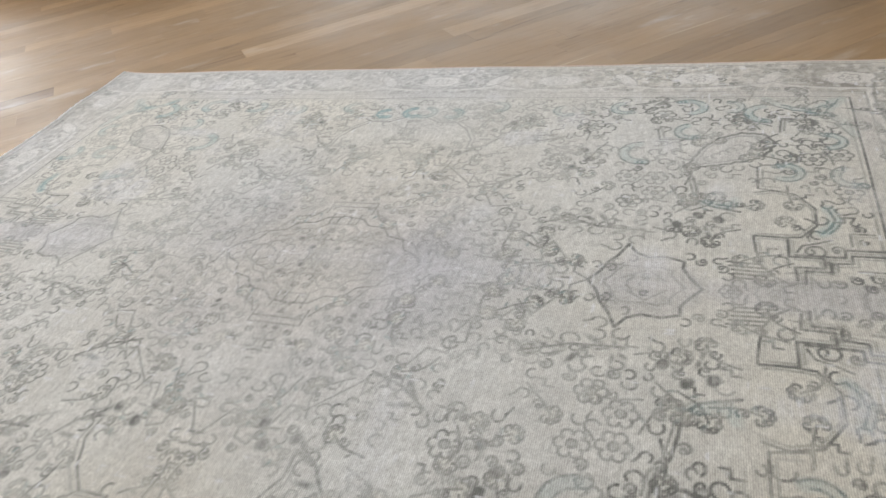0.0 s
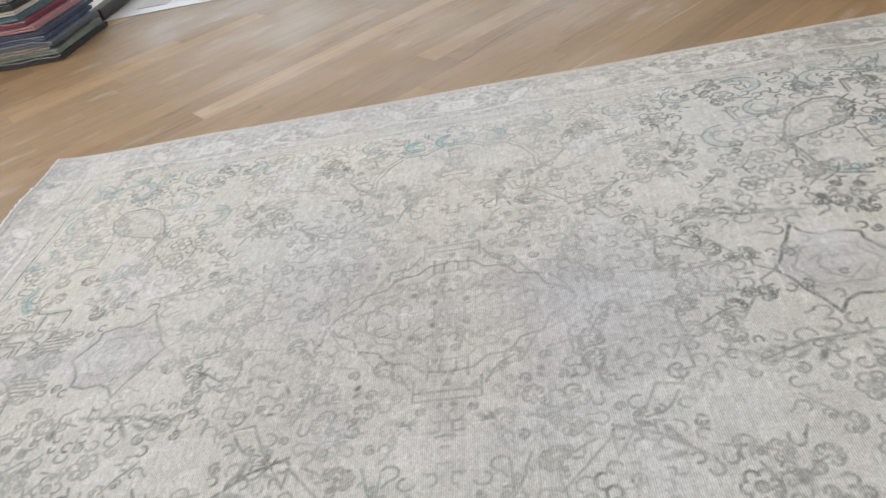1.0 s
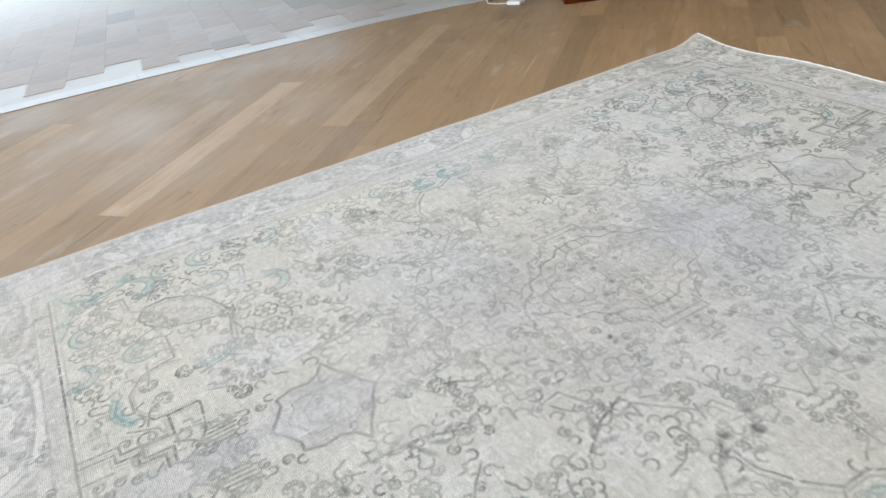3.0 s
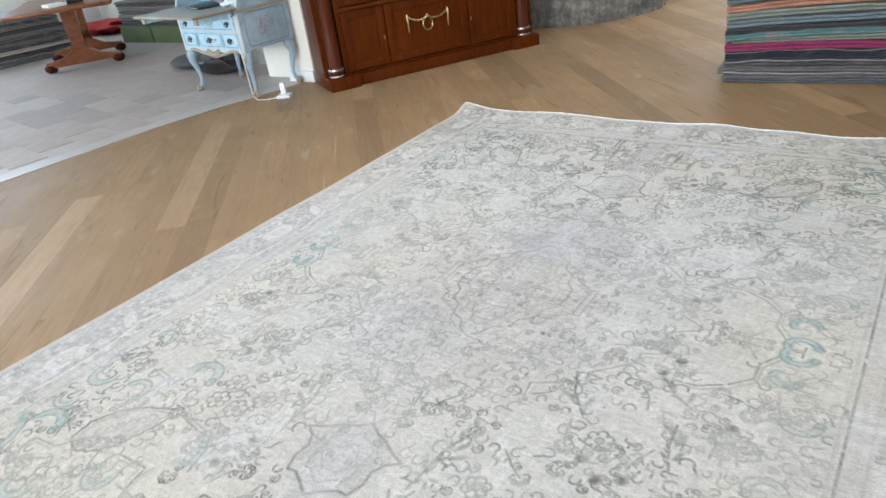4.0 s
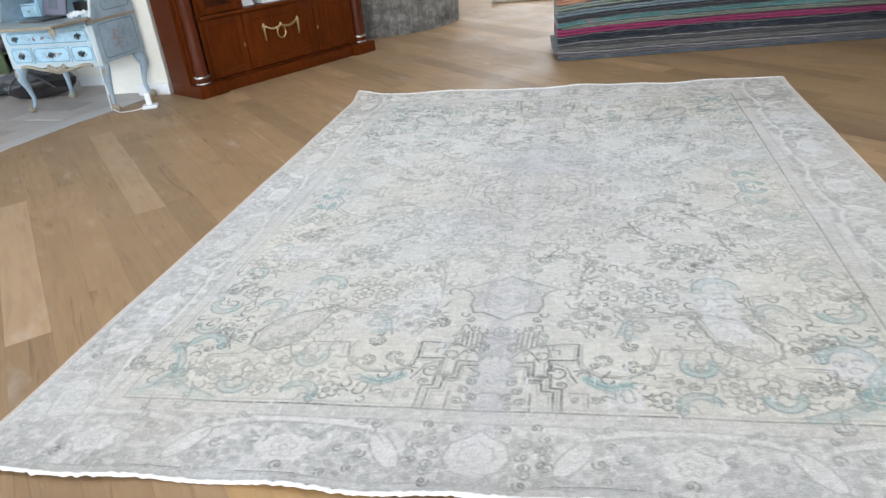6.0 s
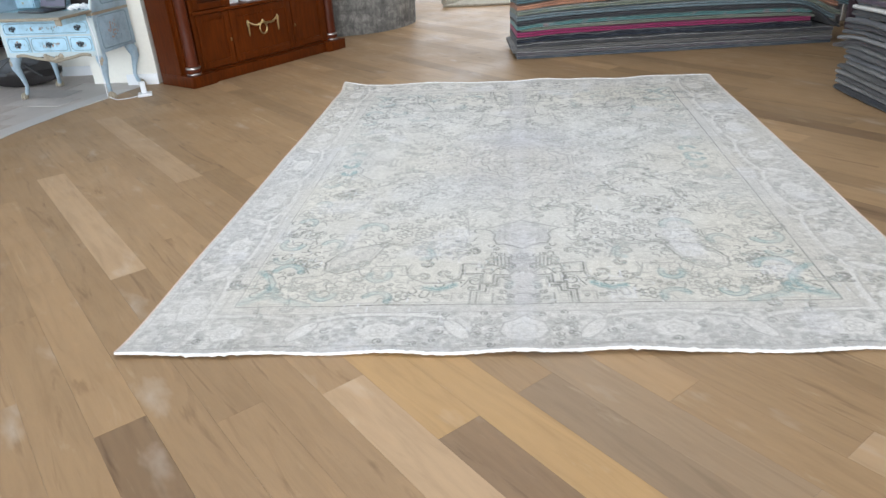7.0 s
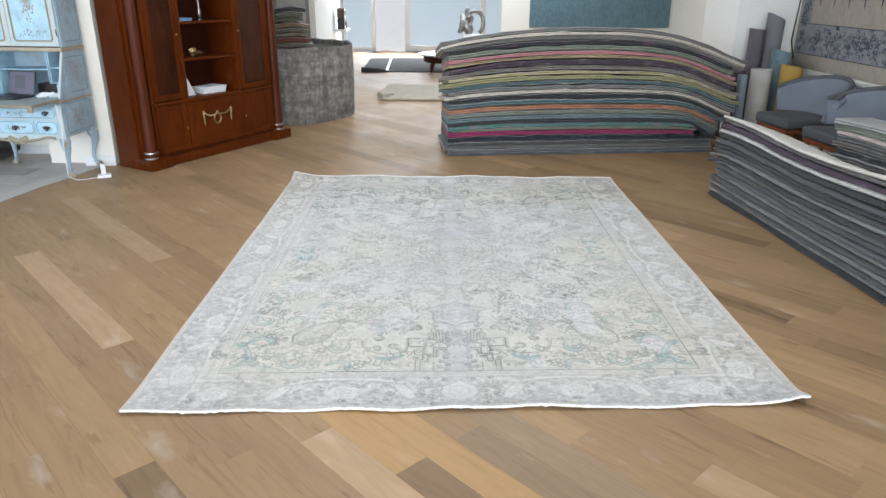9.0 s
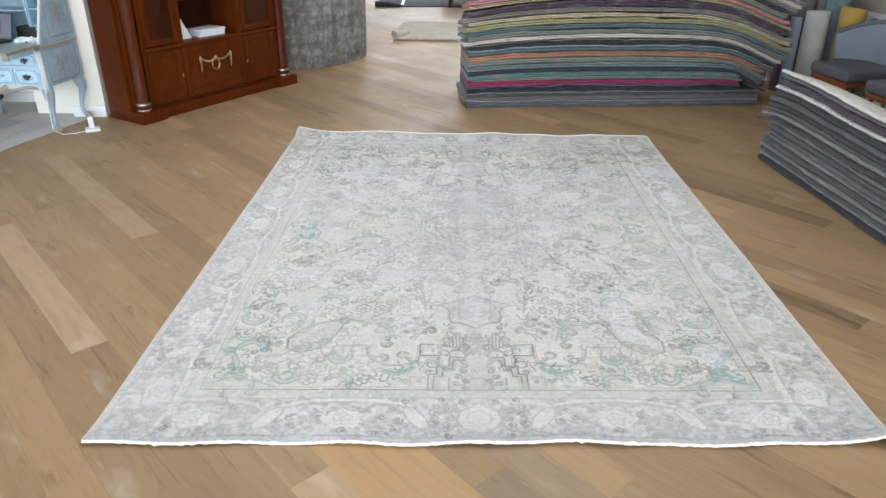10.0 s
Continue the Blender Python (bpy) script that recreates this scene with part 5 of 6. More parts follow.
trinket = thing("ornament", in_case(O0 + 0.30, 0.26, 1.0355), "small brass and glass ornament on the shelf", "ornament")
part("body", blob(bmesh.new(), 0, 0, 0.045, 0.05, 0.03, 0.045, 0.5, 4), BRASS, trinket)
part("tail", tube(bmesh.new(), [(0.04, 0, 0.03), (0.09, 0, 0.035), (0.14, 0, 0.02)], [0.022, 0.017, 0.006]), BRASS, trinket)

# ---- painted bureau ----
bureau = thing("bureau", Matrix.Translation((4.005, 5.985, 0)) @ Matrix.Rotation(radians(-96.5), 4, "Z"), "antique pale blue hand-painted bureau cabinet with gilt feet, flap open", "bureau")
W, D = 0.94, 0.53


def cabriole(x, y, sx, sy):
    pts = [(x, y, 0.40), (x + 0.016 * sx, y + 0.016 * sy, 0.345), (x + 0.024 * sx, y + 0.024 * sy, 0.29), (x + 0.006 * sx, y + 0.006 * sy, 0.20), (x - 0.004 * sx, y - 0.004 * sy, 0.12), (x + 0.006 * sx, y + 0.006 * sy, 0.06), (x + 0.018 * sx, y + 0.018 * sy, 0.045)]
    leg = part("leg", tube(bmesh.new(), pts, [0.045, 0.046, 0.036, 0.022, 0.017, 0.018, 0.02], 12), BLUESIDE, bureau)
    foot = bmesh.new()
    fx, fy = x + 0.022 * sx, y + 0.022 * sy
    blob(foot, fx, fy, 0.028, 0.026, 0.026, 0.028)
    for t in (0, 1, 2, 3):
        a = math.atan2(sy, sx) + (t - 1.5) * 0.8
        tube(foot, [(fx, fy, 0.058), (fx + 0.024 * math.cos(a), fy + 0.024 * math.sin(a), 0.046), (fx + 0.034 * math.cos(a), fy + 0.034 * math.sin(a), 0.024), (fx + 0.032 * math.cos(a), fy + 0.032 * math.sin(a), 0.004)], [0.012, 0.010, 0.009, 0.005], 6)
    part("claw_foot", foot, GILT, leg, "gilt claw-and-ball foot")
    knee = bmesh.new()
    for k in range(5):
        blob(knee, x + sx * (0.03 + 0.006 * (k % 2)), y + sy * 0.03 + 0.012 * (k - 2) * sx, 0.365 - 0.018 * abs(k - 2), 0.014, 0.014, 0.026, 0.3, k)
    part("knee_carving", knee, GILT, leg, "gilt carved knee")


for x, sx in ((0.05, -1), (W - 0.05, 1)):
    for y, sy in ((0.05, -1), (D - 0.05, 1)):
        cabriole(x, y, sx, sy)
part("side_panel", a_box(0.0, 0.02, 0.012, D, 0.40, 0.735, 0.004), BLUESIDE, bureau)
right_side = part("side_panel", a_box(W - 0.02, W, 0.012, D, 0.40, 0.735, 0.004), BLUESIDE, bureau)
part("back_panel", a_box(0.02, W - 0.02, D - 0.015, D, 0.40, 1.16), BLUESIDE, bureau)
part("front_frame", a_box(0.0, W, 0.0, 0.011, 0.385, 0.700, 0.003), PALEPAINT, bureau)
part("bottom_board", a_box(0.02, W - 0.02, 0.012, D - 0.016, 0.40, 0.415), BLUE, bureau)
apron = bmesh.new()
tube(apron, [(x, 0.0, 0.388 - 0.055 * math.exp(-(((x - W / 2) / 0.10) ** 2)) - 0.012 * math.cos(math.tau * x / 0.31)) for x in np.linspace(0.1, W - 0.1, 40)], 0.013, 8)
for k in range(7):
    blob(apron, W / 2 + (k - 3) * 0.026, -0.006, 0.355 + 0.010 * abs(k - 3), 0.02, 0.014, 0.026, 0.4, k)
part("apron", apron, GILT, bureau, "carved pale gilt shell apron")


def sprig(name, parent, cx, cz, w, h, place, n, seed, petals=0.5):
    """Painted flowers and leaves as thin raised paint."""
    g = np.random.default_rng(seed)
    flowers, leaves = bmesh.new(), bmesh.new()
    for k in range(n):
        x, z = cx + g.normal() * w * 0.26, cz + g.normal() * h * 0.26
        x, z = min(max(x, cx - w / 2), cx + w / 2), min(max(z, cz - h / 2), cz + h / 2)
        r = g.uniform(0.005, 0.011)
        bm2, q = (flowers, 1.0) if k < n * petals else (leaves, 0.45)
        ring = [(x + r * q * math.cos(t) * (1 + 0.3 * math.cos(3 * t + k)), z + r * math.sin(t) * (1 + 0.3 * math.sin(2 * t))) for t in np.linspace(0, math.tau, 9)[:-1]]
        vs = [bm2.verts.new(place(a, b)) for a, b in ring]
        bm2.faces.new(vs)
    tagged(part("painted_flowers", flowers, SPRIG, parent, "salmon painted flowers"), kind="stuff")
    tagged(part("painted_leaves", leaves, LEAFPAINT, parent, "blue-grey painted leaves"), kind="stuff")


def moulding(parent, x0, x1, z0, z1, place, r, material, name="moulding"):
    pts = []
    for cx, cz, t0 in ((x1 - 0.03, z1 - 0.03, 0), (x0 + 0.03, z1 - 0.03, 90), (x0 + 0.03, z0 + 0.03, 180), (x1 - 0.03, z0 + 0.03, 270)):
        pts += [place(cx + 0.03 * math.cos(radians(t0 + k * 22.5)), cz + 0.03 * math.sin(radians(t0 + k * 22.5))) for k in range(5)]
    pts.append(pts[0])
    return part(name, tube(bmesh.new(), pts, r, 6), material, parent)


def drawer(x0, x1, z0, z1, pulls):
    d = part("drawer", a_box(x0, x1, -0.012, -0.001, z0, z1, 0.004), BLUE, bureau)
    moulding(d, x0 + 0.012, x1 - 0.012, z0 + 0.012, z1 - 0.012, lambda a, b: (a, -0.0125, b), 0.0028, LEAFPAINT, "painted_line")
    for x in pulls:
        h = bmesh.new()
        z = (z0 + z1) / 2
        for dx, dz, r in ((0, 0, 0.016), (-0.022, 0.006, 0.012), (0.022, 0.006, 0.012), (0, 0.016, 0.009), (0, -0.016, 0.011)):
            lathe(h, [(r, 0), (r, 0.002), (r * 0.7, 0.004)], around=10, m=Matrix.Translation((x + dx, -0.0125, z + dz)) @ Matrix.Rotation(radians(90), 4, "X"))
        tube(h, [(x + 0.024 * math.cos(t), -0.024 - 0.004 * math.sin(-t), z + 0.004 + 0.022 * math.sin(t)) for t in np.linspace(math.pi, math.tau, 9)], 0.0035, 6)
        part("drawer_pull", h, IRON, d, "dark bat-wing drawer pull")
    sprig("sprig", d, (x0 + x1) / 2, (z0 + z1) / 2, (x1 - x0) * 0.55, (z1 - z0) * 0.4, lambda a, b: (a, -0.0135, b), 30, int(100 * x0 + 10 * z0), 0.25)
    return d


drawer(0.05, W - 0.05, 0.573, 0.682, (0.15, W - 0.15))
drawer(0.05, 0.27, 0.425, 0.556, (0.16,))
drawer(0.285, W - 0.285, 0.425, 0.556, (W / 2,))
drawer(W - 0.27, W - 0.05, 0.425, 0.556, (W - 0.16,))
moulding(right_side, 0.06, D - 0.05, 0.43, 0.70, lambda a, b: (W + 0.001, a, b), 0.005, LEAFPAINT)
sprig("sprig", right_side, D / 2, 0.56, 0.16, 0.16, lambda a, b: (W + 0.0015, a, b), 60, 5)
# flap, lopers and writing well
part("loper_rail", a_box(0.022, W - 0.022, 0.012, 0.04, 0.701, 0.7145), BLUESIDE, bureau)
for x in (0.035, W - 0.085):
    lo = part("loper", a_box(x, x + 0.05, -0.33, -0.013, 0.690, 0.737, 0.004), BLUE, bureau)
    part("loper_end", a_box(x - 0.002, x + 0.052, -0.345, -0.3305, 0.688, 0.7375, 0.004), GILT, lo)
flap = part("flap", a_box(0.012, W - 0.012, -0.38, 0.03, 0.739, 0.762, 0.006), surface("worn_flap", (0.34, 0.40, 0.41), 0.45, spread=0.3, fine=30), bureau, "worn grey-blue open writing flap")
part("flap_edge", tube(bmesh.new(), [(0.008, 0.02, 0.7505), (0.008, -0.384, 0.7505), (W - 0.008, -0.384, 0.7505), (W - 0.008, 0.02, 0.7505)], 0.012, 8), GILT, flap)
part("writing_surface", a_box(0.022, W - 0.022, 0.041, D - 0.016, 0.738, 0.758, 0.002), BLUEIN, bureau)
for x0 in (0.0, W - 0.022):
    cheek = prism(bmesh.new(), [(0.02, 0.737), (D, 0.737), (D, 1.16), (0.19, 1.16)], 0, 0.022, Matrix(((0, 0, 1, x0), (1, 0, 0, 0), (0, 1, 0, 0), (0, 0, 0, 1))))
    ck = part("cheek", cheek, BLUESIDE, bureau)
    part("cheek_edge", tube(bmesh.new(), [(x0 + 0.011, 0.018, 0.745), (x0 + 0.011, 0.186, 1.155)], 0.012, 8), PALEPAINT, ck)
    if x0:
        moulding(ck, 0.17, D - 0.04, 0.79, 1.11, lambda a, b: (W + 0.001, a + 0.06 * (1.11 - b) * -0.2, b), 0.005, LEAFPAINT)
        sprig("sprig", ck, 0.33, 0.95, 0.2, 0.2, lambda a, b: (W + 0.0015, a, b), 70, 9)
part("waist_moulding", a_box(-0.006, W + 0.006, 0.0, D, 0.7145, 0.7375, 0.006), GILT, right_side)
for x in (0.19, 0.21, W - 0.23, W - 0.21):
    part("pigeonhole_wall", a_box(x, x + 0.010, 0.26, D - 0.016, 0.7585, 1.155, 0.002), BLUE, bureau)
for x0, x1 in ((0.023, 0.189), (W - 0.199, W - 0.023)):
    for z in (0.86, 1.0):
        part("pigeonhole_shelf", a_box(x0, x1, 0.27, D - 0.016, z, z + 0.01), BLUE, bureau)
    dr = part("inner_drawer", a_box(x0 + 0.004, x1 - 0.004, 0.262, 0.30, 0.764, 0.855, 0.004), BLUE, bureau)
    part("knob", blob(bmesh.new(), (x0 + x1) / 2, 0.255, 0.81, 0.008, 0.008, 0.008), BRASS, dr)
part("pigeonhole_shelf", a_box(0.222, W - 0.232, 0.30, D - 0.016, 0.98, 0.99), BLUE, bureau)
part("cornice_shelf", a_box(-0.008, W + 0.008, 0.165, D + 0.004, 1.161, 1.20, 0.01), GILT, bureau, "worn gilt waist moulding")
# upper cabinet
part("upper_side", a_box(0.0, 0.022, 0.195, D, 1.201, 2.10, 0.003), BLUESIDE, bureau)
us = part("upper_side", a_box(W - 0.022, W, 0.195, D, 1.201, 2.10, 0.003), BLUESIDE, bureau)
moulding(us, 0.23, D - 0.03, 1.25, 2.02, lambda a, b: (W + 0.001, a, b), 0.005, LEAFPAINT)
sprig("sprig", us, 0.37, 1.6, 0.14, 0.5, lambda a, b: (W + 0.0015, a, b), 60, 12)
part("upper_back", a_box(0.022, W - 0.022, D - 0.012, D, 1.201, 2.10), BLUESIDE, bureau)
part("upper_top", a_box(-0.03, W + 0.03, 0.165, D + 0.005, 2.101, 2.17, 0.015), GILT, bureau)
for x0, x1 in ((0.012, W / 2 - 0.002), (W / 2 + 0.002, W - 0.012)):
    d = part("cabinet_door", a_box(x0, x1, 0.172, 0.194, 1.208, 2.095, 0.005), PALEPAINT, bureau, "ivory door with a blue flower panel")
    part("door_panel", a_box(x0 + 0.055, x1 - 0.055, 0.168, 0.1715, 1.265, 2.04, 0.002), BLUE, d)
    moulding(d, x0 + 0.045, x1 - 0.045, 1.255, 2.05, lambda a, b: (a + 0.006 * math.sin(b * 18), 0.168, b), 0.008, GILT, "gilt_moulding")
    sprig("sprig", d, (x0 + x1) / 2, 1.56, 0.11, 0.13, lambda a, b: (a, 0.1672, b), 54, 21, 0.75)
    sprig("sprig", d, (x0 + x1) / 2, 1.325, 0.25, 0.07, lambda a, b: (a, 0.1672, b), 46, 22, 0.12)
    sprig("sprig", d, (x0 + x1) / 2, 1.44, 0.06, 0.10, lambda a, b: (a, 0.1672, b), 14, 23, 0.1)
    part("hinge", tube(bmesh.new(), [(x1 - 0.004 if x0 > 0.2 else x0 + 0.004, 0.168, 1.30), (x1 - 0.004 if x0 > 0.2 else x0 + 0.004, 0.168, 1.36)], 0.005, 8), IRON, d)

inside = bureau.matrix_world
laptop = thing("laptop", inside @ pose(0.47, 0.02, 0.7625, 0, 0, -14), "dark open laptop with a dim purple screen on the bureau flap", "laptop")
part("keyboard_base", a_box(-0.16, 0.16, -0.11, 0.11, 0.001, 0.016, 0.004), BLACK, laptop)
lid = part("screen_lid", a_box(-0.16, 0.16, 0.0, 0.008, 0.0, 0.215, 0.003, Matrix.Translation((0, 0.112, 0.016)) @ Matrix.Rotation(radians(-16), 4, "X")), BLACK, laptop)
dim, dt, dp = tree_of("dim_screen")
dp.inputs["Base Color"].default_value, dp.inputs["Roughness"].default_value = (0.02, 0.02, 0.03, 1), 0.4
dp.inputs["Emission Color"].default_value, dp.inputs["Emission Strength"].default_value = (0.22, 0.17, 0.32, 1), 0.25
screen = part("screen", a_box(-0.15, 0.15, -0.002, -0.0005, 0.012, 0.205, 0.0, Matrix.Translation((0, 0.112, 0.016)) @ Matrix.Rotation(radians(-16), 4, "X")), dim, lid, "dim purple screen")
part("window_bar", a_box(-0.08, 0.04, -0.0035, -0.0025, 0.05, 0.17, 0.0, Matrix.Translation((0, 0.112, 0.016)) @ Matrix.Rotation(radians(-16), 4, "X")), surface("screen_window", (0.03, 0.03, 0.05), 0.4), screen)
crumple = bmesh.new()
for k in range(7):
    blob(crumple, 0.02 * (k - 3), 0.012 * math.sin(k * 2.1), 0.018 + 0.008 * (k % 2), 0.028, 0.02, 0.018, 0.9, k)
solid("crumpled_paper", crumple, PAPER, "white crumpled tissue on the writing flap", "paper", m=inside @ pose(0.80, 0.06, 0.7635, 0, 0, 20))
solid("letter_box", a_box(-0.09, 0.09, -0.06, 0.06, 0, 0.10, 0.006), LEATHER, "dark box in the bureau's well", "box", m=inside @ pose(0.68, 0.31, 0.7595))

adapter = thing("power_adapter", pose(3.99, 4.80, 0, 0, 0, 25), "white plug adapter on the oak floor with its lead", "adapter")
part("block", a_box(-0.05, 0.05, -0.06, 0.06, 0.001, 0.028, 0.006), surface("white_plastic", (0.75, 0.77, 0.80), 0.3, spread=0.05), adapter)
part("plug", a_box(-0.018, 0.018, -0.02, 0.025, 0.0285, 0.13, 0.008), surface("white_plastic", (0.75, 0.77, 0.80), 0.3, spread=0.05), adapter)
part("lead", tube(bmesh.new(), [(-0.02, 0.065, 0.01), (-0.04, 0.14, 0.006), (-0.03, 0.24, 0.006), (0.05, 0.31, 0.03), (0.02, 0.30, 0.3), (-0.05, 0.28, 0.55), (-0.03, 0.30, 0.72)], 0.004, 6), surface("white_plastic", (0.75, 0.77, 0.80), 0.3, spread=0.05), adapter)

bag = thing("bag", pose(4.62, 6.28, 0, 0, 0, 8), "dark grey travel bag lying on the stone floor under the bureau", "bag")
part("body", blob(bmesh.new(), 0, 0, 0.135, 0.18, 0.36, 0.135, 0.35, 3), LEATHER, bag)
part("flap", blob(bmesh.new(), -0.04, 0.05, 0.20, 0.15, 0.27, 0.075, 0.4, 6), UPHOLSTERYDARK, bag)
part("strap", tube(bmesh.new(), [(-0.17, -0.22, 0.12), (-0.20, -0.1, 0.23), (-0.12, 0.05, 0.29), (-0.20, 0.16, 0.2), (-0.19, 0.24, 0.08)], 0.014, 8, 0.5), BLACK, bag)
solid("floor_cushion", blob(bmesh.new(), 0, 0, 0.07, 0.30, 0.30, 0.07, 0.1, 3), UPHOLSTERYDARK, "round dark grey floor cushion on the stone tiles", "cushion", m=pose(4.86, 7.02, 0))

# ---- rug-wrapped round counter ----
DC = Vector((7.59, 3.69))
bm = bmesh.new()
inner, outer = [], []
for k in range(97):
    t = radians(120 + 320 * k / 96)
    r = 0.98 + 0.012 * noise.noise(Vector((k * 0.15, 1, 2)))
    top = 0.982 + 0.022 * noise.noise(Vector((k * 0.2, 3, 1)))
    inner.append([bm.verts.new((DC.x + (r - 0.02) * math.cos(t), DC.y + (r - 0.02) * math.sin(t), z)) for z in (0.0, 0.5, top - 0.012)])
    outer.append([bm.verts.new((DC.x + (r + 0.012 * math.sin(z * 3.1)) * math.cos(t), DC.y + (r + 0.012 * math.sin(z * 3.1)) * math.sin(t), z)) for z in (0.0, 0.15, 0.3, 0.5, 0.7, 0.85, top - 0.01, top)])
for a, b, c, d in zip(outer, outer[1:], inner, inner[1:]):
    for k in range(7):
        bm.faces.new((a[k], b[k], b[k + 1], a[k + 1]))
    for k in range(2):
        bm.faces.new((d[k], c[k], c[k + 1], d[k + 1]))
    bm.faces.new((a[7], b[7], d[2], c[2]))
for o, i in ((outer[0], inner[0]), (outer[-1], inner[-1])):
    bm.faces.new(o + i[::-1])
bmesh.ops.recalc_face_normals(bm, faces=bm.faces)


def overdyed(name, color, other, dark):
    m, t, p = tree_of(name)
    vec = coords(t)
    big, mid_, fine = noisy(t, coords(t, (1, 1, 0.8)), 6.0, 6, 0.75, 0.6), noisy(t, coords(t, (1, 1, 0.6)), 26.0, 5, 0.75), noisy(t, vec, 150.0, 3)
    c = ramp(t, big, [(0.38, dark), (0.5, color), (0.62, other)])
    c = blend(t, 0.5, c, ramp(t, mid_, [(0.40, dark), (0.58, other)]))
    c = blend(t, 0.35, c, ramp(t, fine, [(0.3, dark), (0.7, other)]))
    t.links.new(c, p.inputs["Base Color"])
    p.inputs["Roughness"].default_value = 0.95
    relief(t, p, fine, 0.4, 0.003)
    return m


def mottled_wrap(name, color, other, dark):
    """Worn carpet pile in blurred upright and level bands, with pale rubbed patches."""
    m, t, p = tree_of(name)
    upright, level = noisy(t, coords(t, (1, 1, 0.12)), 13.0, 3, 0.6), noisy(t, coords(t, (0.25, 0.25, 1.6)), 9.0, 3, 0.6)
    patch, fine = noisy(t, coords(t, (1, 1, 0.8)), 11.0, 5, 0.75, 0.3), noisy(t, coords(t), 120.0, 3)
    c = ramp(t, patch, [(0.40, dark), (0.50, color), (0.60, other)])
    c = blend(t, 0.85, c, ramp(t, upright, [(0.36, (0.62, 0.62, 0.62)), (0.62, (1.3, 1.3, 1.3))]), "MULTIPLY")
    c = blend(t, 0.85, c, ramp(t, level, [(0.36, (0.68, 0.68, 0.68)), (0.62, (1.25, 1.25, 1.25))]), "MULTIPLY")
    c = blend(t, 0.25, c, ramp(t, fine, [(0.3, dark), (0.7, other)]))
    t.links.new(c, p.inputs["Base Color"])
    p.inputs["Roughness"].default_value = 0.95
    relief(t, p, fine, 0.4, 0.003)
    return m


GREYWRAP = mottled_wrap("overdyed_grey_carpet", (0.18, 0.175, 0.163), (0.29, 0.28, 0.26), (0.115, 0.112, 0.107))
counter = thing("counter", pose(0, 0, 0), "round counter wrapped in a standing mottled grey carpet", "counter")
part("carpet_wrap", bm, GREYWRAP, counter)
part("core", lathe(bmesh.new(), [(0.90, 0.002), (0.90, 0.90), (0.88, 0.91)], DC.x, DC.y, 48), surface("dark_board", (0.06, 0.055, 0.05), 0.8), counter)
kilims = [((0.36, 0.33, 0.27), (0.16, 0.16, 0.15)), ((0.30, 0.27, 0.20), (0.44, 0.40, 0.32)), ((0.26, 0.10, 0.07), (0.20, 0.06, 0.05)), ((0.42, 0.36, 0.27), (0.12, 0.10, 0.09)), ((0.30, 0.26, 0.2), (0.4, 0.35, 0.27)), ((0.36, 0.26, 0.18), (0.25, 0.18, 0.13)), ((0.20, 0.21, 0.13), (0.13, 0.15, 0.10)), ((0.22, 0.22, 0.17), (0.3, 0.28, 0.2)), ((0.10, 0.10, 0.10), (0.05, 0.05, 0.05))]
KILIM_WORDS = ["cream", "straw", "rust red", "striped beige", "beige", "brown", "olive", "pale olive", "black"]
KILIMS = [(0.050 + 0.010 * (k % 3), c1, c2, 0.02 * math.sin(2.2 * k), 0.50 + 0.03 * math.sin(1.7 * k) - 0.012 * k, KILIM_WORDS[k] + " flatweave") for k, (c1, c2) in enumerate(kilims)]
carpet_stack(Matrix.Translation((6.98, 3.66, 0.912)) @ Matrix.Rotation(radians(-78), 4, "Z"), 0.0, 0.5, KILIMS, 0.42, "flatweaves on the counter", 0.30, 0.9, front_wander=0.035, tint=0.8)
solid("dark_cushion", blob(bmesh.new(), 0, 0, 0.26, 0.16, 0.26, 0.26, 0.25, 5), LEATHER, "black cushion standing beside folded flatweaves", "cushion", m=pose(7.30, 3.82, 0.908, 0, 0, 20))
# added black bar, standing in for the dark rim of the wrap's opening
handle = tube(bmesh.new(), [(-0.20, 0, 0.02), (-0.12, 0, 0.05), (0, 0, 0.075), (0.12, 0, 0.06), (0.22, 0, 0.02)], 0.016, 8)
solid("dark_rim_bar", handle, BLACK, "black bar standing in for the dark rim of the opening", "strap", m=pose(7.72, 2.86, 0.908, 0, 0, 10))

# ---- floor beyond: folded carpet, dark rug, low table ----
bm = bmesh.new()
box(bm, 0.0, 1.75, -1.1, 0.0, 0.0, 0.02, 0.006)
box(bm, 0.05, 1.7, -1.05, -0.05, 0.021, 0.04, 0.006)
for v in bm.verts:
    v.co.z *= 0.8
tube(bm, [(0.05, -0.02, 0.075), (0.25, -0.12, 0.06), (0.5, -0.2, 0.04)], [0.06, 0.05, 0.03], 10, 0.8)
tube(bm, [(0.0, -0.05, 0.022), (0.0, -1.08, 0.02)], 0.02, 8)
solid("folded_rug", bm, overdyed("beige_rug", (0.40, 0.37, 0.30), (0.50, 0.47, 0.39), (0.28, 0.25, 0.20)), "small beige folded rug lying on the oak floor", "rug", m=pose(8.75, 2.42, 0, 0, 0, -2))
dark_rug = thing("dark_rug", pose(12.62, 3.0, 0), "dark charcoal rug with a white stripe on the floor", "rug")
DARKRUG = textile((0.055, 0.055, 0.06), (0.085, 0.083, 0.085))
part("field", a_box(0.0, 2.9, -2.6, 0.0, 0.001, 0.016, 0.005), DARKRUG, dark_rug)
part("stripe", a_box(0.02, 2.9, -0.56, -0.50, 0.0165, 0.02), PAPER, dark_rug, "white stripe")
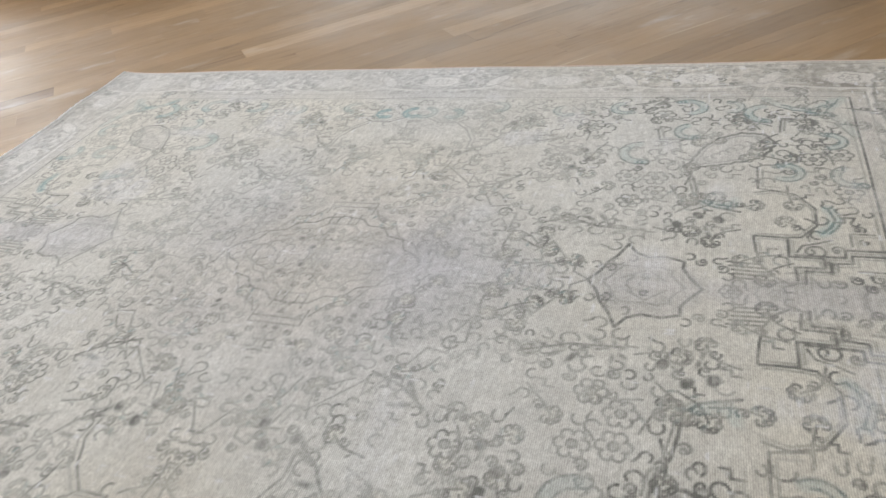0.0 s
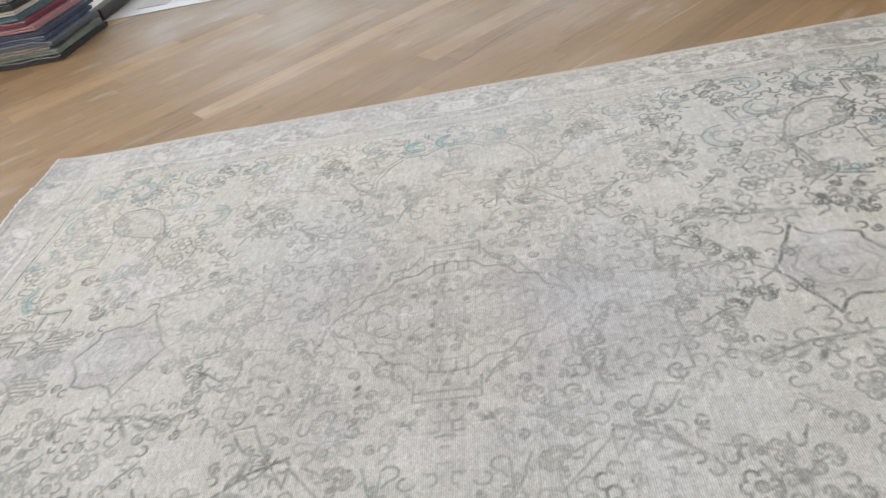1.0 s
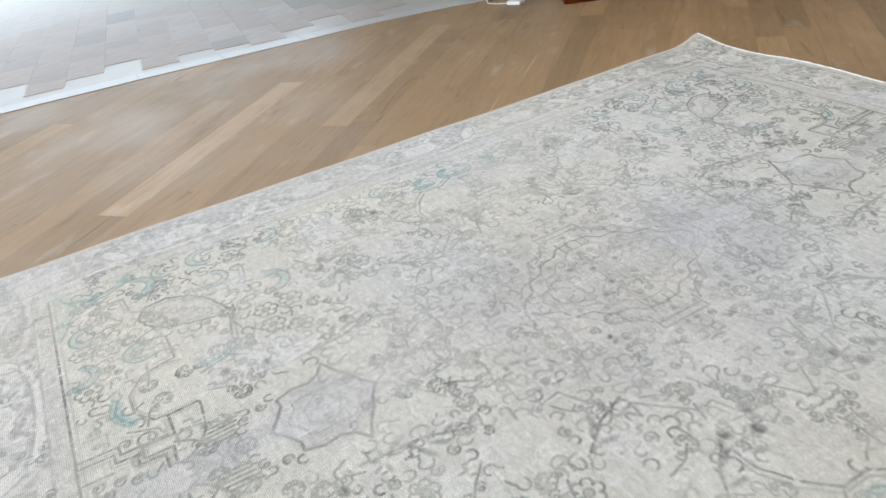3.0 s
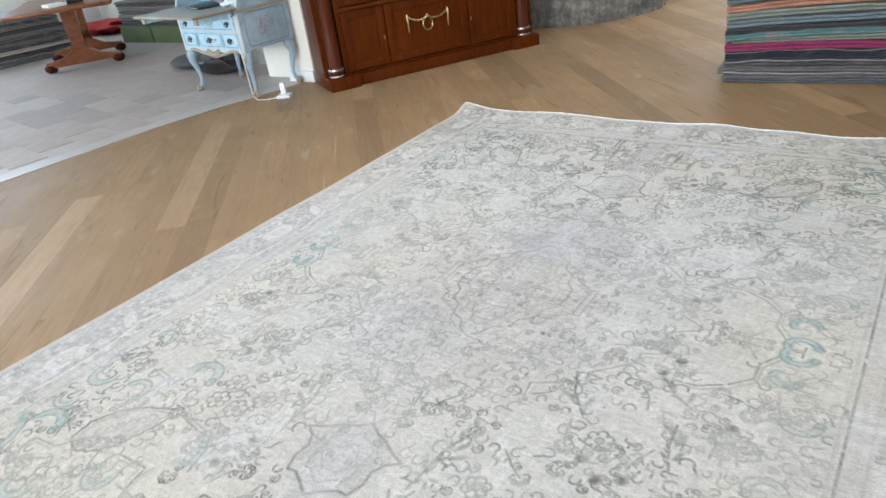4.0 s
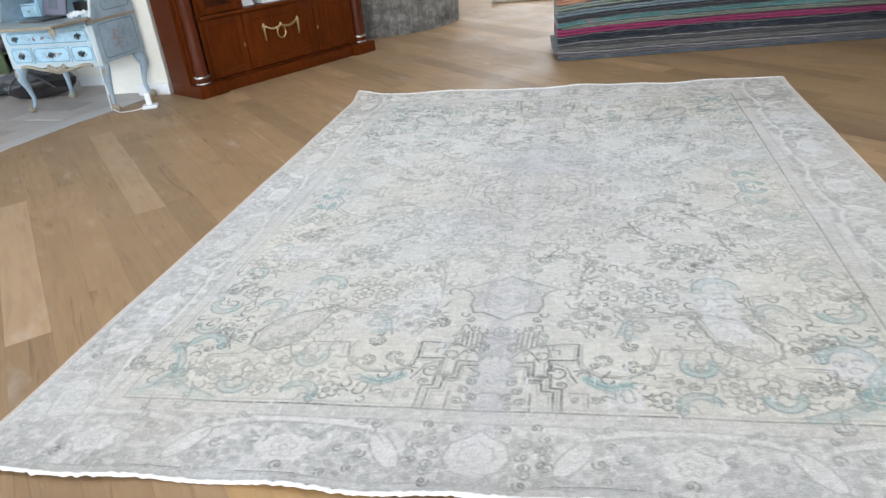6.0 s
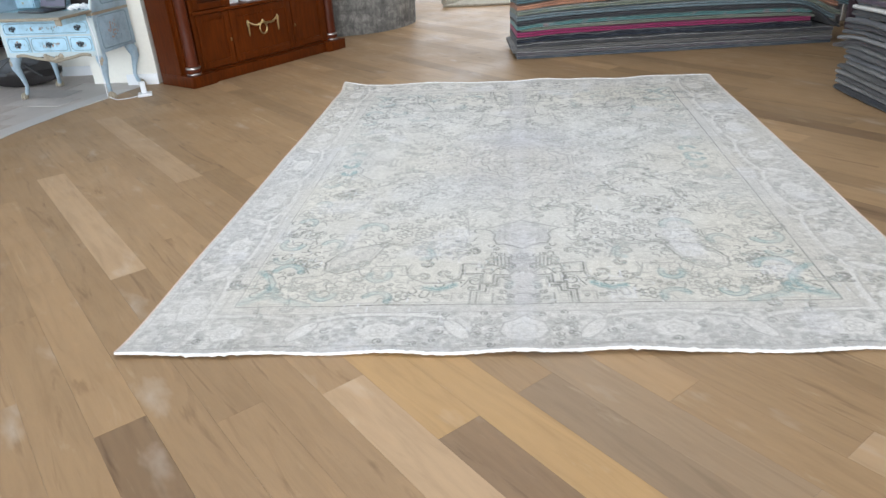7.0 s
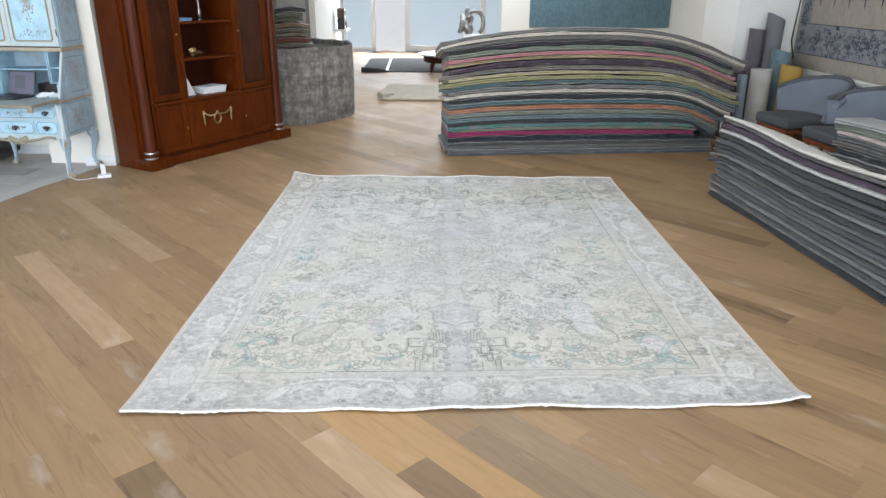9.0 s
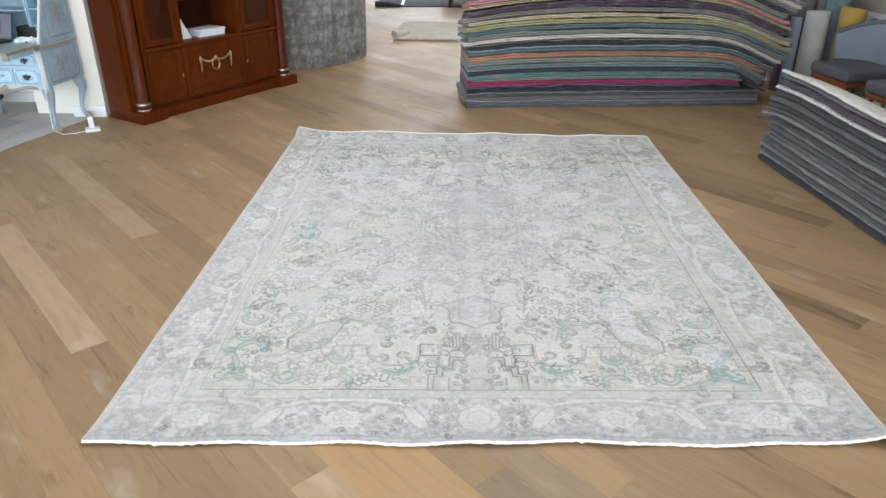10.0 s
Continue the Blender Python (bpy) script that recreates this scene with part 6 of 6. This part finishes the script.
part("rolled_edge", tube(bmesh.new(), [(0.02, 0.0, 0.055), (0.0, -0.3, 0.045), (-0.01, -0.56, 0.022)], [0.054, 0.044, 0.02], 10), DARKRUG, dark_rug)
low_table = thing("low_table", pose(12.9, 1.15, 0), "round low table with a pale top and dark base", "table")
part("tabletop", lathe(bmesh.new(), [(0.60, 0.34), (0.63, 0.35), (0.63, 0.37), (0.60, 0.38)], around=48), surface("pale_tabletop", (0.55, 0.56, 0.57), 0.2, spread=0.08), low_table)
part("apron", lathe(bmesh.new(), [(0.50, 0.20), (0.52, 0.22), (0.52, 0.339)], around=40), DARKHOG, low_table)
for k in range(4):
    a = radians(45 + 90 * k)
    part("leg", tube(bmesh.new(), [(0.42 * math.cos(a), 0.42 * math.sin(a), 0.22), (0.48 * math.cos(a), 0.48 * math.sin(a), 0.1), (0.5 * math.cos(a), 0.5 * math.sin(a), 0.0)], [0.04, 0.03, 0.022]), DARKHOG, low_table)

console = thing("wall_shelf", pose(15.9, 3.9, 0), "slim white wall console on thin legs", "shelf")
part("board", a_box(-0.45, 0.45, -0.34, -0.005, 0.66, 0.70, 0.006), SKIRT, console)
for x in (-0.4, 0.4):
    part("leg", tube(bmesh.new(), [(x, -0.30, 0.66), (x + 0.03, -0.32, 0.0)], 0.012), SKIRT, console)
for k, (x, z, w, h, mt, words) in enumerate(((-0.1, 0.7005, 0.36, 0.26, LEATHER, "black leather handbag on the console"), (-0.12, 0.962, 0.30, 0.24, BROWNLEATHER, "brown leather handbag on another bag"))):
    hb = thing("handbag", pose(15.9 + x, 3.72, z), words, "handbag", "handbags")
    part("body", a_box(-w / 2, w / 2, -0.09, 0.09, 0, h, 0.03, segments=3), mt, hb)
    part("handle", tube(bmesh.new(), [(-w * 0.25, -0.095, h * 0.7), (-w * 0.2, -0.105, h * 0.4), (0, -0.107, h * 0.3), (w * 0.2, -0.105, h * 0.4), (w * 0.25, -0.095, h * 0.7)], 0.008), mt, hb)
for k in range(3):
    solid("bottle", lathe(bmesh.new(), [(0.03, 0), (0.032, 0.1), (0.012, 0.14), (0.012, 0.18)], around=14), SILVER if k % 2 else LEATHER, "small flask on the white console", "bottle", "flasks", m=pose(16.12 + 0.09 * k, 3.72 - 0.03 * k, 0.7005))

pedestal = thing("sculpture", pose(9.5, 0.86, 0), "rough silvery abstract sculpture on a tall white plinth", "sculpture")
part("plinth", a_box(-0.16, 0.16, -0.16, 0.16, 0, 0.99, 0.006), PLASTER, pedestal)
bm = blob(bmesh.new(), 0.0, 0.10, 1.16, 0.10, 0.11, 0.17, 0.9, 8)
tube(bm, [(0.02 * math.sin(3 * t), -0.03 + 0.15 * math.cos(t), 1.17 + 0.19 * math.sin(t)) for t in np.linspace(-1.2, 4.1, 26)], 0.035, 10)
part("figure", bm, surface("mottled_silver", (0.34, 0.34, 0.33), 0.35, 0.7, spread=0.6, coarse=12, fine=70, bump=0.5), pedestal)

# ---- wall textiles, rolls and chairs by the right wall ----
bm = a_box(10.474, 10.496, -3.3 + 0.5, -0.24, 1.05, 2.85, 0.004)
hung = solid("hanging_carpet", bm, overdyed("blue_overdyed", (0.115, 0.20, 0.245), (0.17, 0.27, 0.31), (0.07, 0.13, 0.165)), "plain teal-blue overdyed carpet hanging on the partition wall", "carpet")
wallrug = thing("wall_carpet", pose(0, -2.85, 0), "beige carpet with a dark blue border hanging on the wall", "carpet")
WX0, WX1, WZ0, WZ1 = 0.6, 6.02, 0.86, 2.86
part("field", a_box(WX0, WX1, 0.004, 0.018, WZ0, WZ1, 0.004), overdyed("beige_wool", (0.36, 0.31, 0.255), (0.42, 0.37, 0.31), (0.27, 0.235, 0.20)), wallrug)
INKBLUE = textile((0.060, 0.065, 0.10), (0.09, 0.09, 0.12))
PALEBLUE = textile((0.24, 0.25, 0.27), (0.31, 0.30, 0.29))
part("border_band", a_box(WX0 + 0.05, WX1 - 0.28, 0.0185, 0.0205, WZ0 + 0.17, WZ0 + 0.50, 0.0), PALEBLUE, wallrug, "pale blue-grey border band")
part("border_band", a_box(WX1 - 0.27, WX1 - 0.06, 0.0185, 0.0205, WZ0 + 0.17, WZ1 - 0.05, 0.0), PALEBLUE, wallrug, "pale blue-grey border band")
scroll = bmesh.new()
g = np.random.default_rng(11)
for k in range(900):
    if k < 740:
        x, z = g.uniform(WX0 + 0.08, WX1 - 0.29), WZ0 + 0.335 + np.clip(g.normal() * 0.075, -0.15, 0.15)
    else:
        x, z = g.uniform(WX1 - 0.25, WX1 - 0.08), g.uniform(WZ0 + 0.2, WZ1 - 0.1)
    r, t0 = g.uniform(0.010, 0.026), g.uniform(0, 6.28)
    tube(scroll, [(x + r * math.cos(t0 + t), 0.022, z + r * math.sin(t0 + t) * 0.9) for t in np.linspace(0, 4.6, 8)], g.uniform(0.0025, 0.005), 4)
for z in (WZ0 + 0.165, WZ0 + 0.505):
    tube(scroll, [(WX0 + 0.05, 0.021, z), (WX1 - 0.05, 0.021, z)], 0.006, 4)
part("border_scroll", scroll, INKBLUE, wallrug, "dark blue scrolling border")
for k in range(18):
    x = WX0 + 0.25 + 0.28 * k
    pend = prism(bmesh.new(), [(x - 0.07, 0.95), (x + 0.07, 0.95), (x + 0.045, 0.84), (x + 0.015, 0.80), (x, 0.70), (x - 0.015, 0.80), (x - 0.045, 0.84)], 0, 0.003, Matrix(((1, 0, 0, 0), (0, 0, -1, 0.022), (0, 1, 0, WZ0), (0, 0, 0, 1))))
    part("pendant", pend, INKBLUE, wallrug, "dark blue pendant motif")
part("hanging_cord", tube(bmesh.new(), [(WX1 + 0.03, 0.03, 2.9), (WX1 + 0.02, 0.03, 1.6), (WX1 + 0.06, 0.035, 1.15), (WX1 - 0.05, 0.03, 0.95)], 0.008, 6), BLACK, wallrug)
for a, b in ((3.2, 4.4), (4.45, 5.6)):
    structure("trim", a_box(a, b, -2.849, -2.80, 0.80, 0.835, 0.004), SKIRT, "white wall ledge under the hanging carpet")


def standing_roll(x, y, h, r, material, words, lean=(0, 0), soft=0.0):
    bm = bmesh.new()
    n, rings = 40, []
    for z in np.linspace(0, h, 7):
        k = 1 + 0.05 * noise.noise(Vector((x * 3, y * 3, z * 2)))
        rings.append([(r * k * math.cos(math.tau * i / n), r * k * 0.9 * math.sin(math.tau * i / n), z + soft * math.sin(math.tau * i / n) * (z == h)) for i in range(n)])
    vs = [[bm.verts.new(p) for p in ring] for ring in rings]
    for a, b in zip(vs, vs[1:]):
        for i in range(n):
            bm.faces.new((a[i], a[(i + 1) % n], b[(i + 1) % n], b[i]))
    inner_ring = [bm.verts.new((p[0] * 0.8, p[1] * 0.8, p[2] - 0.012)) for p in rings[-1]]
    for i in range(n):
        bm.faces.new((vs[-1][i], vs[-1][(i + 1) % n], inner_ring[(i + 1) % n], inner_ring[i]))
    bm.faces.new(inner_ring)
    bm.faces.new(vs[0][::-1])
    bmesh.ops.translate(bm, verts=bm.verts, vec=(0, 0, r * math.sin(radians(max(abs(lean[0]), abs(lean[1]))))))
    return solid("rolled_rug", bm, material, words, "rolled rug", "rolled rugs against the wall", m=pose(x, y, 0, lean[0], lean[1], 0))


standing_roll(5.95, -2.31, 1.29, 0.090, felt((0.13, 0.12, 0.135)), "mauve-grey rolled rug standing against the pillar", (0, 0), 0.01)
standing_roll(5.93, -2.51, 1.43, 0.110, felt((0.18, 0.175, 0.19)), "tall grey rolled rug standing against the pillar", (0, 0), 0.05)
standing_roll(5.69, -2.52, 1.06, 0.125, overdyed("teal_throw", (0.13, 0.20, 0.23), (0.18, 0.26, 0.28), (0.08, 0.13, 0.15)), "teal-grey rolled rug standing by the wall", (0, 0), 0.03)
standing_roll(5.70, -2.06, 0.83, 0.090, felt((0.095, 0.062, 0.082)), "plum rolled rug standing behind the pile", (0, 3))
standing_roll(5.43, -2.00, 0.81, 0.060, felt((0.24, 0.28, 0.33)), "blue-grey rolled rug standing behind the pile", (0, 3))
standing_roll(5.44, -2.21, 0.87, 0.125, felt((0.42, 0.41, 0.385)), "cream-grey rolled rug standing behind the pile", (0, 2))
standing_roll(5.26, -2.46, 0.93, 0.130, felt((0.36, 0.225, 0.05)), "mustard yellow rolled rug behind the chairs", (0, 1), 0.02)
standing_roll(6.02, -1.96, 0.92, 0.100, felt((0.33, 0.33, 0.34)), "pale grey rolled rug by the pillar", (0, 0))


def lounge_chair(m, label):
    ch = thing("chair", m, label, "chair", "chairs along the wall")
    part("seat", a_box(-0.27, 0.27, -0.30, 0.27, 0.40, 0.505, 0.04, segments=4), UPHOLSTERYDARK, ch)
    part("seat_rail", a_box(-0.25, 0.25, -0.26, 0.25, 0.35, 0.399, 0.008), TABLEWOOD, ch)
    bm = bmesh.new()
    rows = []
    for j in range(13):
        t = radians(-78 + 156 * j / 12)
        rows.append([])
        for k in range(9):
            f = k / 8
            r = 0.36 + 0.12 * f
            lift = 0.50 + 0.38 * f ** 0.8 * (0.40 + 0.60 * math.cos(t) ** 0.7)
            rows[-1].append((r * math.sin(t), 0.02 - r * math.cos(t) * (0.86 + 0.18 * f), lift))
    grid = [[bm.verts.new(p) for p in row] for row in rows]
    for a, b in zip(grid, grid[1:]):
        for k in range(8):
            bm.faces.new((a[k], b[k], b[k + 1], a[k + 1]))
    bmesh.ops.recalc_face_normals(bm, faces=bm.faces)
    bmesh.ops.solidify(bm, geom=bm.faces[:], thickness=0.06)
    back = part("backrest", bm, UPHOLSTERY, ch)
    part("piping", tube(bmesh.new(), [row[-1] for row in rows], 0.022, 8), UPHOLSTERYDARK, back)
    for x in (-0.21, 0.21):
        for y in (-0.21, 0.21):
            part("leg", tube(bmesh.new(), [(x, y, 0.35), (x * 1.12, y * 1.12, 0.0)], [0.022, 0.014], 10), TABLEWOOD, ch)
    return ch


first = lounge_chair(pose(4.58, -2.20, 0, 0, 0, 8), "blue-grey upholstered curved-back chair against the wall")
copy_thing(first, pose(3.74, -2.26, 0, 0, 0, 4))
copy_thing(first, pose(2.90, -2.38, 0, 0, 0, -3))

# ---- far room: trestle table, cupboard, red cloth ----
table = thing("trestle_table", Matrix.Translation((4.15, 8.2, 0)) @ Matrix.Rotation(math.atan2(-0.57, 0.82), 4, "Z"), "reddish wooden trestle table standing on the stone floor", "table")
part("tabletop", a_box(-0.55, 0.55, 0.0, 2.1, 0.73, 0.775, 0.01), TABLEWOOD, table)
for y in (0.85, 1.75):
    t1 = part("trestle_post", prism(bmesh.new(), [(-0.10, 0.14), (0.10, 0.14), (0.075, 0.3), (0.09, 0.729), (-0.09, 0.729), (-0.075, 0.3)], -0.045, 0.045, Matrix(((1, 0, 0, 0), (0, 0, -1, y), (0, 1, 0, 0), (0, 0, 0, 1)))), TABLEWOOD, table)
    part("trestle_foot", prism(bmesh.new(), [(-0.44, 0.06), (0.44, 0.06), (0.42, 0.12), (0.22, 0.15), (0.1, 0.22), (-0.1, 0.22), (-0.22, 0.15), (-0.42, 0.12)], -0.05, 0.05, Matrix(((1, 0, 0, 0), (0, 0, -1, y), (0, 1, 0, 0), (0, 0, 0, 1)))), TABLEWOOD, t1)
    for x in (-0.39, 0.39):
        part("bun_foot", blob(bmesh.new(), x, y, 0.055, 0.075, 0.075, 0.055), DARKHOG, t1, "dark bun foot")
part("stretcher", a_box(-0.03, 0.03, 0.9, 1.7, 0.25, 0.34, 0.006), TABLEWOOD, table)
tm = table.matrix_world
solid("book", a_box(-0.1, 0.1, -0.14, 0.14, 0, 0.03, 0.004), PAPER, "pale book lying on the trestle table", "book", m=tm @ pose(-0.05, 0.35, 0.7755, 0, 0, 20))
solid("box", a_box(-0.09, 0.09, -0.09, 0.09, 0, 0.12, 0.008), LEATHER, "dark box on the trestle table", "box", m=tm @ pose(0.15, 0.5, 0.7755, 0, 0, 10))
solid("red_cloth", blob(bmesh.new(), 0, 0, 0.10, 0.35, 0.42, 0.10, 0.8, 3), REDCLOTH, "crumpled red cloth on the floor", "cloth", m=pose(6.55, 11.3, 0))
cup = thing("cupboard", pose(7.05, 9.6, 0), "dark brown carved wooden cupboard behind the stacks", "cupboard")
part("carcass", a_box(0, 0.5, -1.4, 1.4, 0.02, 2.2, 0.01), DARKHOG, cup)
for k in range(4):
    part("cupboard_door", a_box(-0.03, -0.001, -1.36 + 0.68 * k, -0.72 + 0.68 * k, 0.12, 2.1, 0.012), veneer("brown_wood_%d" % k, (0.12, 0.055, 0.03), (0.05, 0.02, 0.012), 0.35), cup)
part("base", a_box(-0.04, 0.5, -1.42, 1.42, 0.0, 0.019), DARKHOG, cup)
solid("stone_figure", blob(bmesh.new(), 0, 0, 0.09, 0.11, 0.14, 0.09, 0.8, 5), surface("grey_stone", (0.3, 0.29, 0.27), 0.8), "rough grey stone ornament on the carpets", "ornament", m=pose(6.3, 9.3, 0.60))

# ---- floor pieces ----
ct, st = math.cos(radians(PLANK_TURN)), math.sin(radians(PLANK_TURN))
BOARD, START = 0.160, 0.062
LENGTHS = (0.9, 1.25, 1.6, 1.75, 1.95, 2.3)
plank_meshes = {}


def plank_mesh(lng, material):
    if (lng, material.name) not in plank_meshes:
        bm = a_box(0.0003, lng - 0.0003, 0.0003, BOARD - 0.0003, -0.012, 0.0)
        me = bpy.data.meshes.new("plank")
        bm.to_mesh(me)
        bm.free()
        me.materials.append(material)
        plank_meshes[lng, material.name] = me
    return plank_meshes[lng, material.name]


# rows whose butt joints are known, and the boards that stand out from the rest
JOINTS = {12: (2.67, 1.75), 8: (3.69, 1.95), 9: (0.90, 1.6), 10: (1.32, 1.6), 14: (1.61, 1.25), 7: (0.90, 1.95), 6: (0.09, 1.6), 4: (0.10, 1.95), -6: (0.4, 2.3), -13: (1.0, 2.3)}
SPECIAL = {(12, 2.67): OAK_PALE, (8, 3.69): OAK_PALE, (8, 0.14): OAK_HONEY, (9, -0.70): OAK_DARK, (9, 0.90): OAK_HONEY, (10, -0.28): OAK_PALE, (14, 0.36): OAK_DARK, (7, -1.05): OAK_TAUPE, (6, -1.51): OAK_TAUPE, (6, 0.09): OAK_TAUPE, (4, -1.85): OAK_PALE, (-6, 0.4): OAK_DARK, (-13, 1.0): OAK_DARK}
rest = []
g = np.random.default_rng(29)


def lay(row, run, lng):
    off = START + BOARD * row
    x, y = run * ct - off * st, run * st + off * ct
    mx, my = x + lng / 2 * ct - BOARD / 2 * st, y + lng / 2 * st + BOARD / 2 * ct
    if not (-7.0 < mx < 17.5 and -3.1 < my < min(7.0, edge_y(mx) + 1.1 if mx < 4.7 else 5.5)):
        return
    if -2.0 < mx < 4.9 and -0.9 < my < 5.9:
        wood = OAK
        for (r, at), special in SPECIAL.items():
            if r == row and abs(at - run) < 0.02:
                wood = special
        ob = new("plank", plank_mesh(lng, wood))
        ob.parent = floor
        ob.matrix_world = pose(x, y, 0, 0, 0, PLANK_TURN)
    else:
        rest.append((x, y, lng))


for k in range(-75, 68):
    at, first_length = JOINTS.get(k, (g.uniform(-1, 1), LENGTHS[g.integers(0, 6)]))
    run, lng = at, first_length
    while run < 18:
        lay(k, run, lng)
        run, lng = run + lng, LENGTHS[g.integers(0, 6)]
    run, lng = at, {8: 2.3, 9: 1.6, 10: 1.6, 14: 1.25, 7: 1.95, 6: 1.6, 4: 1.95}.get(k, LENGTHS[g.integers(0, 6)])
    if k == 8:
        lay(k, 3.69 - 1.6, 1.6)
        lay(k, 3.69 - 1.6 - 1.95, 1.95)
        run = 3.69 - 1.6 - 1.95
    while run > -14:
        run -= lng
        lay(k, run, lng)
        lng = LENGTHS[g.integers(0, 6)]
verts, faces = [], []
for x, y, lng in rest:
    n = len(verts)
    for z in (-0.012, 0.0):
        for a, b in ((0.0003, 0.0003), (lng - 0.0003, 0.0003), (lng - 0.0003, BOARD - 0.0003), (0.0003, BOARD - 0.0003)):
            verts.append((x + a * ct - b * st, y + a * st + b * ct, z))
    faces += [tuple(n + i for i in f) for f in ((4, 5, 6, 7), (0, 1, 5, 4), (1, 2, 6, 5), (2, 3, 7, 6), (3, 0, 4, 7))]
me = bpy.data.meshes.new("far_planks")
me.from_pydata(verts, [], faces)
me.materials.append(OAK_FAR)
far = new("far_planks", me)
far.parent = floor
tagged(far, kind="stuff")

TILE_L, TILE_W, TT = 0.60, 0.28, radians(-8.5)
tile_mesh = bpy.data.meshes.new("tile")
bm = a_box(0.0007, TILE_W - 0.0007, 0.0007, TILE_L - 0.0007, 0.0, 0.004)
bm.to_mesh(tile_mesh)
bm.free()
tile_mesh.materials.append(STONE)
half_mesh = bpy.data.meshes.new("tile")
bm = a_box(0.0007, TILE_W - 0.0007, 0.0007, TILE_L / 2 - 0.0007, 0.0, 0.004)
bm.to_mesh(half_mesh)
bm.free()
half_mesh.materials.append(STONE)
cs, sn = math.cos(TT), math.sin(TT)
verts, faces = [], []
for i in range(-26, 40):
    for j in range(-4, 26):
        for half in (0, 1):
            a, b = i * TILE_W, j * TILE_L + (i % 3) * 0.2
            if half and (i * 7 + j * 3) % 5:
                continue
            whole = (i * 7 + j * 3) % 5 != 0
            if half:
                b += TILE_L / 2
            ln = TILE_L if whole else TILE_L / 2
            corners = [(a + p * TILE_W, b + q * ln) for p in (0, 1) for q in (0, 1)]
            pts = [(p * cs - q * sn, 5.2 + p * sn + q * cs) for p, q in corners]
            if min(y - edge_y(x) for x, y in pts) < 0.17 or max(p[0] for p in pts) > 7.5 or max(p[1] for p in pts) > 13.1 or min(p[0] for p in pts) < -6.9:
                continue
            x, y = a * cs - b * sn, 5.2 + a * sn + b * cs
            if -1.0 < x < 5.2 and y < 8.6:
                ob = new("tile", tile_mesh if whole else half_mesh)
                ob.parent = stone_floor
                ob.matrix_world = pose(x, y, 0.001, 0, 0, math.degrees(TT))
            else:
                n = len(verts)
                for z in (0.001, 0.005):
                    for p, q in ((a + 0.0007, b + 0.0007), (a + TILE_W - 0.0007, b + 0.0007), (a + TILE_W - 0.0007, b + ln - 0.0007), (a + 0.0007, b + ln - 0.0007)):
                        verts.append((p * cs - q * sn, 5.2 + p * sn + q * cs, z))
                faces += [tuple(n + k for k in f) for f in ((4, 5, 6, 7), (0, 1, 5, 4), (1, 2, 6, 5), (2, 3, 7, 6), (3, 0, 4, 7))]
me = bpy.data.meshes.new("far_tiles")
me.from_pydata(verts, [], faces)
me.materials.append(STONE)
fart = new("far_tiles", me)
fart.parent = stone_floor
tagged(fart, kind="stuff")
BORDERSTONE = surface("pale_border_stone", (0.49, 0.475, 0.465), 0.42, spread=0.1, fine=40, bump=0.05)
run = [(x, edge_y(x)) for x in np.arange(-6.9, 4.45, 0.62)]
for (x0, y0), (x1, y1) in zip(run, run[1:]):
    bm = prism(bmesh.new(), [(x0 + 0.002, y0), (x1 - 0.002, y1), (x1 - 0.002, y1 + 0.165), (x0 + 0.002, y0 + 0.165)], 0.0012, 0.0052)
    part("border_tile", bm, BORDERSTONE, stone_floor)
